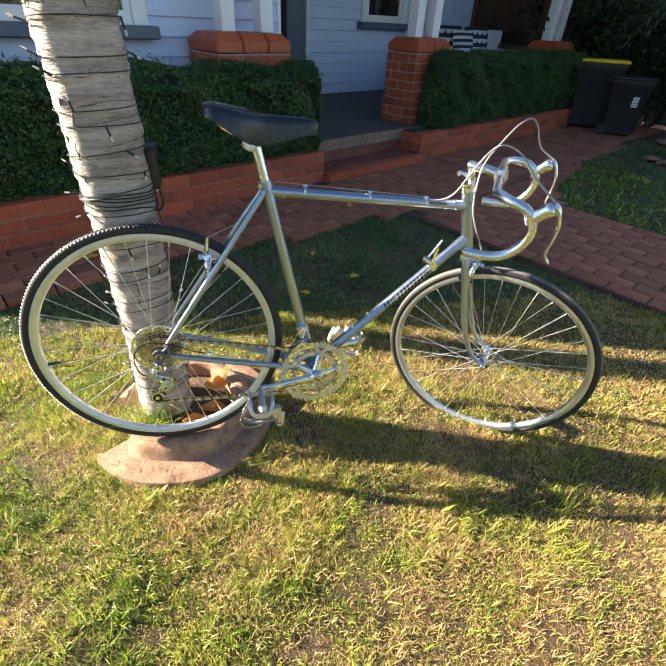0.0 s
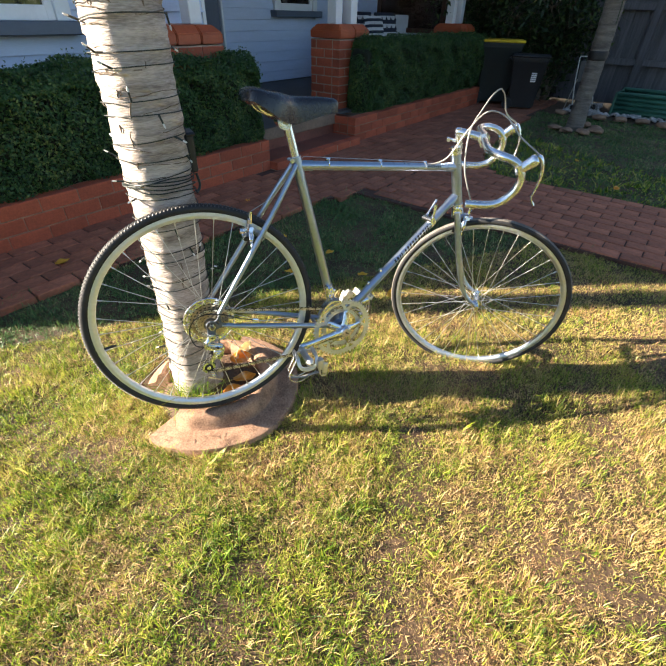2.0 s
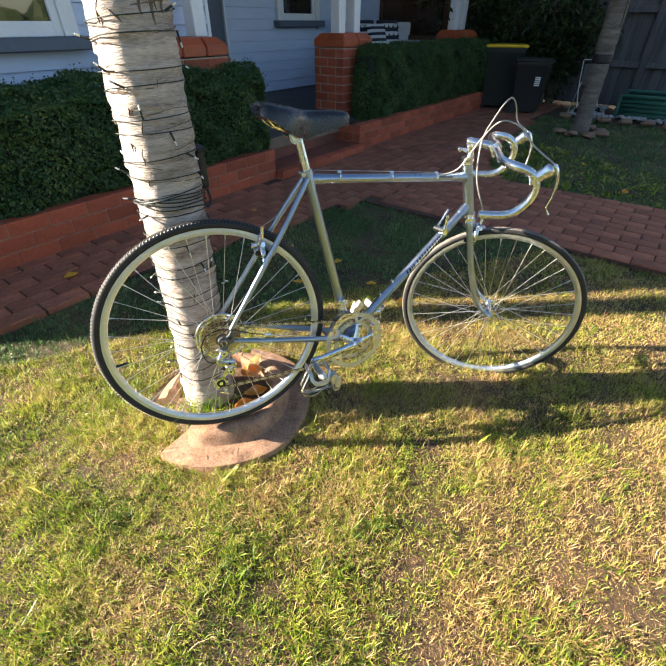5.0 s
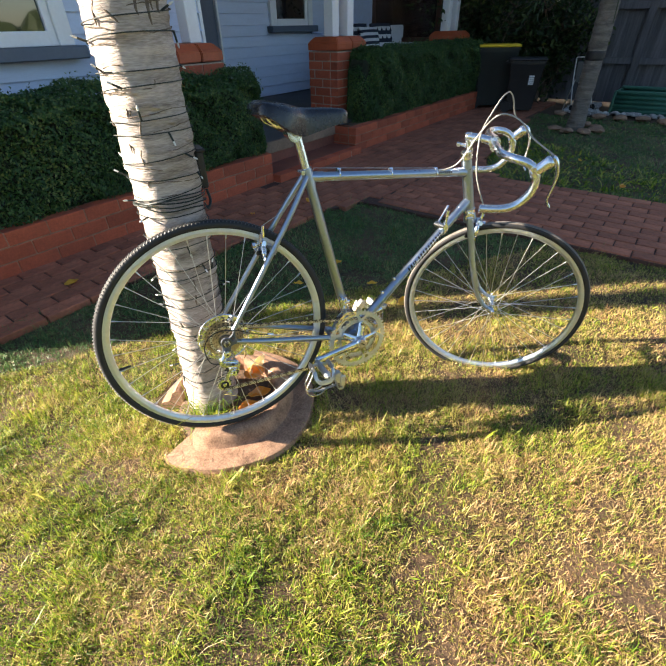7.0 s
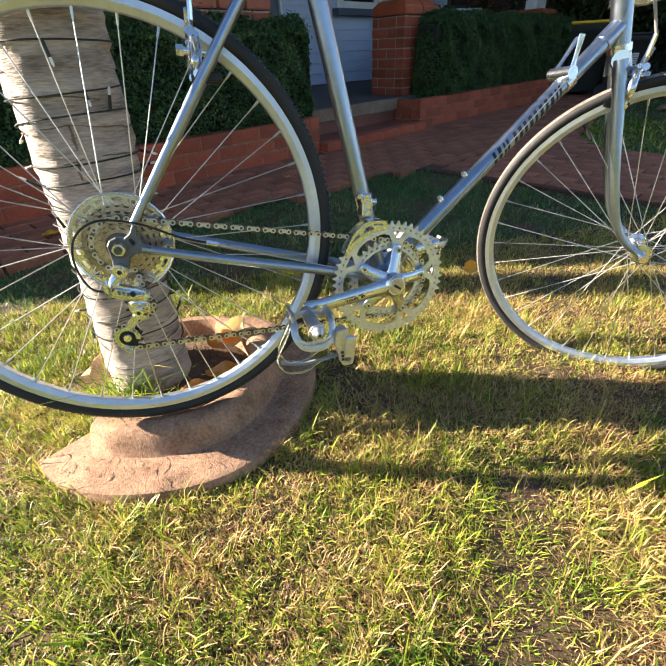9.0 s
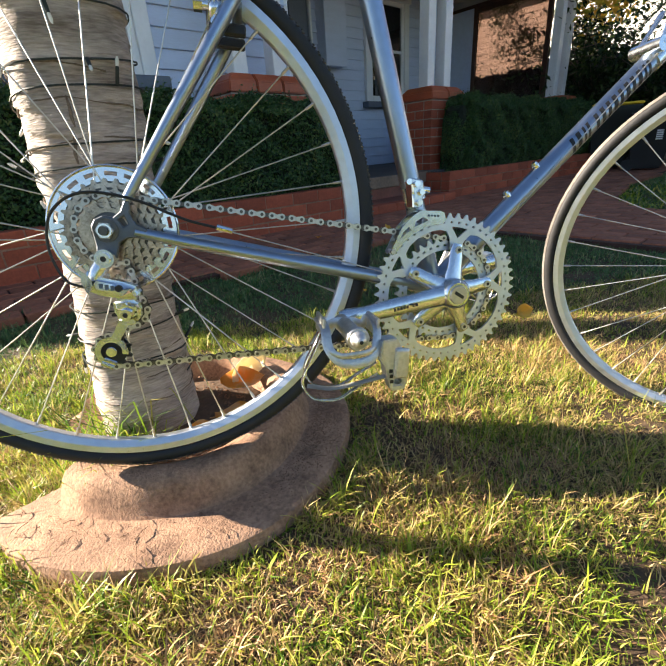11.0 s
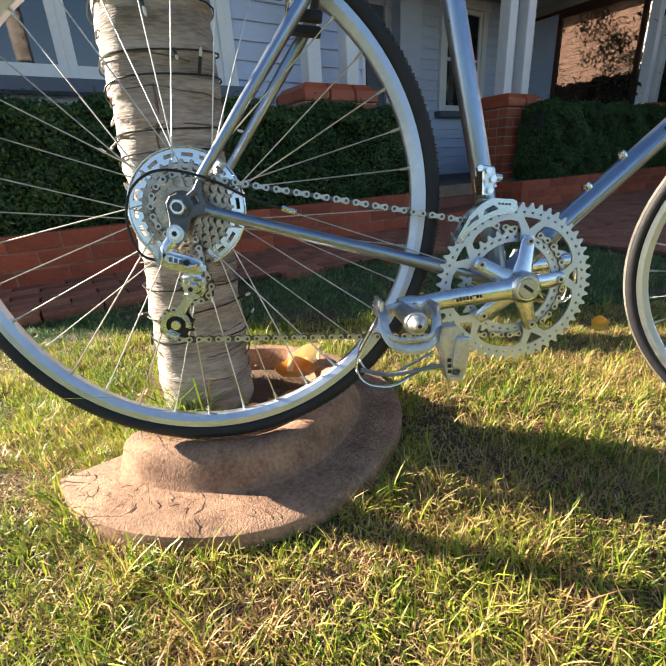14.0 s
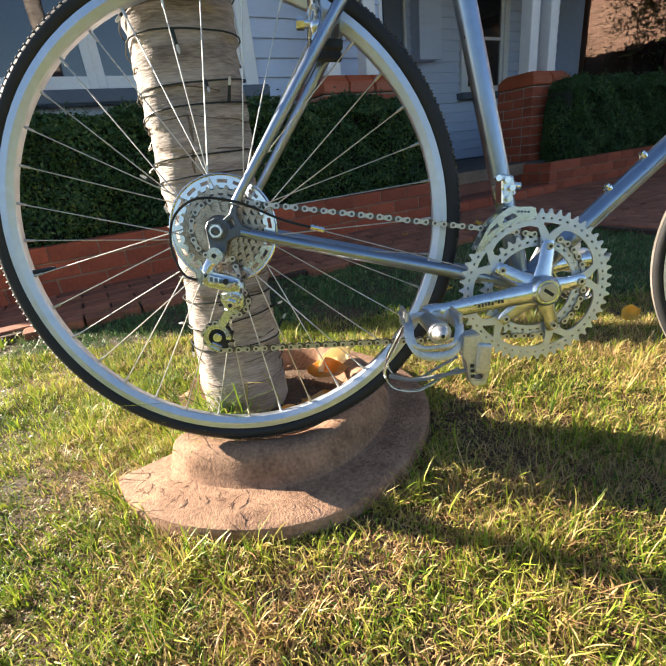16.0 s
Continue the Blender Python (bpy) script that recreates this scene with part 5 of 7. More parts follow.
def lathe_at(p, prof):
    v, f = lathe(prof, 28)
    return [(x + p.x, y + p.y, z + p.z) for x, y, z in v], f


def spider_angle(i):
    return CRANK_A + radians(36) + 2 * math.pi * i / 5


def tooth_edge(R, teeth, depth):
    def rout(a):
        f = (a * teeth / (2 * math.pi)) % 1.0
        return R + depth * float(np.interp(f, [0, 0.2, 0.42, 0.58, 0.8, 1], [-0.55, -0.42, 0.5, 0.5, -0.42, -0.55]))
    return rout


def from_arm(a):
    """Angle from the nearest spider arm."""
    w = (a - spider_angle(0)) % (2 * math.pi / 5)
    return min(w, 2 * math.pi / 5 - w)


def big_ring(c, R, y):
    """Outer ring: drilled toothed rim with five tongues reaching in to the bolts, each with a cut-out."""
    rin = lambda a: float(np.interp(from_arm(a), [0, 0.06, 0.125, 0.15, 0.22, 0.34, 0.5, 0.628], [0.0535, 0.0535, 0.0590, 0.0720, 0.0838, 0.0872, 0.0884, 0.0886]))  # noqa: E731
    cut0 = lambda a: 0.0745 + 0.0135 * min(1.0, from_arm(a) / 0.13)  # noqa: E731
    inside = lambda a: from_arm(a) < 0.125  # noqa: E731
    hole = lambda a: 0.34 < (a * 52 / (2 * math.pi) + 0.25) % 1.0 < 0.66  # noqa: E731
    k = lambda v: (lambda a: v)  # noqa: E731
    bands = [(rin, cut0, inside), (k(0.0900), k(0.0945), inside), (rin, k(0.0945), lambda a: not inside(a)), (k(0.0945), k(0.0971), lambda a: not hole(a)), (k(0.0971), tooth_edge(R, 52, 0.0068), k(True))]
    return band_plate(c.x, c.z, bands, y - 0.0016, y + 0.0016, 520)


def inner_ring(c, R, y):
    hole = lambda a: 0.3 < (a * 36 / (2 * math.pi)) % 1.0 < 0.7  # noqa: E731
    k = lambda v: (lambda a: v)  # noqa: E731
    bands = [(k(0.0575), k(0.0625), k(True)), (k(0.0625), k(0.0655), lambda a: not hole(a)), (k(0.0655), tooth_edge(R, 36, 0.0068), k(True))]
    return band_plate(c.x, c.z, bands, y - 0.0016, y + 0.0016, 360)


def build_pedal(bike, at, s):
    """Alloy quill pedal with a toe clip and strap, hanging level."""
    m = Matrix.Translation(at + Vector((0, s * 0.008, 0)))
    if s > 0:
        m = m @ Matrix.Rotation(radians(20), 4, "Y") @ Matrix.Diagonal((-1, 1, 1, 1))
    ped = part("pedal", sweep([(0, 0, 0), (0, s * 0.080, 0)], 0.0105, 16), M_WORN, bike, "alloy quill pedal with a toe clip", m, smooth=True)
    part("cap_ring", lathe_at(Vector((0, s * 0.083, 0)), [(0.0, s * 0.001), (0.0120, s * 0.001), (0.0133, -s * 0.001), (0.0133, -s * 0.007), (0.0, -s * 0.008)]), M_WORN, ped, smooth=True)
    part("pedal_cap", lathe_at(Vector((0, s * 0.084, 0)), [(0.0, s * 0.0120), (0.0025, s * 0.0119), (0.0055, s * 0.0102), (0.0070, s * 0.0072), (0.0086, s * 0.0062), (0.0102, s * 0.0022), (0.0105, -s * 0.001), (0.0, -s * 0.002)]), M_WORN, ped, "ringed alloy dust cap", smooth=True)
    part("cap_screw", sweep([(0, s * 0.0955, 0), (0, s * 0.0965, 0)], 0.0022, 10), M_BLACK, ped)
    outer = smooth_path([(-0.034, s * 0.022, 0.012), (-0.033, s * 0.060, 0.006), (-0.031, s * 0.072, -0.012), (-0.018, s * 0.078, -0.027), (0.004, s * 0.079, -0.029), (0.020, s * 0.077, -0.023), (0.026, s * 0.070, -0.008), (0.029, s * 0.056, 0.008), (0.030, s * 0.022, 0.014)], 4)
    part("pedal_cage", sweep(outer, 0.0056, 8, flat=0.16, ref=(0, 1, 0)), M_WORN, ped, smooth=True)
    lower = smooth_path([(-0.030, s * 0.074, -0.016), (-0.016, s * 0.080, -0.020), (0.0, s * 0.081, -0.018), (0.014, s * 0.080, -0.016), (0.024, s * 0.074, -0.012)], 4)
    part("pedal_cage", sweep(lower, 0.0034, 8, flat=0.3, ref=(0, 1, 0)), M_WORN, ped, smooth=True)
    inner = [(x, s * 0.018, z) for x, z in ((-0.034, 0.010), (-0.024, 0.000), (-0.010, 0.004), (0.012, 0.004), (0.022, 0.000), (0.030, 0.012))]
    part("pedal_cage", sweep(smooth_path(inner, 4), 0.0060, 10, flat=0.25, ref=(0, 1, 0)), M_WORN, ped, smooth=True)
    for x in (-0.034, 0.030):
        part("cage_bar", box(x - 0.002, x + 0.002, min(s * 0.016, s * 0.060), max(s * 0.016, s * 0.060), -0.004, 0.018, 0.001), M_WORN, ped)
    hook = plate([(0.030, -0.004), (0.048, -0.001), (0.054, -0.012), (0.057, -0.028), (0.064, -0.034), (0.064, -0.052), (0.062, -0.064), (0.046, -0.066), (0.041, -0.054), (0.036, -0.036), (0.029, -0.026)], s * 0.068 - 0.011, s * 0.068 + 0.011, [[(0.048, -0.058), (0.058, -0.057), (0.058, -0.050), (0.047, -0.051)]])
    bmesh.ops.bevel(hook, geom=[e for e in hook.edges if e.calc_face_angle(0) > 0.5], offset=0.0015, segments=2, affect="EDGES")
    guide = part("strap_guide", hook, M_WORN, ped, "alloy strap guide")
    part("guide_pad", box(0.046, 0.063, s * 0.080 - 0.004, s * 0.080 + 0.004, -0.049, -0.012, 0.003, seg=2), M_WORN, guide, "worn alloy buckle roller")
    for k in range(3):
        part("marking", box(0.0405 + 0.001 * k, 0.0445 + 0.001 * k, s * 0.0798 - 0.0006, s * 0.0798 + 0.0006, -0.042 - 0.0065 * k, -0.038 - 0.0065 * k), M_BLACK, guide)
    clip = smooth_path([(-0.032, s * 0.050, 0.004), (-0.044, s * 0.054, -0.024), (-0.056, s * 0.056, -0.052), (-0.054, s * 0.058, -0.068), (-0.041, s * 0.060, -0.079), (-0.014, s * 0.060, -0.080), (0.010, s * 0.058, -0.066), (0.034, s * 0.060, -0.050)], 5)
    part("toe_clip", sweep(clip, 0.0016, 10, flat=3.2, ref=(0, 1, 0)), M_CHROME, ped, smooth=True)
    part("toe_clip", sweep([Vector(p) + Vector((0.006, -s * 0.026, 0.006)) for p in clip], 0.0016, 10, flat=3.0, ref=(0, 1, 0)), M_CHROME, ped, smooth=True)
    strap = smooth_path([(-0.050, s * 0.050, -0.066), (-0.020, s * 0.056, -0.068), (0.010, s * 0.062, -0.060), (0.040, s * 0.068, -0.050)], 5)
    part("toe_strap", sweep(strap, 0.0018, 8, flat=3.2, ref=(0, 1, 0)), M_CABLE, ped, "worn grey toe strap", smooth=True)


def build_derailleurs(bike):
    g, t = Vector((0.014, -0.0435, -0.097)), Vector((-0.011, -0.0435, -0.150))
    rd = part("rear_derailleur", sweep([(-0.002, -0.056, -0.031), (-0.002, -0.078, -0.031)], 0.0105, 20), M_ALLOY, bike, "polished alloy rear derailleur", smooth=True)
    part("pivot_bolt", sweep([(-0.002, -0.078, -0.031), (-0.002, -0.081, -0.031)], 0.0068, 16), M_CHROME, rd, smooth=True)
    part("bolt_socket", sweep([(-0.002, -0.0808, -0.031), (-0.002, -0.0814, -0.031)], 0.0034, 6), M_BLACK, rd)
    part("hanger_arm", sweep(smooth_path([(-0.002, -0.067, -0.031), (-0.014, -0.070, -0.052), (-0.012, -0.070, -0.066)], 4), [0.0095, 0.009, 0.009, 0.009, 0.0085, 0.0085, 0.008, 0.008, 0.008], 12), M_ALLOY, rd, smooth=True)
    body = [(-0.022, -0.058), (-0.016, -0.050), (0.020, -0.058), (0.034, -0.064), (0.034, -0.078), (0.018, -0.078), (-0.016, -0.072), (-0.024, -0.066)]
    bm = plate(body, -0.082, -0.062)
    bmesh.ops.bevel(bm, geom=bm.edges[:], offset=0.0045, segments=3, affect="EDGES")
    part("parallelogram", bm, M_ALLOY, rd, smooth=True)
    for i in range(3):
        part("marking", box(-0.0085 + i * 0.006, -0.0045 + i * 0.006, -0.0832, -0.0815, -0.0640 - i * 0.0012, -0.0585 - i * 0.0012), M_SILL, rd)
    part("limit_bolt", sweep([(0.012, -0.080, -0.064), (0.012, -0.0845, -0.064)], 0.004, 8), M_BLACK, rd)
    low = plate([(0.000, -0.078), (0.030, -0.078), (0.034, -0.094), (0.026, -0.108), (0.010, -0.110), (0.002, -0.100)], -0.074, -0.054)
    bmesh.ops.bevel(low, geom=low.edges[:], offset=0.005, segments=3, affect="EDGES")
    part("lower_knuckle", low, M_ALLOY, rd, smooth=True)
    part("knuckle_bolt", sweep([(0.015, -0.072, -0.097), (0.015, -0.0775, -0.097)], 0.0068, 16), M_CHROME, rd, smooth=True)
    part("bolt_socket", sweep([(0.015, -0.0774, -0.097), (0.015, -0.0780, -0.097)], 0.0032, 6), M_BLACK, rd)
    a = (t - g).normalized()
    n = Vector((-a.z, 0, a.x))
    for y in (-0.0500, -0.0370):
        out = [(p.x, p.z) for p in (g + n * 0.006, g - a * 0.006, g - n * 0.006, t - a * 0.018 - n * 0.007, t - a * 0.018 + n * 0.004)]
        part("cage_plate", plate(out, y - 0.0008, y + 0.0008), M_ALLOY, rd)
        gap = lambda w: not (-0.9 < ((w - math.atan2(a.z, a.x) - 0.9 + math.pi) % (2 * math.pi)) - math.pi < 0.9)  # noqa: E731
        v = lambda r: (lambda w: r)  # noqa: E731
        part("cage_plate", band_plate(t.x, t.z, [(v(0.0125), v(0.0195), gap), (v(0.0), v(0.0062), v(True))], y - 0.0008, y + 0.0008, 60), M_ALLOY, rd)
        part("cage_plate", sweep([t + Vector((0, y, 0)), t + n * 0.014 + Vector((0, y, 0))], 0.003, 8, flat=0.3, ref=(0, 1, 0)), M_ALLOY, rd)
    for p in (g, t):
        pul = part("pulley", toothed(p.x, p.z, 0.0205, 10, -0.0455, -0.0415, 0.004, 0.006), M_BLACK, rd, "black jockey pulley")
        part("pulley_bolt", sweep([p + Vector((0, -0.0065, 0)), p + Vector((0, -0.0100, 0))], 0.0058, 16), M_CHROME, rd, smooth=True)
    # front derailleur
    fd = Vector((0.397, 0, 0.064))
    SHIFT = Matrix.Translation((0.023, 0, -0.004))
    sd = (SEAT - BB).normalized()
    band = part("front_derailleur", sweep([fd - sd * 0.010, fd + sd * 0.010], 0.0165, 20), M_ALLOY, bike, "polished alloy front derailleur", smooth=True)
    arm = plate([(-0.020, 0.014), (-0.002, 0.012), (0.002, -0.002), (-0.001, -0.026), (-0.014, -0.026), (-0.016, -0.008)], -0.036, -0.012)
    bmesh.ops.bevel(arm, geom=arm.edges[:], offset=0.002, segments=1, affect="EDGES")
    part("fd_body", arm, M_ALLOY, band, m=Matrix.Translation(fd + Vector((0, 0, 0.004))))
    for dx, dz in ((-0.012, 0.010), (-0.004, 0.000), (-0.006, -0.014), (-0.024, 0.012)):
        part("fd_bolt", sweep([fd + Vector((dx, -0.034, dz)), fd + Vector((dx, -0.041, dz))], 0.0042, 8), M_CHROME, band)
    part("fd_barrel", sweep([fd + Vector((0.000, -0.030, 0.004)), fd + Vector((0.010, -0.030, 0.003))], 0.0048, 10), M_CHROME, band, smooth=True)
    cage = [(0.325, -0.013), (0.328, -0.017), (0.333, -0.015), (0.342, -0.001), (0.353, 0.010), (0.372, 0.022), (0.398, 0.028), (0.401, 0.033), (0.398, 0.042), (0.392, 0.044), (0.364, 0.043), (0.352, 0.035), (0.339, 0.020)]
    slots = [[(0.337, 0.004), (0.345, 0.012), (0.352, 0.017), (0.349, 0.022), (0.341, 0.014)], [(0.356, 0.021), (0.370, 0.028), (0.376, 0.031), (0.368, 0.035), (0.358, 0.029)]]
    part("fd_cage", plate(cage, -0.0560, -0.0535, slots), M_ALLOY, band, "slotted alloy cage plate", SHIFT)
    part("cage_bolt", sweep([(0.329, -0.0562, -0.012), (0.329, -0.0585, -0.012)], 0.0032, 10), M_STEEL, band, m=SHIFT)
    part("fd_cage", plate(cage, -0.0330, -0.0315), M_ALLOY, band, m=SHIFT)
    part("fd_bridge", box(0.366, 0.394, -0.0535, -0.0330, 0.0420, 0.0435), M_ALLOY, band, m=SHIFT)
    for i in range(4):
        part("marking", box(0.374 + i * 0.0045, 0.3770 + i * 0.0045, -0.0566, -0.0559, 0.036, 0.0385), M_SILL, band, m=SHIFT)


def build_chain(bike):
    """Roller chain on the inner ring and second sprocket, as single links."""
    r_in, r_sp = 36 * 0.0127 / (2 * math.pi), 20 * 0.0127 / (2 * math.pi)
    ycr, ysp, yp = -0.038, -0.0407, -0.0435
    g, t = Vector((0.014, 0, -0.097)), Vector((-0.011, 0, -0.150))
    pts = []
    c = BB
    # top run, sprocket wrap, pulleys, lower run, ring wrap
    for k in range(19):
        a = radians(88 - 184 * k / 18)
        pts.append((c.x + r_in * math.cos(a), ycr, c.z + r_in * math.sin(a)))
    pts.append((t.x + 0.006, yp, t.z - 0.0205))
    for k in range(7):
        a = radians(262 - 172 * k / 6)
        pts.append((t.x + 0.0205 * math.cos(a), yp, t.z + 0.0205 * math.sin(a)))
    for k in range(6):
        a = radians(-70 + 120 * k / 5)
        pts.append((g.x + 0.0205 * math.cos(a), yp, g.z + 0.0205 * math.sin(a)))
    for k in range(15):
        a = radians(292 - 200 * k / 14)
        pts.append((r_sp * math.cos(a), ysp, r_sp * math.sin(a)))
    pts.append(pts[0])
    p = [Vector(q) for q in pts]
    # walk along at half an inch
    dist = [0.0]
    for a, b in zip(p, p[1:]):
        dist.append(dist[-1] + (b - a).length)
    total = dist[-1]
    n = round(total / 0.0127 / 2) * 2
    nodes = []
    for i in range(n):
        s = total * i / n
        k = max(j for j in range(len(dist)) if dist[j] <= s + 1e-9)
        k = min(k, len(p) - 2)
        nodes.append(p[k].lerp(p[k + 1], (s - dist[k]) / max(1e-9, dist[k + 1] - dist[k])))
    pins = bmesh.new()
    for q in nodes:
        add(pins, sweep([q + Vector((0, -0.0052, 0)), q + Vector((0, 0.0052, 0))], 0.0021, 8))
    chain = part("chain", pins, M_INNER, bike, "oily steel roller chain")
    out = []
    for a in np.linspace(math.pi / 2, 3 * math.pi / 2, 7):
        out.append((-0.00635 + 0.0043 * math.cos(a), 0.0043 * math.sin(a)))
    out.append((0, -0.0021))
    for a in np.linspace(-math.pi / 2, math.pi / 2, 7):
        out.append((0.00635 + 0.0043 * math.cos(a), 0.0043 * math.sin(a)))
    out.append((0, 0.0021))
    meshes = []
    for gap, mt in ((0.0037, M_STEEL), (0.0022, M_INNER)):
        me = bpy.data.meshes.new("chain_link")
        bm = plate(out, -gap - 0.0010, -gap)
        merge(bm, plate(out, gap, gap + 0.0010))
        bm.to_mesh(me)
        bm.free()
        me.materials.append(mt)
        meshes.append(me)
    for i in range(n):
        a, b = nodes[i], nodes[(i + 1) % n]
        d = b - a
        m = Matrix.Translation((a + b) / 2) @ Matrix.Rotation(math.atan2(-d.z, d.x), 4, "Y")
        link("chain_link", meshes[i % 2], None, chain, m=m)


def caliper(name, bike, at, m, reach, face, label):
    """Single-pivot side-pull brake: two curved arms, centre bolt, shoes, cable anchor."""
    x, z = at
    f = face
    cal = part(name, sweep([(x, 0, z), (x + f * 0.042, 0, z)], 0.0055, 10), M_CHROME, bike, label, m, smooth=True)
    part("centre_nut", sweep([(x + f * 0.040, 0, z), (x + f * 0.050, 0, z)], 0.008, 6), M_CHROME, cal)
    for s, lift in ((-1, 0.0), (1, 0.006)):
        xx = x + f * (0.024 + lift)
        arm = smooth_path([(xx, -s * 0.004, z + 0.010), (xx, s * 0.016, z + 0.008), (xx, s * 0.034, z - 0.010), (xx, s * 0.036, z - reach * 0.6), (xx, s * 0.026, z - reach)], 4)
        part("caliper_arm", sweep(arm, [0.0075] * 12 + [0.007, 0.0065, 0.006, 0.0055, 0.005], 10, flat=0.7), M_ALLOY, cal, smooth=True)
        up = smooth_path([(xx, 0, z + 0.006), (xx, -0.020, z + 0.012 + 0.010 * (s > 0)), (xx, -0.036, z + 0.016 + 0.026 * (s > 0))], 4)
        part("caliper_arm", sweep(up, 0.0058, 10, flat=0.7), M_ALLOY, cal, smooth=True)
        part("brake_shoe", box(x - 0.020 + f * 0.012, x + 0.022 + f * 0.012, s * 0.021 - 0.005, s * 0.021 + 0.005, z - reach - 0.006, z - reach + 0.006, 0.002), M_BLACK, cal, "black brake shoe")
        part("shoe_bolt", sweep([(xx, s * 0.022, z - reach), (xx, s * 0.040, z - reach)], 0.0055, 8), M_CHROME, cal)
    part("barrel_adjuster", sweep([(x + f * 0.028, -0.036, z + 0.030), (x + f * 0.028, -0.036, z + 0.062)], 0.0042, 8), M_CHROME, cal)
    part("quick_release", sweep([(x + f * 0.030, -0.036, z + 0.012), (x + f * 0.030, -0.052, z + 0.016)], 0.0062, 10), M_CHROME, cal)


def build_brakes(bike):
    caliper("front_brake", bike, (0.878, 0.300), STEER, 0.048, 1, "polished alloy front brake caliper")
    caliper("rear_brake", bike, (0.150, 0.262), Matrix.Identity(4), 0.030, -1, "polished alloy rear brake caliper")
    # down-tube shift levers
    d = (STEER_AT - STEER_UP * 0.052 - BB).normalized()
    at = BB + d * 0.475
    band = part("shift_lever_clamp", sweep([at - d * 0.009, at + d * 0.009], 0.0165, 20), M_ALLOY, bike, "alloy down-tube shift levers", smooth=True)
    up = Vector((-d.z, 0, d.x))
    part("lever_boss", sweep([at + up * 0.016 + Vector((0, -0.026, 0)), at + up * 0.016 + Vector((0, 0.026, 0))], 0.0105, 18), M_ALLOY, band, smooth=True)
    for s, tip in ((-1, Vector((-0.012, -0.026, 0.066))), (1, Vector((0.026, 0.026, 0.072)))):
        q = at + up * 0.016 + Vector((0, s * 0.022, 0))
        part("shift_lever", sweep(smooth_path([q, q.lerp(at + tip, 0.5), at + tip], 4), [0.0075, 0.006, 0.005, 0.0045, 0.0045, 0.005, 0.0055, 0.006, 0.006], 10, flat=0.6), M_ALLOY, band, smooth=True)
    for k in (0.176, 0.237):
        q = BB + d * k + up * 0.012
        part("bottle_boss", sweep([q, q + up * 0.006, q + up * 0.0061, q + up * 0.010], [0.0062, 0.0062, 0.0048, 0.0042], 12), M_CHROME, bike, "steel bottle-cage bolt", smooth=True)
    # down-tube marking in place of lettering: seven dark slanted bars
    tn = d
    for i in range(7):
        w = 0.013 if i in (1, 6) else 0.0195
        s0 = 0.290 + 0.0250 * i
        p = BB + d * s0
        vs = []
        for a in np.linspace(-0.75, 0.75, 6):
            for e in (0, w * 0.32):
                r = 0.0146
                vs.append(p + d * (e + a * 0.004) + up * (r * math.sin(a)) + Vector((0, -r * math.cos(a), 0)))
        for a in np.linspace(-0.75, 0.75, 6):
            for e in (w * 0.62, w):
                r = 0.0146
                vs.append(p + d * (e + a * 0.004) + up * (r * math.sin(a)) + Vector((0, -r * math.cos(a), 0)))
        fs = [(2 * k + o, 2 * k + 1 + o, 2 * k + 3 + o, 2 * k + 2 + o) for o in (0, 12) for k in range(5)]
        part("marking", (vs, fs), M_BLACK, bike, "dark bars of the maker's marking", smooth=True)
    tq = (STEER_AT + STEER_UP * 0.040 - SEAT).normalized()
    tp = SEAT + tq * 0.44 + Vector((0, 0, 0.002))
    for i in range(7):
        p = tp + tq * 0.0075 * i
        part("marking", box(p.x, p.x + 0.0045, -0.0131, -0.0125, p.z - 0.003, p.z + 0.003), M_BLACK, bike)


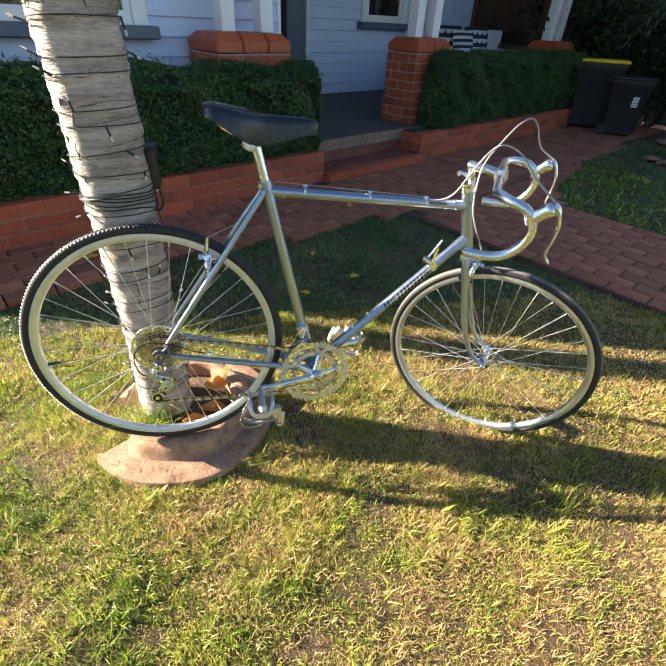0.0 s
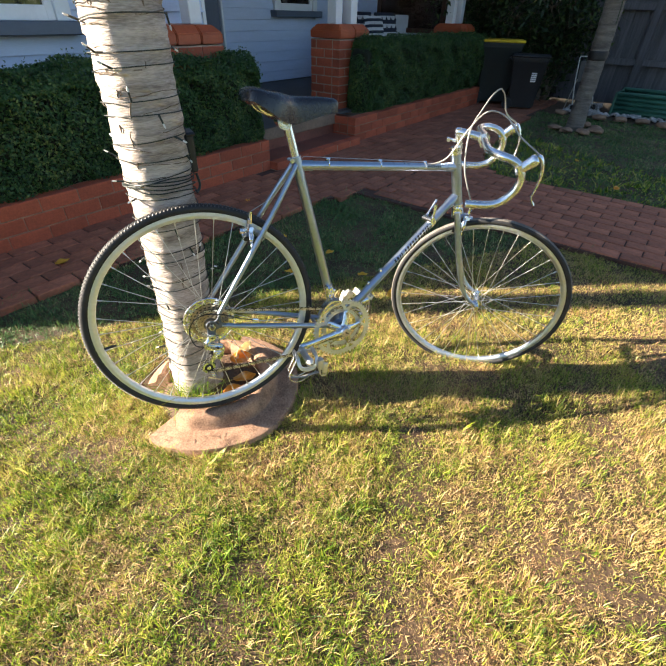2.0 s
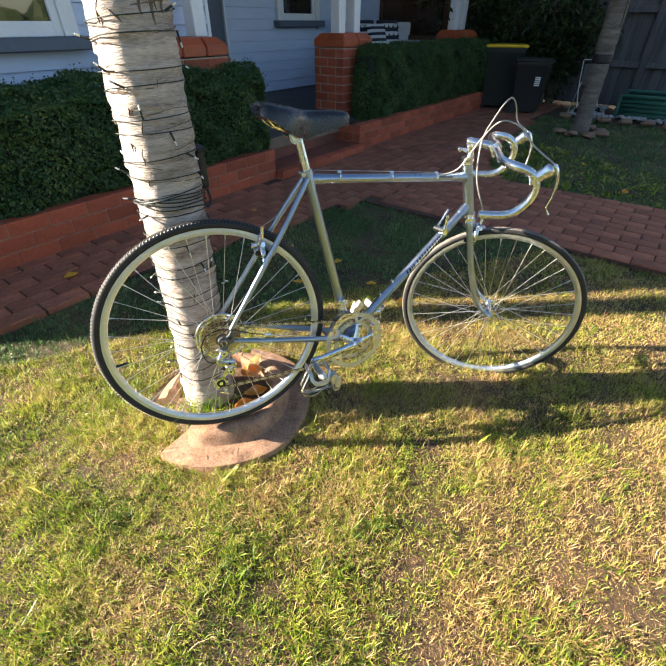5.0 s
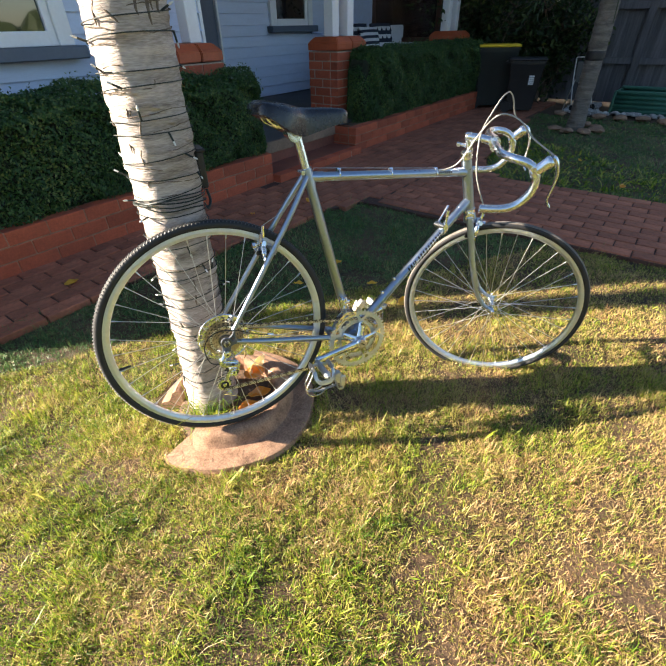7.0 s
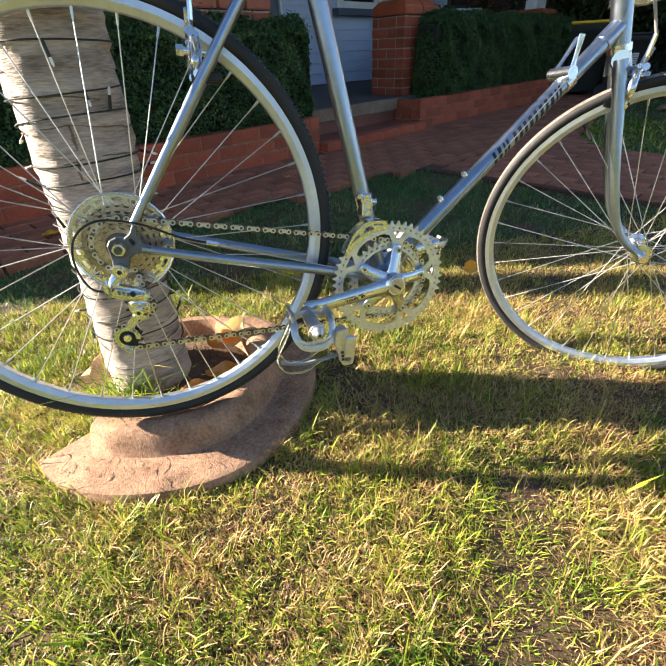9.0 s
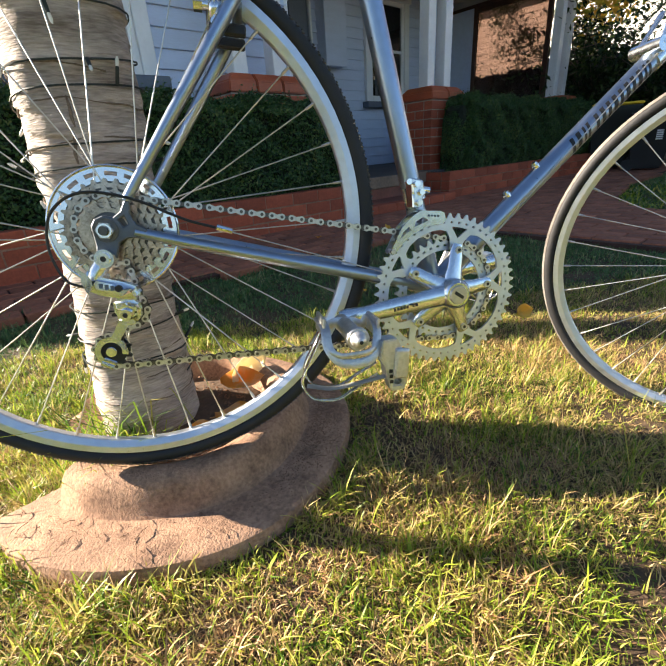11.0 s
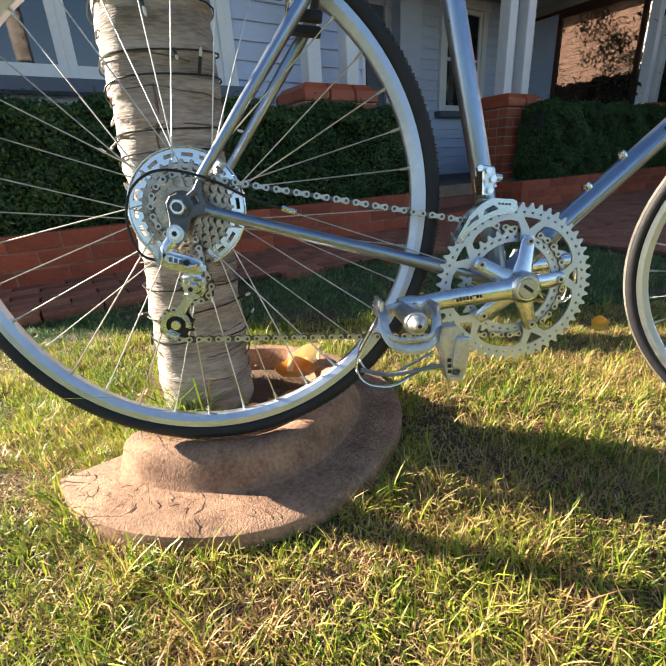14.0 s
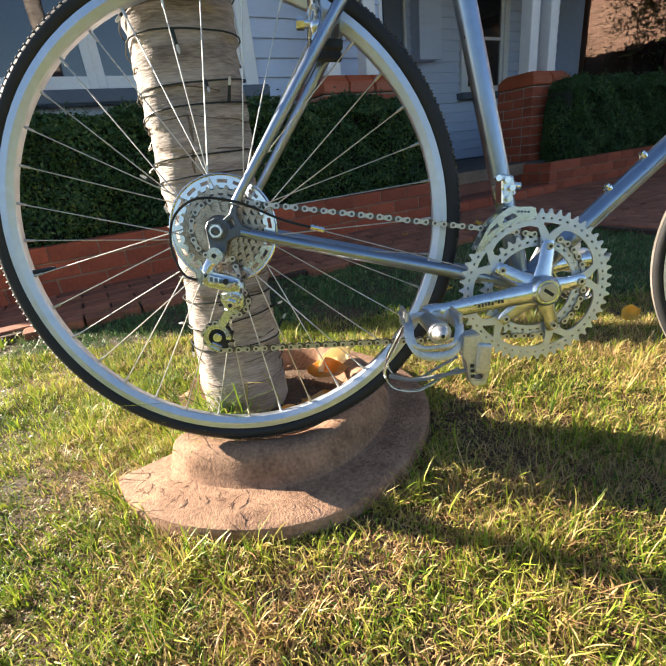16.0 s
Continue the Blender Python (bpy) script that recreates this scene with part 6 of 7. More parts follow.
def build_cables(bike):
    lever_r, lever_l = BARS @ Vector((0.996, -0.203, 0.584)), BARS @ Vector((0.996, 0.203, 0.584))
    right = [lever_r, (0.841, -0.219, 0.574), (0.816, -0.193, 0.610), (0.798, -0.167, 0.626), (0.783, -0.141, 0.628), (0.773, -0.116, 0.610), (0.767, -0.078, 0.565), (0.752, -0.038, 0.494), (0.724, -0.012, 0.469), (0.690, -0.006, 0.466)]
    part("brake_cable", sweep(smooth_path(right, 6), 0.0024, 8), M_CABLE, bike, "grey brake cable housing", smooth=True)
    left = [lever_l, (1.038, 0.056, 0.635), (0.999, 0.040, 0.679), (0.968, 0.026, 0.697), (0.938, 0.011, 0.696), (0.898, -0.007, 0.673), (0.858, -0.023, 0.633), (0.823, -0.038, 0.594), (0.801, -0.054, 0.547), (0.807, -0.066, 0.455), STEER @ Vector((0.906, -0.036, 0.362))]
    part("brake_cable", sweep(smooth_path(left, 6), 0.0024, 8), M_CABLE, bike, "grey brake cable housing", smooth=True)
    tq = (STEER_AT + STEER_UP * 0.040 - SEAT).normalized()
    for k in (0.095, 0.268, 0.432):
        p = SEAT + tq * k + Vector((0, 0, 0.012))
        part("cable_stop", sweep([p - tq * 0.006, p + tq * 0.006], 0.0040, 8), M_CHROME, bike)
        part("cable_band", sweep([p - tq * 0.002 - Vector((0, 0, 0.012)), p + tq * 0.002 - Vector((0, 0, 0.012))], 0.0133, 18), M_CHROME, bike, smooth=True)
    part("brake_wire", sweep([SEAT + tq * 0.432 + Vector((0, 0, 0.0135)), SEAT + tq * 0.02 + Vector((0, 0, 0.016)), Vector((0.19, -0.02, 0.36)), Vector((0.122, -0.036, 0.325))], 0.0010, 6), M_STEEL, bike)
    loop = smooth_path([(0.128, -0.062, 0.006), (0.085, -0.064, 0.016), (0.03, -0.066, 0.036), (-0.022, -0.067, 0.040), (-0.054, -0.066, 0.018), (-0.062, -0.064, -0.020), (-0.048, -0.064, -0.058), (-0.022, -0.066, -0.066)], 6)
    part("gear_cable", sweep(loop, 0.0017, 8), M_BLACK, bike, "black rear gear cable loop", smooth=True)
    part("cable_stop", sweep([(0.122, -0.062, 0.008), (0.140, -0.061, 0.004)], 0.0036, 8), M_CHROME, bike)
    part("gear_wire", sweep([(0.13, -0.061, 0.005), (0.34, -0.046, -0.044), (0.434, -0.02, -0.094), (0.61, -0.017, 0.110), (0.745, -0.024, 0.275)], 0.0009, 6), M_STEEL, bike)


build_bicycle()


# ---- bins, fence, second palm ----
def wheelie_bin(at, turn, material, lid_material, label, group="bins by the porch", marked=False, size=1.0):
    b = thing("wheelie_bin", label, "bin", HOUSE @ pose(at[0], at[1], 0, 0, 0, turn) @ Matrix.Scale(size, 4), group)
    vs = []
    for z, hx, hy in ((0.04, 0.22, 0.25), (0.86, 0.275, 0.33), (0.90, 0.29, 0.345), (0.93, 0.29, 0.345)):
        vs += [(-hx, -hy, z), (hx, -hy, z), (hx, hy, z), (-hx, hy, z)]
    fs = [(3, 2, 1, 0), (12, 13, 14, 15)]
    for k in range(3):
        for j in range(4):
            fs.append((k * 4 + j, k * 4 + (j + 1) % 4, k * 4 + 4 + (j + 1) % 4, k * 4 + 4 + j))
    bm = add(bmesh.new(), (vs, fs))
    bmesh.ops.bevel(bm, geom=bm.edges[:], offset=0.025, segments=3, affect="EDGES")
    part("body", bm, material, b, smooth=True)
    lid = box(-0.30, 0.30, -0.36, 0.36, 0.932, 0.972, 0.018, seg=3)
    for v in lid.verts:
        v.co.z += 0.02 * (1 - (v.co.y / 0.36) ** 2) * (v.co.z > 0.95)
    lid_ob = part("lid", lid, lid_material, b, smooth=True)
    part("handle", sweep([(-0.24, 0.40, 0.90), (0.24, 0.40, 0.90)], 0.016, 10), material, lid_ob, smooth=True)
    for s in (-1, 1):
        w = part("wheel", sweep([(s * 0.20, 0.27, 0.10), (s * 0.26, 0.27, 0.10)], 0.10, 24), M_TYRE, b, "black rubber wheel", smooth=True)
        part("handle_arm", sweep([(s * 0.24, 0.33, 0.88), (s * 0.24, 0.40, 0.90)], 0.014, 8), material, b)
    if marked:
        for k in range(5):
            part("marking", box(-0.275 - 0.006, -0.275 + 0.0, -0.18, -0.08, 0.52 + k * 0.034, 0.545 + k * 0.034), M_LABEL, b, "white number bars")
    return b


wheelie_bin((5.36, -0.12), 22, M_BIN, M_YELLOW, "dark wheelie bin with a yellow lid", size=0.93)
wheelie_bin((5.13, -0.70), 16, M_BINB, M_BINB, "black wheelie bin with a white marking", marked=True, size=0.76)


def build_fence():
    f = thing("fence", "weathered grey timber paling fence", "fence", HOUSE, kind="structure")
    rng = random.Random(9)
    w, k_ = 3.2, 0
    while w > -6.0:
        wd = rng.uniform(0.085, 0.11)
        h = 1.75 + rng.uniform(-0.03, 0.03)
        back_row = 0.020 * (k_ % 2)
        part("paling", box(6.66 + back_row, 6.676 + back_row, w - wd - 0.010, w, 0.02, h, 0.002), M_FENCE, f)
        k_ += 1
        w -= wd
    for z in (0.59, 1.32):
        part("rail", box(6.59, 6.655, -6.0, 3.2, z, z + 0.09, 0.004), M_FENCE, f)
    for w in (2.6, 0.3, -2.05, -4.4):
        part("post", box(6.56, 6.655, w, w + 0.1, 0, 1.7, 0.004), M_FENCE, f)


build_fence()
build_path()


# ---- fairy lights on the palm ----
def trunk_point(a, z, out=0.0):
    r = trunk_r(z) * trunk_shape(a) + out
    c = trunk_c(z)
    return TRUNK + Vector((c[0] + r * math.cos(a), c[1] + r * math.sin(a), z))


def build_fairy_lights():
    s = thing("fairy_lights", "dark wire of fairy lights wound round the palm trunk", "string lights", Matrix.Identity(4))
    rng = random.Random(4)
    pts, lights = [], []
    turns, z0, z1 = 30, 0.13, 1.55
    n = turns * 28
    for i in range(n + 1):
        t = i / n
        a = -0.4 + 2 * math.pi * turns * t
        z = z0 + (z1 - z0) * t + 0.010 * math.sin(a * 0.5 + 1.1 * math.sin(t * 17)) - 0.006 * math.sin(a + 0.7)
        pts.append(trunk_point(a, z, 0.0045 + 0.002 * rng.random()))
        if i % 13 == 4:
            lights.append((a + rng.uniform(-0.1, 0.1), z))
    part("wire", sweep(pts, 0.0013, 5), M_WIRE, s, "thin dark green wire", smooth=True)
    # a bundled loop where the cable is knotted
    for k in range(5):
        ring = []
        for i in range(48):
            a = 2 * math.pi * i / 48
            ring.append(trunk_point(a, 0.775 - k * 0.006 + 0.014 * math.sin(a * 1.0 + 2.2 + k * 0.5) + 0.004 * math.sin(a * 3 + k), 0.006 + 0.002 * (k % 2)))
        part("wire", sweep(ring, 0.0017, 5, closed=True), M_WIRE, s, smooth=True)
    for a, z in lights:
        p = trunk_point(a, z, 0.004)
        d = Vector((math.cos(a) + rng.uniform(-0.7, 0.7), math.sin(a) + rng.uniform(-0.7, 0.7), rng.uniform(-1.1, 0.8)))
        if rng.random() < 0.45:
            d = Vector((math.cos(a) * 0.25 + rng.uniform(-0.3, 0.3), math.sin(a) * 0.25, rng.choice((-1, 1)) * 1.0))
        d.normalize()
        h = part("bulb_holder", sweep([p, p + d * 0.022], [0.0026, 0.0022], 8), M_WIRE, s)
        part("bulb", sweep([p + d * 0.022, p + d * 0.029, p + d * 0.033], [0.0021, 0.0024, 0.0010], 8), M_BULB, h, "clear bulb", smooth=True)


build_fairy_lights()


def build_cable_box():
    a0 = radians(4)
    p = trunk_point(a0, 0.83, -0.004)
    b = thing("outlet_box", "dark weatherproof plug box strapped to the palm trunk", "plug box", Matrix.Translation(p) @ Matrix.Rotation(a0, 4, "Z"))
    part("case", box(0.004, 0.026, -0.026, 0.026, -0.050, 0.046, 0.006, seg=2), M_BLACK, b)
    part("hood", box(0.004, 0.032, -0.030, 0.030, 0.042, 0.052, 0.004), M_BLACK, b)
    part("lead", sweep(smooth_path([(0.02, -0.01, -0.055), (0.024, -0.016, -0.085), (0.012, -0.03, -0.10), (0.006, -0.05, -0.09)], 5), 0.0035, 8), M_WIRE, b, smooth=True)


build_cable_box()


def build_scars():
    """Ring scars and torn fibre marks of the trunk."""
    t = bpy.data.objects["palm_tree"]
    rng = random.Random(12)
    for k in range(40):
        z = 0.10 + k * 0.040 + rng.uniform(-0.008, 0.008)
        a0 = rng.uniform(0, 6.28)
        span = rng.uniform(1.6, 5.5)
        pts = []
        for i in range(int(span / 0.14)):
            a = a0 + i * 0.14
            q = trunk_point(a, z + 0.006 * math.sin(2 * a + k) + 0.003 * rng.random(), 0.0012) - TRUNK
            pts.append(q)
        part("ring_scar", sweep(pts, [0.0006 + 0.0009 * rng.random() for _ in pts], 5), M_BARK_LINE, t)
    # dark torn fibres hanging from old leaf bases
    for deg, z, ln, w in ((284, 1.205, 0.050, 0.0035), (290, 1.215, 0.035, 0.0028), (302, 1.215, 0.075, 0.0042), (308, 1.215, 0.050, 0.003), (229, 1.185, 0.022, 0.0035), (236, 0.990, 0.018, 0.0026), (241, 0.988, 0.014, 0.0020), (286, 1.045, 0.018, 0.0018), (240, 0.835, 0.018, 0.0022), (318, 1.190, 0.030, 0.003)):
        q = [trunk_point(radians(deg + 1.2 * math.sin(i * 1.7)), z - ln * i / 4, 0.0006) - TRUNK for i in range(5)]
        part("fibre_scar", sweep(q, [w * 0.7, w, w * 0.85, w * 0.7, w * 0.25], 6, flat=0.5), M_BARK_LINE, t)
    q = [trunk_point(radians(237 + 21 * i / 5), 1.178 - 0.034 * i / 5, 0.0008) - TRUNK for i in range(6)]
    part("fibre_scar", sweep(q, [0.0012, 0.0026, 0.003, 0.0028, 0.0022, 0.001], 6), M_BARK_LINE, t)
    for k in range(7):
        a, z = rng.uniform(3.6, 5.6), rng.uniform(0.3, 1.25)
        q = [trunk_point(a + 0.02 * i * rng.uniform(-1, 1), z + 0.012 * i, 0.001) - TRUNK for i in range(4)]
        part("fibre_scar", sweep(q, [0.001, 0.0024, 0.0022, 0.001], 6), M_BARK_LINE, t)


build_scars()


def fallen_leaf(at, size, turn, material, label, curl=0.5, tilt=(0, 0)):
    """A curled leaf with a raised midrib and a stalk."""
    n, k = 9, 5
    verts, faces = [], []
    for i in range(n):
        t = i / (n - 1)
        w = size * 0.30 * math.sin(math.pi * min(1, t * 0.94 + 0.04)) ** 0.7
        for j in range(k):
            s = (j - 2) / 2
            verts.append((size * (t - 0.5), w * s, abs(s) ** 1.5 * curl * w + size * 0.22 * curl * (t - 0.5) ** 2 * 4 + 0.004 * math.sin(t * 9 + s * 3)))
    for i in range(n - 1):
        for j in range(k - 1):
            faces.append((i * k + j, (i + 1) * k + j, (i + 1) * k + j + 1, i * k + j + 1))
    base = Vector(at) + Vector((0, 0, 0.004))
    ob = thing("fallen_leaf", label, "leaf", Matrix.Translation(base) @ pose(0, 0, 0, tilt[0], tilt[1], turn), "fallen autumn leaves")
    leaf = part("blade", (verts, faces), material, ob, smooth=True)
    sol = leaf.modifiers.new("thick", "SOLIDIFY")
    sol.thickness = 0.0008
    part("stalk", sweep([(size * 0.48, 0, size * 0.1 * curl), (size * 0.62, 0.004, size * 0.14 * curl)], 0.0010, 5), material, ob)


for at, size, turn, mt, lab, curl, tilt in (
    ((0.986, 0.540, 0.012), 0.075, 20, M_LEAF_Y, "yellow fallen leaf standing in the grass", 0.5, (60, 0)),
    ((-0.617, 1.509, 0.012), 0.075, 30, M_LEAF_Y, "yellow fallen leaf on the brick path", 0.5, (5, 0)),
    ((0.612, 2.130, 0.012), 0.06, 100, M_LEAF_O, "orange fallen leaf on the brick path", 0.4, (0, 8)),
    ((1.104, 2.222, 0.012), 0.075, 60, M_LEAF_Y, "yellow fallen leaf on the brick path", 0.6, (30, 0)),
    ((0.866, 1.09, 0.012), 0.055, 10, M_LEAF_Y, "yellow fallen leaf in the shaded grass", 0.4, (8, 0)),
    ((0.563, 0.946, 0.012), 0.055, 150, M_LEAF_Y, "yellow fallen leaf in the shaded grass", 0.4, (0, 0)),
    ((0.934, 0.772, 0.012), 0.055, -20, M_LEAF_Y, "yellow fallen leaf in the shaded grass", 0.3, (0, 0)),
    ((0.679, 1.405, 0.012), 0.045, 80, M_LEAF_Y, "small pale fallen leaf in the grass", 0.4, (0, 0)),
    ((4.036, 2.106, 0.02), 0.075, 40, M_LEAF_Y, "pale fallen leaf on the far lawn", 0.6, (20, 0)),
    ((3.643, 1.323, 0.02), 0.075, 0, M_LEAF_O, "orange fallen leaf on the far lawn", 0.6, (25, 0)),
    ((0.120, 0.215, 0.092), 0.085, 8, M_LEAF_O, "curled orange leaf inside the collar", 0.5, (28, 4)),
    ((0.135, 0.240, 0.105), 0.095, 35, M_LEAF_P, "pale yellow leaf standing inside the collar", 0.4, (70, -25)),
    ((0.052, 0.048, 0.092), 0.070, 10, M_LEAF_O, "orange leaf on the soil in the collar", 0.5, (20, 0)),
    ((0.110, 0.105, 0.080), 0.085, 160, M_LEAF_O, "orange leaf on the soil in the collar", 0.5, (0, 10)),
):
    fallen_leaf(at, size, turn, mt, lab, curl, tilt)


def collar_tuft():
    rng = np.random.default_rng(77)
    k = 230
    x, y = rng.normal(-0.085, 0.036, k), rng.normal(0.065, 0.03, k)
    h = rng.gamma(4, 0.018, k)
    a = rng.uniform(0, 6.28, k)
    root = np.stack([x, y, np.full(k, 0.065)], 1)
    d = np.stack([np.cos(a), np.sin(a), np.zeros(k)], 1)
    s = np.stack([-np.sin(a), np.cos(a), np.zeros(k)], 1) * 0.0014
    mid = root + d * (h * 0.25)[:, None] + np.array([0, 0, 1]) * (h * 0.6)[:, None]
    tip = mid + d * (h * 0.6)[:, None] + np.array([0, 0, 1]) * (h * 0.25)[:, None]
    v = np.stack([root - s, root + s, mid + s * 0.8, mid - s * 0.8, tip], 1).reshape(-1, 3)
    f = []
    for i in range(k):
        f += [(5 * i, 5 * i + 1, 5 * i + 2, 5 * i + 3), (5 * i + 3, 5 * i + 2, 5 * i + 4)]
    ob = part("grass_tuft", (v.tolist(), f), M_BLADE)
    tagged(ob, "long grass tuft growing at the palm's foot", "grass", kind="stuff")


collar_tuft()


def litter():
    """Dry twigs and needles on the collar's flange."""
    rng = random.Random(8)
    bm = bmesh.new()
    for _ in range(60):
        a, r = radians(rng.uniform(210, 345)), rng.uniform(0.235, 0.295)
        p = Vector((0.01 + r * math.cos(a), 0.155 + r * math.sin(a), 0.0545))
        d, l = rng.uniform(0, 6.28), rng.uniform(0.006, 0.024)
        q = p + Vector((math.cos(d) * l, math.sin(d) * l, rng.uniform(0.0, 0.003)))
        add(bm, sweep([p, p.lerp(q, 0.5) + Vector((0, 0, 0.002)), q], rng.uniform(0.0003, 0.0006), 4))
    for _ in range(1600):
        a, r = radians(rng.gauss(342, 22)), 0.234 + abs(rng.gauss(0, 0.030))
        if r < 0.300:
            p = Vector((0.01 + r * math.cos(a), 0.155 + r * math.sin(a), 0.0500))
            g = rng.uniform(0.0004, 0.0015)
            add(bm, ([p + Vector((-g, -g, 0)), p + Vector((g, -g * 0.6, 0)), p + Vector((0, g, 0)), p + Vector((0, 0, g * 1.2))], [(0, 1, 3), (1, 2, 3), (2, 0, 3)]))
    for _ in range(420):
        a, r = rng.uniform(0, 6.28), rng.uniform(0.07, 0.165)
        p = Vector((0.01 + r * math.cos(a), 0.155 + r * math.sin(a), 0.078 - 0.09 * max(0.0, r - 0.08)))
        g, d = rng.uniform(0.0012, 0.0050), rng.uniform(0, 6.28)
        q = Vector((math.cos(d), math.sin(d), 0.15)) * g
        add(bm, ([p + q, p + Vector((-q.y, q.x, 0)) * 0.7, p - q, p + Vector((q.y, -q.x, 0)) * 0.6, p + Vector((0, 0, g * 0.8))], [(0, 1, 4), (1, 2, 4), (2, 3, 4), (3, 0, 4)]))
    tagged(part("dry_litter", bm, M_LITTER), "dry twigs and needles on the concrete collar", "litter", kind="stuff")


litter()


# ---- far yard ----
def rock(at, size, seed, label="rough brown garden rock", group="edging rocks"):
    bm = bmesh.new()
    bmesh.ops.create_icosphere(bm, subdivisions=2, radius=1)
    rng = random.Random(seed)
    o = Vector((rng.uniform(0, 50), rng.uniform(0, 50), 0))
    for v in bm.verts:
        k = 1 + 0.35 * noise.noise(v.co * 1.3 + o) + 0.12 * noise.noise(v.co * 3.5 + o)
        v.co = Vector((v.co.x * size[0] * k, v.co.y * size[1] * k, v.co.z * size[2] * k))
    ob = part("rock", bm, M_ROCK, m=Matrix.Translation(at) @ Matrix.Rotation(rng.uniform(0, 6), 4, "Z"))
    return tagged(ob, label, "rock", group)


def far_r(z):
    return float(np.interp(z, [0, 0.3, 1.2, 3], [0.115, 0.100, 0.105, 0.115]))


PALM2 = Vector((5.46, 3.42, -0.02))
palm_trunk("palm_tree", "grey ringed palm trunk leaning over the far lawn", PALM2, lambda z: (-0.01 * z, 0.0), far_r, 2.05, 3, 0.05, M_BARK_FAR)
part("lamp_band", lathe([(0.106, 0.80), (0.112, 0.82), (0.112, 0.88), (0.106, 0.90)], 24, "z"), M_BLACK, bpy.data.objects["palm_tree.001"], "dark strap", m=pose(-0.008, 0.0, 0))
for k, (a, r, s) in enumerate(((200, 0.26, 0.10), (245, 0.27, 0.11), (290, 0.27, 0.12), (335, 0.28, 0.09), (160, 0.27, 0.10), (20, 0.3, 0.12))):
    rock(PALM2 + Vector((r * math.cos(radians(a)), r * math.sin(radians(a)), 0.03)), (s, s * 0.75, s * 0.30), 40 + k, "brown rock round the far palm's foot", "rocks round the palm")


def fronds(top, count, seed, label):
    """Arching palm fronds with narrow leaflets."""
    rng = random.Random(seed)
    t = bpy.data.objects["palm_tree.001"]
    for i in range(count):
        a = 2 * math.pi * i / count + rng.uniform(-0.3, 0.3)
        rise = rng.uniform(0.1, 0.9)
        bm = bmesh.new()
        pts = []
        for k in range(9):
            s = k / 8
            pts.append(Vector((math.cos(a) * s * 1.1, math.sin(a) * s * 1.1, rise * s - 1.1 * s * s)))
        add(bm, sweep(pts, [0.016 - 0.0016 * k for k in range(9)], 5))
        for k in range(1, 8):
            for e in range(3):
                p = pts[k].lerp(pts[k + 1], e / 3) if k < 8 else pts[k]
                for sd in (-1, 1):
                    d = Vector((-math.sin(a) * sd, math.cos(a) * sd, -0.5)) * 0.30 * math.sin(math.pi * (0.15 + 0.8 * k / 8)) + Vector((math.cos(a), math.sin(a), 0)) * 0.12
                    w = Vector((math.cos(a), math.sin(a), 0)) * 0.011
                    add(bm, ([p - w, p + w, p + d * 0.6 + w, p + d, p + d * 0.6 - w], [(0, 1, 2, 3, 4)]))
        part("frond", bm, M_TREE_LEAF, t, label, m=Matrix.Translation(top))


unseen_palm()
fronds(Vector((-0.02, 0.0, 2.0)), 12, 5, "dry green frond")


def build_raised_bed():
    b = thing("raised_bed", "dark green corrugated steel raised garden bed", "garden bed", HOUSE @ pose(5.93, -2.72, 0, 0, 0, 0))
    n = 9
    for s, (x0, x1, y0, y1) in enumerate(((-0.35, -0.35, -1.1, 0.75), (0.35, 0.35, -1.1, 0.75), (-0.35, 0.35, -1.1, -1.1), (-0.35, 0.35, 0.75, 0.75))):
        verts, faces = [], []
        for k in range(41):
            z = 0.30 * k / 40
            o = 0.012 * math.sin(k / 40 * 2 * math.pi * 5)
            for x, y in ((x0, y0), (x1, y1)):
                verts.append((x + (o if s < 2 else 0), y + (o if s > 1 else 0), z))
        for k in range(40):
            faces.append((2 * k, 2 * k + 1, 2 * k + 3, 2 * k + 2))
        ob = part("side_panel", (verts, faces), M_GREENBED, b, smooth=True)
        ob.modifiers.new("thick", "SOLIDIFY").thickness = 0.004
    for x, y in ((-0.35, -1.1), (0.35, -1.1), (-0.35, 0.75), (0.35, 0.75)):
        part("corner_post", sweep([(x, y, 0), (x, y, 0.31)], 0.02, 10), M_GREENBED, b, smooth=True)
    for x in (-0.35, 0.35):
        part("top_rail", sweep([(x, -1.1, 0.305), (x, 0.75, 0.305)], 0.014, 8), M_GREENBED, b, smooth=True)
    part("soil", box(-0.33, 0.33, -1.08, 0.73, 0.02, 0.25), M_SOIL, b, "dark soil")


build_raised_bed()


def pebbles():
    rng = np.random.default_rng(31)
    bm_v, bm_f = [], []
    k = 900
    u, w = rng.uniform(4.9, 6.5, k), rng.uniform(-3.6, -1.3, k)
    ok = (u > 5.25 + 0.1 * np.sin(w * 5)) & ~((u > 5.58) & (w < -1.75))
    for a, b in zip(u[ok], w[ok]):
        r = rng.uniform(0.018, 0.042)
        o = len(bm_v)
        for z, rr in ((-0.3, 0.6), (0.35, 0.95), (0.8, 0.5)):
            for j in range(6):
                q = 2 * math.pi * j / 6 + rng.uniform(-0.25, 0.25)
                bm_v.append((a + r * rr * math.cos(q), b + r * rr * math.sin(q), r * z + 0.012))
        for ring in (0, 6):
            for j in range(6):
                bm_f.append((o + ring + j, o + ring + (j + 1) % 6, o + ring + 6 + (j + 1) % 6, o + ring + 6 + j))
        bm_f.append(tuple(o + 12 + j for j in range(6)))
    ob = part("pebble_bed", (bm_v, bm_f), M_PEBBLE, m=HOUSE)
    tagged(ob, "white and grey pebbles along the fence", "pebbles", kind="stuff")


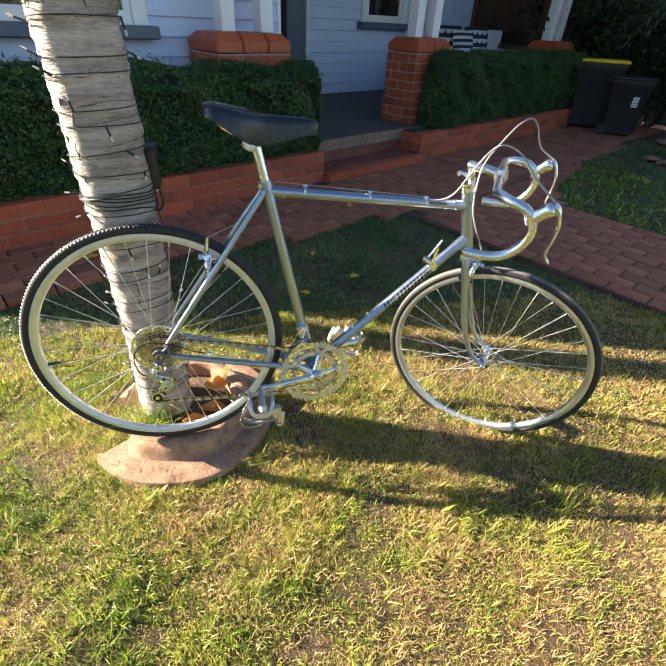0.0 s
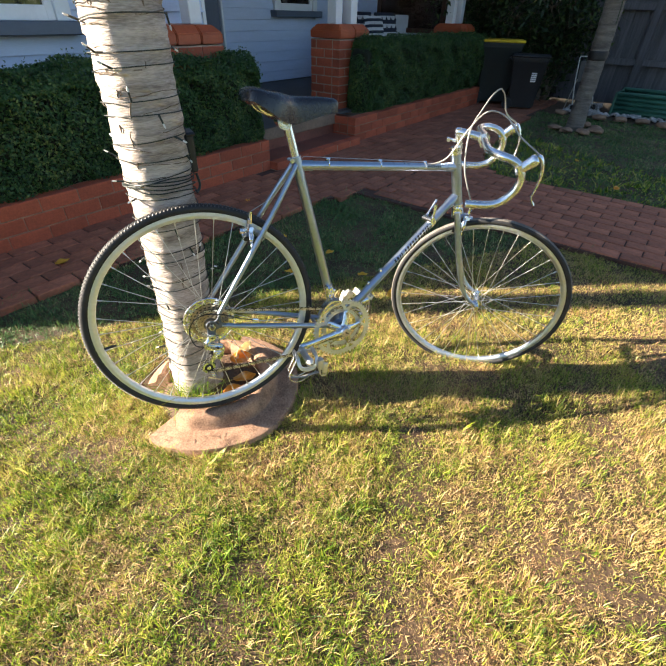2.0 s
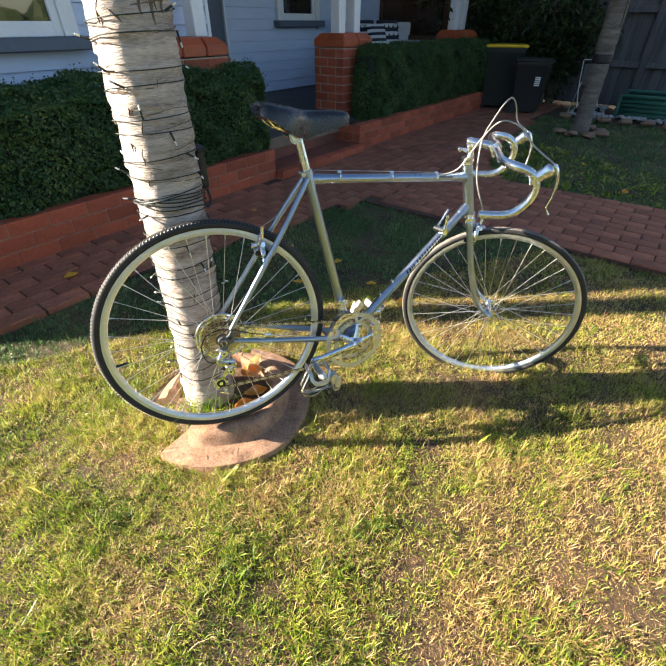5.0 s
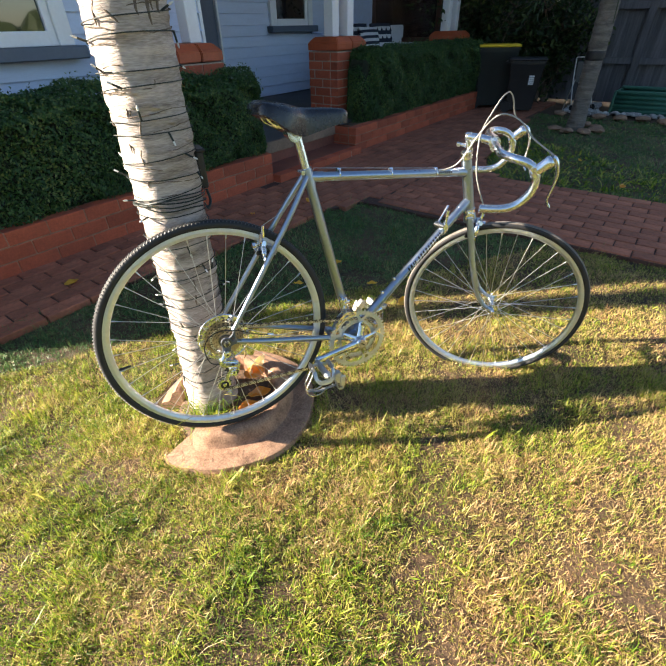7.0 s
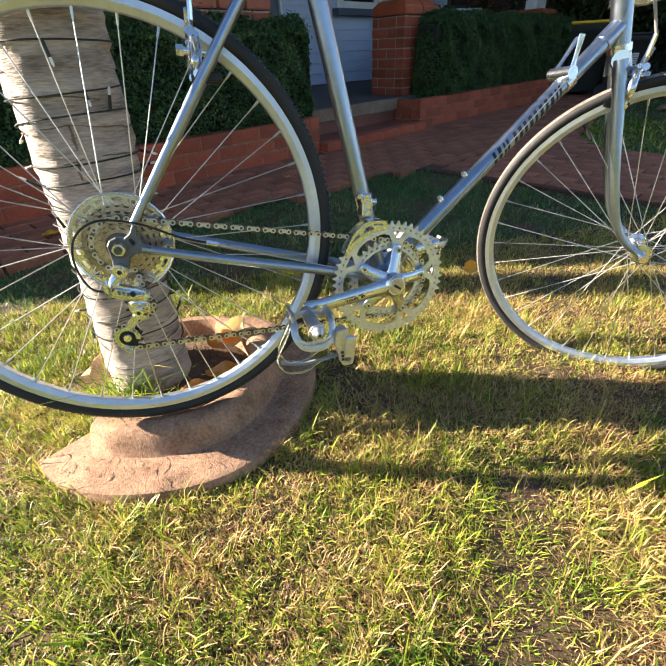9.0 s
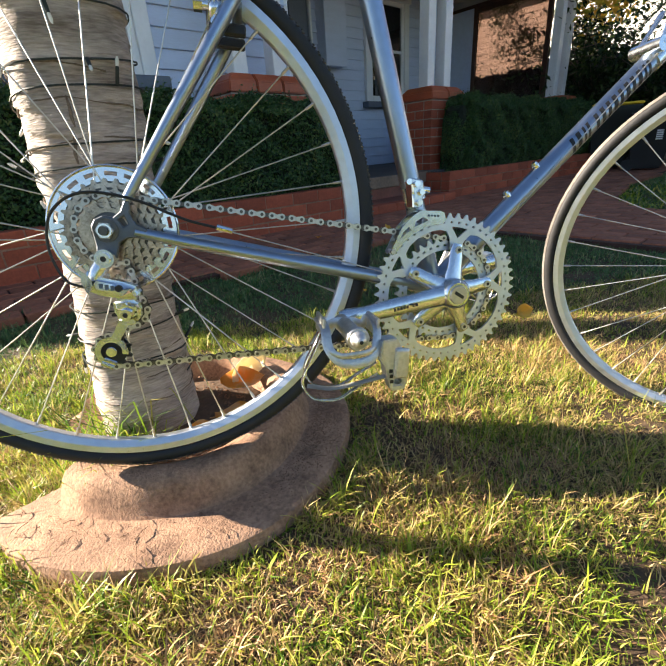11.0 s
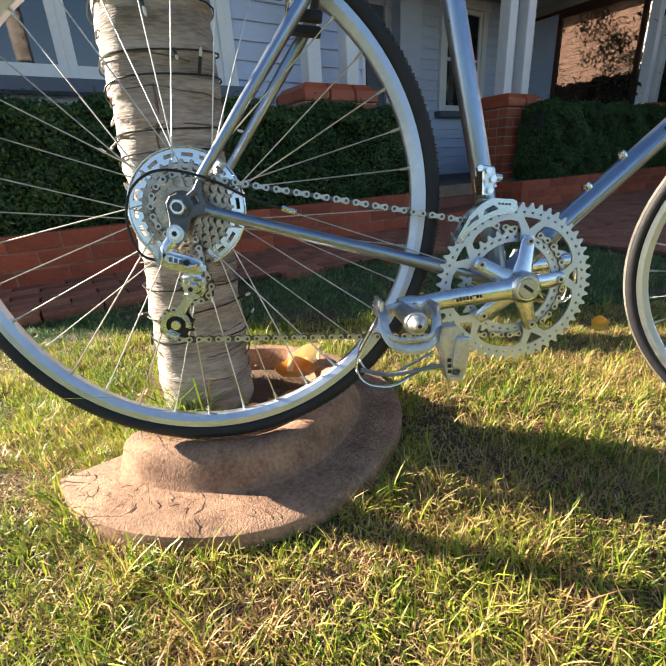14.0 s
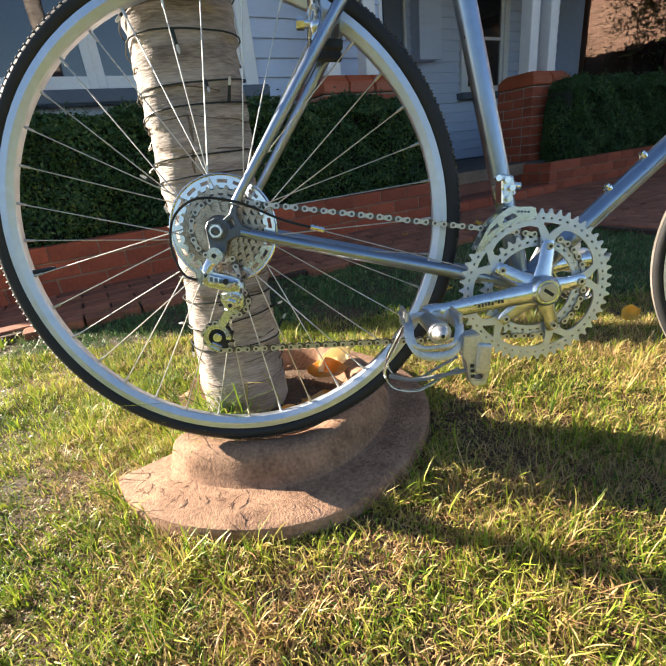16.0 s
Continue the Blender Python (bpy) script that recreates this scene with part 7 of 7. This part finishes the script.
pebbles()
for k in range(9):
    p = HOUSE @ Vector((5.12 + 0.05 * math.sin(k * 2.1), -1.35 - 0.28 * k, 0.02))
    rock(p, (0.10, 0.08, 0.04), 60 + k, "brown rock edging the pebble bed", "rocks along the pebble bed")


def build_trolley():
    """Folded chrome tube frame leaning at the fence."""
    p = Vector((6.61, 4.40, 0.0))
    c = thing("folding_frame", "folded chrome tube trolley frame leaning by the fence", "trolley", Matrix.Translation(p) @ Matrix.Rotation(radians(-12), 4, "Z") @ Matrix.Rotation(radians(-8), 4, "X") @ Matrix.Scale(0.8, 4))
    for s in (-0.19, 0.19):
        part("tube_leg", sweep(smooth_path([(s * 1.25, -0.12, 0.02), (s * 1.1, 0.0, 0.45), (s, 0.05, 0.86), (s * 0.92, 0.06, 0.93)], 5), 0.010, 8), M_STEEL, c, smooth=True)
        part("tube_brace", sweep([(s * 1.2, 0.15, 0.02), (s * 1.0, -0.02, 0.55)], 0.009, 8), M_STEEL, c, smooth=True)
        part("wheel", sweep([(s * 1.25 - 0.012, -0.12, 0.06), (s * 1.25 + 0.012, -0.12, 0.06)], 0.055, 18), M_TYRE, c, smooth=True)
    part("tube_top", sweep([(-0.175, 0.06, 0.93), (0.175, 0.06, 0.93)], 0.010, 8), M_STEEL, c, smooth=True)
    part("tube_foot", sweep([(-0.235, -0.12, 0.03), (0.235, -0.12, 0.03)], 0.009, 8), M_STEEL, c, smooth=True)
    part("seat_cloth", box(-0.17, 0.17, 0.02, 0.045, 0.50, 0.86, 0.01), M_BLACK, c, "dark cloth panel")
    for i in range(6):
        x = -0.10 + 0.04 * i
        part("basket_wire", sweep(smooth_path([(x, -0.02, 0.50), (x, -0.10, 0.30), (x * 1.2, -0.06, 0.18)], 4), 0.004, 6), M_STEEL, c, smooth=True)


build_trolley()


def shrub(at, spread, height, count, seed, label, material=None, trunks=4, size=0.045):
    """A garden shrub: stems that fork, and leaves in clumps along them."""
    t = thing("shrub", label, "shrub", Matrix.Translation(at), "shrubs along the fence")
    rng = np.random.default_rng(seed)
    pos = []
    for k in range(trunks):
        a = rng.uniform(0, 6.28)
        p = [Vector((0.1 * math.cos(a), 0.1 * math.sin(a), 0))]
        d = Vector((math.cos(a) * 0.35, math.sin(a) * 0.35, 1.0))
        for i in range(7):
            d = (d + Vector(rng.normal(0, 0.22, 3))).normalized()
            d.z = abs(d.z) + 0.1
            p.append(p[-1] + d * height / 7.5)
        part("stem", sweep(smooth_path(p, 3), [max(0.006, 0.035 * (1 - i / 24)) for i in range(22)], 7), M_BARK_LINE, t, smooth=True)
        for q in p[2:]:
            for _ in range(5):
                e = q + Vector(rng.normal(0, 1, 3)) * spread * 0.32
                part("twig", sweep([q, q.lerp(e, 0.6) + Vector((0, 0, 0.03)), e], [0.008, 0.006, 0.003], 5), M_BARK_LINE, t)
                pos.append((e, 1.0))
    cl = rng.integers(0, len(pos), count)
    c = np.array([tuple(pos[i][0]) for i in cl]) + rng.normal(0, 0.13 * spread, (count, 3))
    scatter("crown", c, np.tile((0.0, 0.0, 0.7), (count, 1)), size, material or M_TREE_LEAF, seed, t, slim=0.4)


for k, (u, w, h, n, sp) in enumerate(((6.25, 0.15, 1.7, 6000, 0.8), (6.25, -0.75, 1.6, 6000, 0.8), (7.3, -0.6, 3.0, 9000, 1.1), (7.4, -2.4, 2.8, 7000, 1.1), (7.3, 0.7, 2.6, 5000, 1.0), (6.50, 1.70, 1.80, 5000, 0.62), (9.0, 3.6, 3.4, 11000, 0.85))):
    p = HOUSE @ Vector((u, w, 0))
    shrub(p, sp, h, n, 90 + k, "dark leafy garden shrub by the paling fence", trunks=4)


def build_neighbour():
    b = thing("neighbour_house", "white weatherboard neighbouring house in sunlight", "house", HOUSE)
    part("wall", box(11.0, 11.2, -8, 12, 0, 4.2), M_SUNNY, b)
    for k in range(26):
        part("board", box(10.97, 11.0, -8, 12, 0.2 + 0.15 * k, 0.335 + 0.15 * k), M_SUNNY, b)
    part("eave", box(10.3, 11.6, -8.3, 12.3, 4.2, 4.3), M_ROOF, b)
    vs = [(10.3, -8.3, 4.301), (17, -8.3, 4.301), (17, 12.3, 4.301), (10.3, 12.3, 4.301), (13.6, -5, 6.4), (13.6, 9, 6.4)]
    part("roof", (vs, [(0, 1, 4), (1, 2, 5, 4), (2, 3, 5), (3, 0, 4, 5), (3, 2, 1, 0)]), M_ROOF, b)


build_neighbour()


def vine():
    rng = np.random.default_rng(55)
    base = np.array([5.95, 0.45, 2.45])
    k = 700
    pos = base + rng.normal(0, 1, (k, 3)) * (0.3, 0.25, 0.22)
    v = thing("creeper", "yellowing creeper hanging from the roof edge", "creeper", HOUSE)
    scatter("leaves", pos, np.tile((0.0, -0.4, 0.6), (k, 1)), 0.055, M_YLEAF, 56, v, slim=0.6)
    for i in range(6):
        p = Vector(base) + Vector((rng.uniform(-0.4, 0.4), rng.uniform(-0.2, 0.2), 0.3))
        part("stem", sweep(smooth_path([p, p + Vector((0.05, 0.02, -0.25)), p + Vector((-0.04, -0.02, -0.5))], 4), 0.005, 5), M_BARK_LINE, v)


vine()


# ---- porch seat ----
def build_porch_seat():
    s = thing("porch_sofa", "white porch sofa with patterned cushions on it", "sofa", HOUSE @ pose(4.74, 1.55, 0.262, 0, 0, -20))
    part("seat_base", box(-0.85, 0.85, -0.35, 0.40, 0.10, 0.42, 0.02, seg=2), M_CLOTH, s)
    part("backrest", box(-0.85, 0.85, 0.25, 0.42, 0.42, 0.92, 0.03, seg=2), M_CLOTH, s)
    part("armrest", box(-0.95, -0.82, -0.35, 0.40, 0.10, 0.66, 0.02, seg=2), M_CLOTH, s)
    part("armrest", box(0.82, 0.95, -0.35, 0.40, 0.10, 0.66, 0.02, seg=2), M_CLOTH, s)
    for x in (-0.8, 0.8):
        for y in (-0.3, 0.35):
            part("leg", box(x - 0.03, x + 0.03, y - 0.03, y + 0.03, 0, 0.10), M_BROWN, s)
    for k, (x, turn, striped) in enumerate(((-0.42, 12, True), (-0.68, -18, False), (-0.10, 4, False))):
        c = thing("cushion", "navy and white striped cushion on the porch sofa" if striped else "navy and white patterned cushion on the porch sofa", "cushion", HOUSE @ pose(4.74, 1.55, 0.262, 0, 0, -20) @ pose(x, 0.13 - 0.10 * striped, 0.67 + 0.05 * (not striped), -14, 0, turn), "porch cushions")
        rows = 11 if striped else 8
        for i in range(rows):
            verts, faces = [], []
            for a in range(7):
                z = -0.23 + 0.46 * (i + a / 6) / rows
                for side in (-1, 1):
                    for j in range(9):
                        xx = -0.23 + 0.46 * j / 8
                        th = 0.075 * max(0.0, (1 - (abs(xx) / 0.235) ** 4) * (1 - (abs(z) / 0.235) ** 4)) ** 0.5
                        verts.append((xx, side * th, z))
            for a in range(6):
                for j in range(8):
                    o = a * 18 + j
                    faces += [(o, o + 1, o + 19, o + 18), (o + 10, o + 9, o + 27, o + 28)]
            part("stripe", (verts, faces), (M_NAVY if i % 2 else M_CLOTH), c, smooth=True)
        if not striped:
            for i in range(4):
                for j in range(3):
                    x0, z0 = -0.17 + 0.10 * i, -0.14 + 0.12 * j
                    part("motif", ([(x0, -0.080, z0), (x0 + 0.06, -0.080, z0), (x0 + 0.03, -0.081, z0 + 0.06)], [(0, 1, 2)]), M_NAVY, c)


build_porch_seat()


def build_street_hedge():
    """An uneven unseen hedge, added behind the camera to close the place and darken reflections."""
    n, k = 120, 18
    verts, faces = [], []
    for i in range(n):
        x = -16 + 32 * i / (n - 1)
        for j in range(k):
            z = 1.5 * j / (k - 1)
            p = Vector((x * 0.8, 0, z * 1.3))
            verts.append((x, -12.0 + 0.012 * x * x + 0.5 * noise.noise(p) + 0.2 * noise.noise(p * 3), z - 0.03 + (0.2 * noise.noise(Vector((x * 0.5, 7, 0))) if j == k - 1 else 0)))
    for i in range(n - 1):
        for j in range(k - 1):
            faces.append((i * k + j, (i + 1) * k + j, (i + 1) * k + j + 1, i * k + j + 1))
    ob = part("backdrop", (verts, faces), M_STREET)
    ob.modifiers.new("thick", "SOLIDIFY").thickness = 0.6
    tagged(ob, "unseen dark green hedge across the street, added for reflections", "hedge", kind="structure")


build_street_hedge()
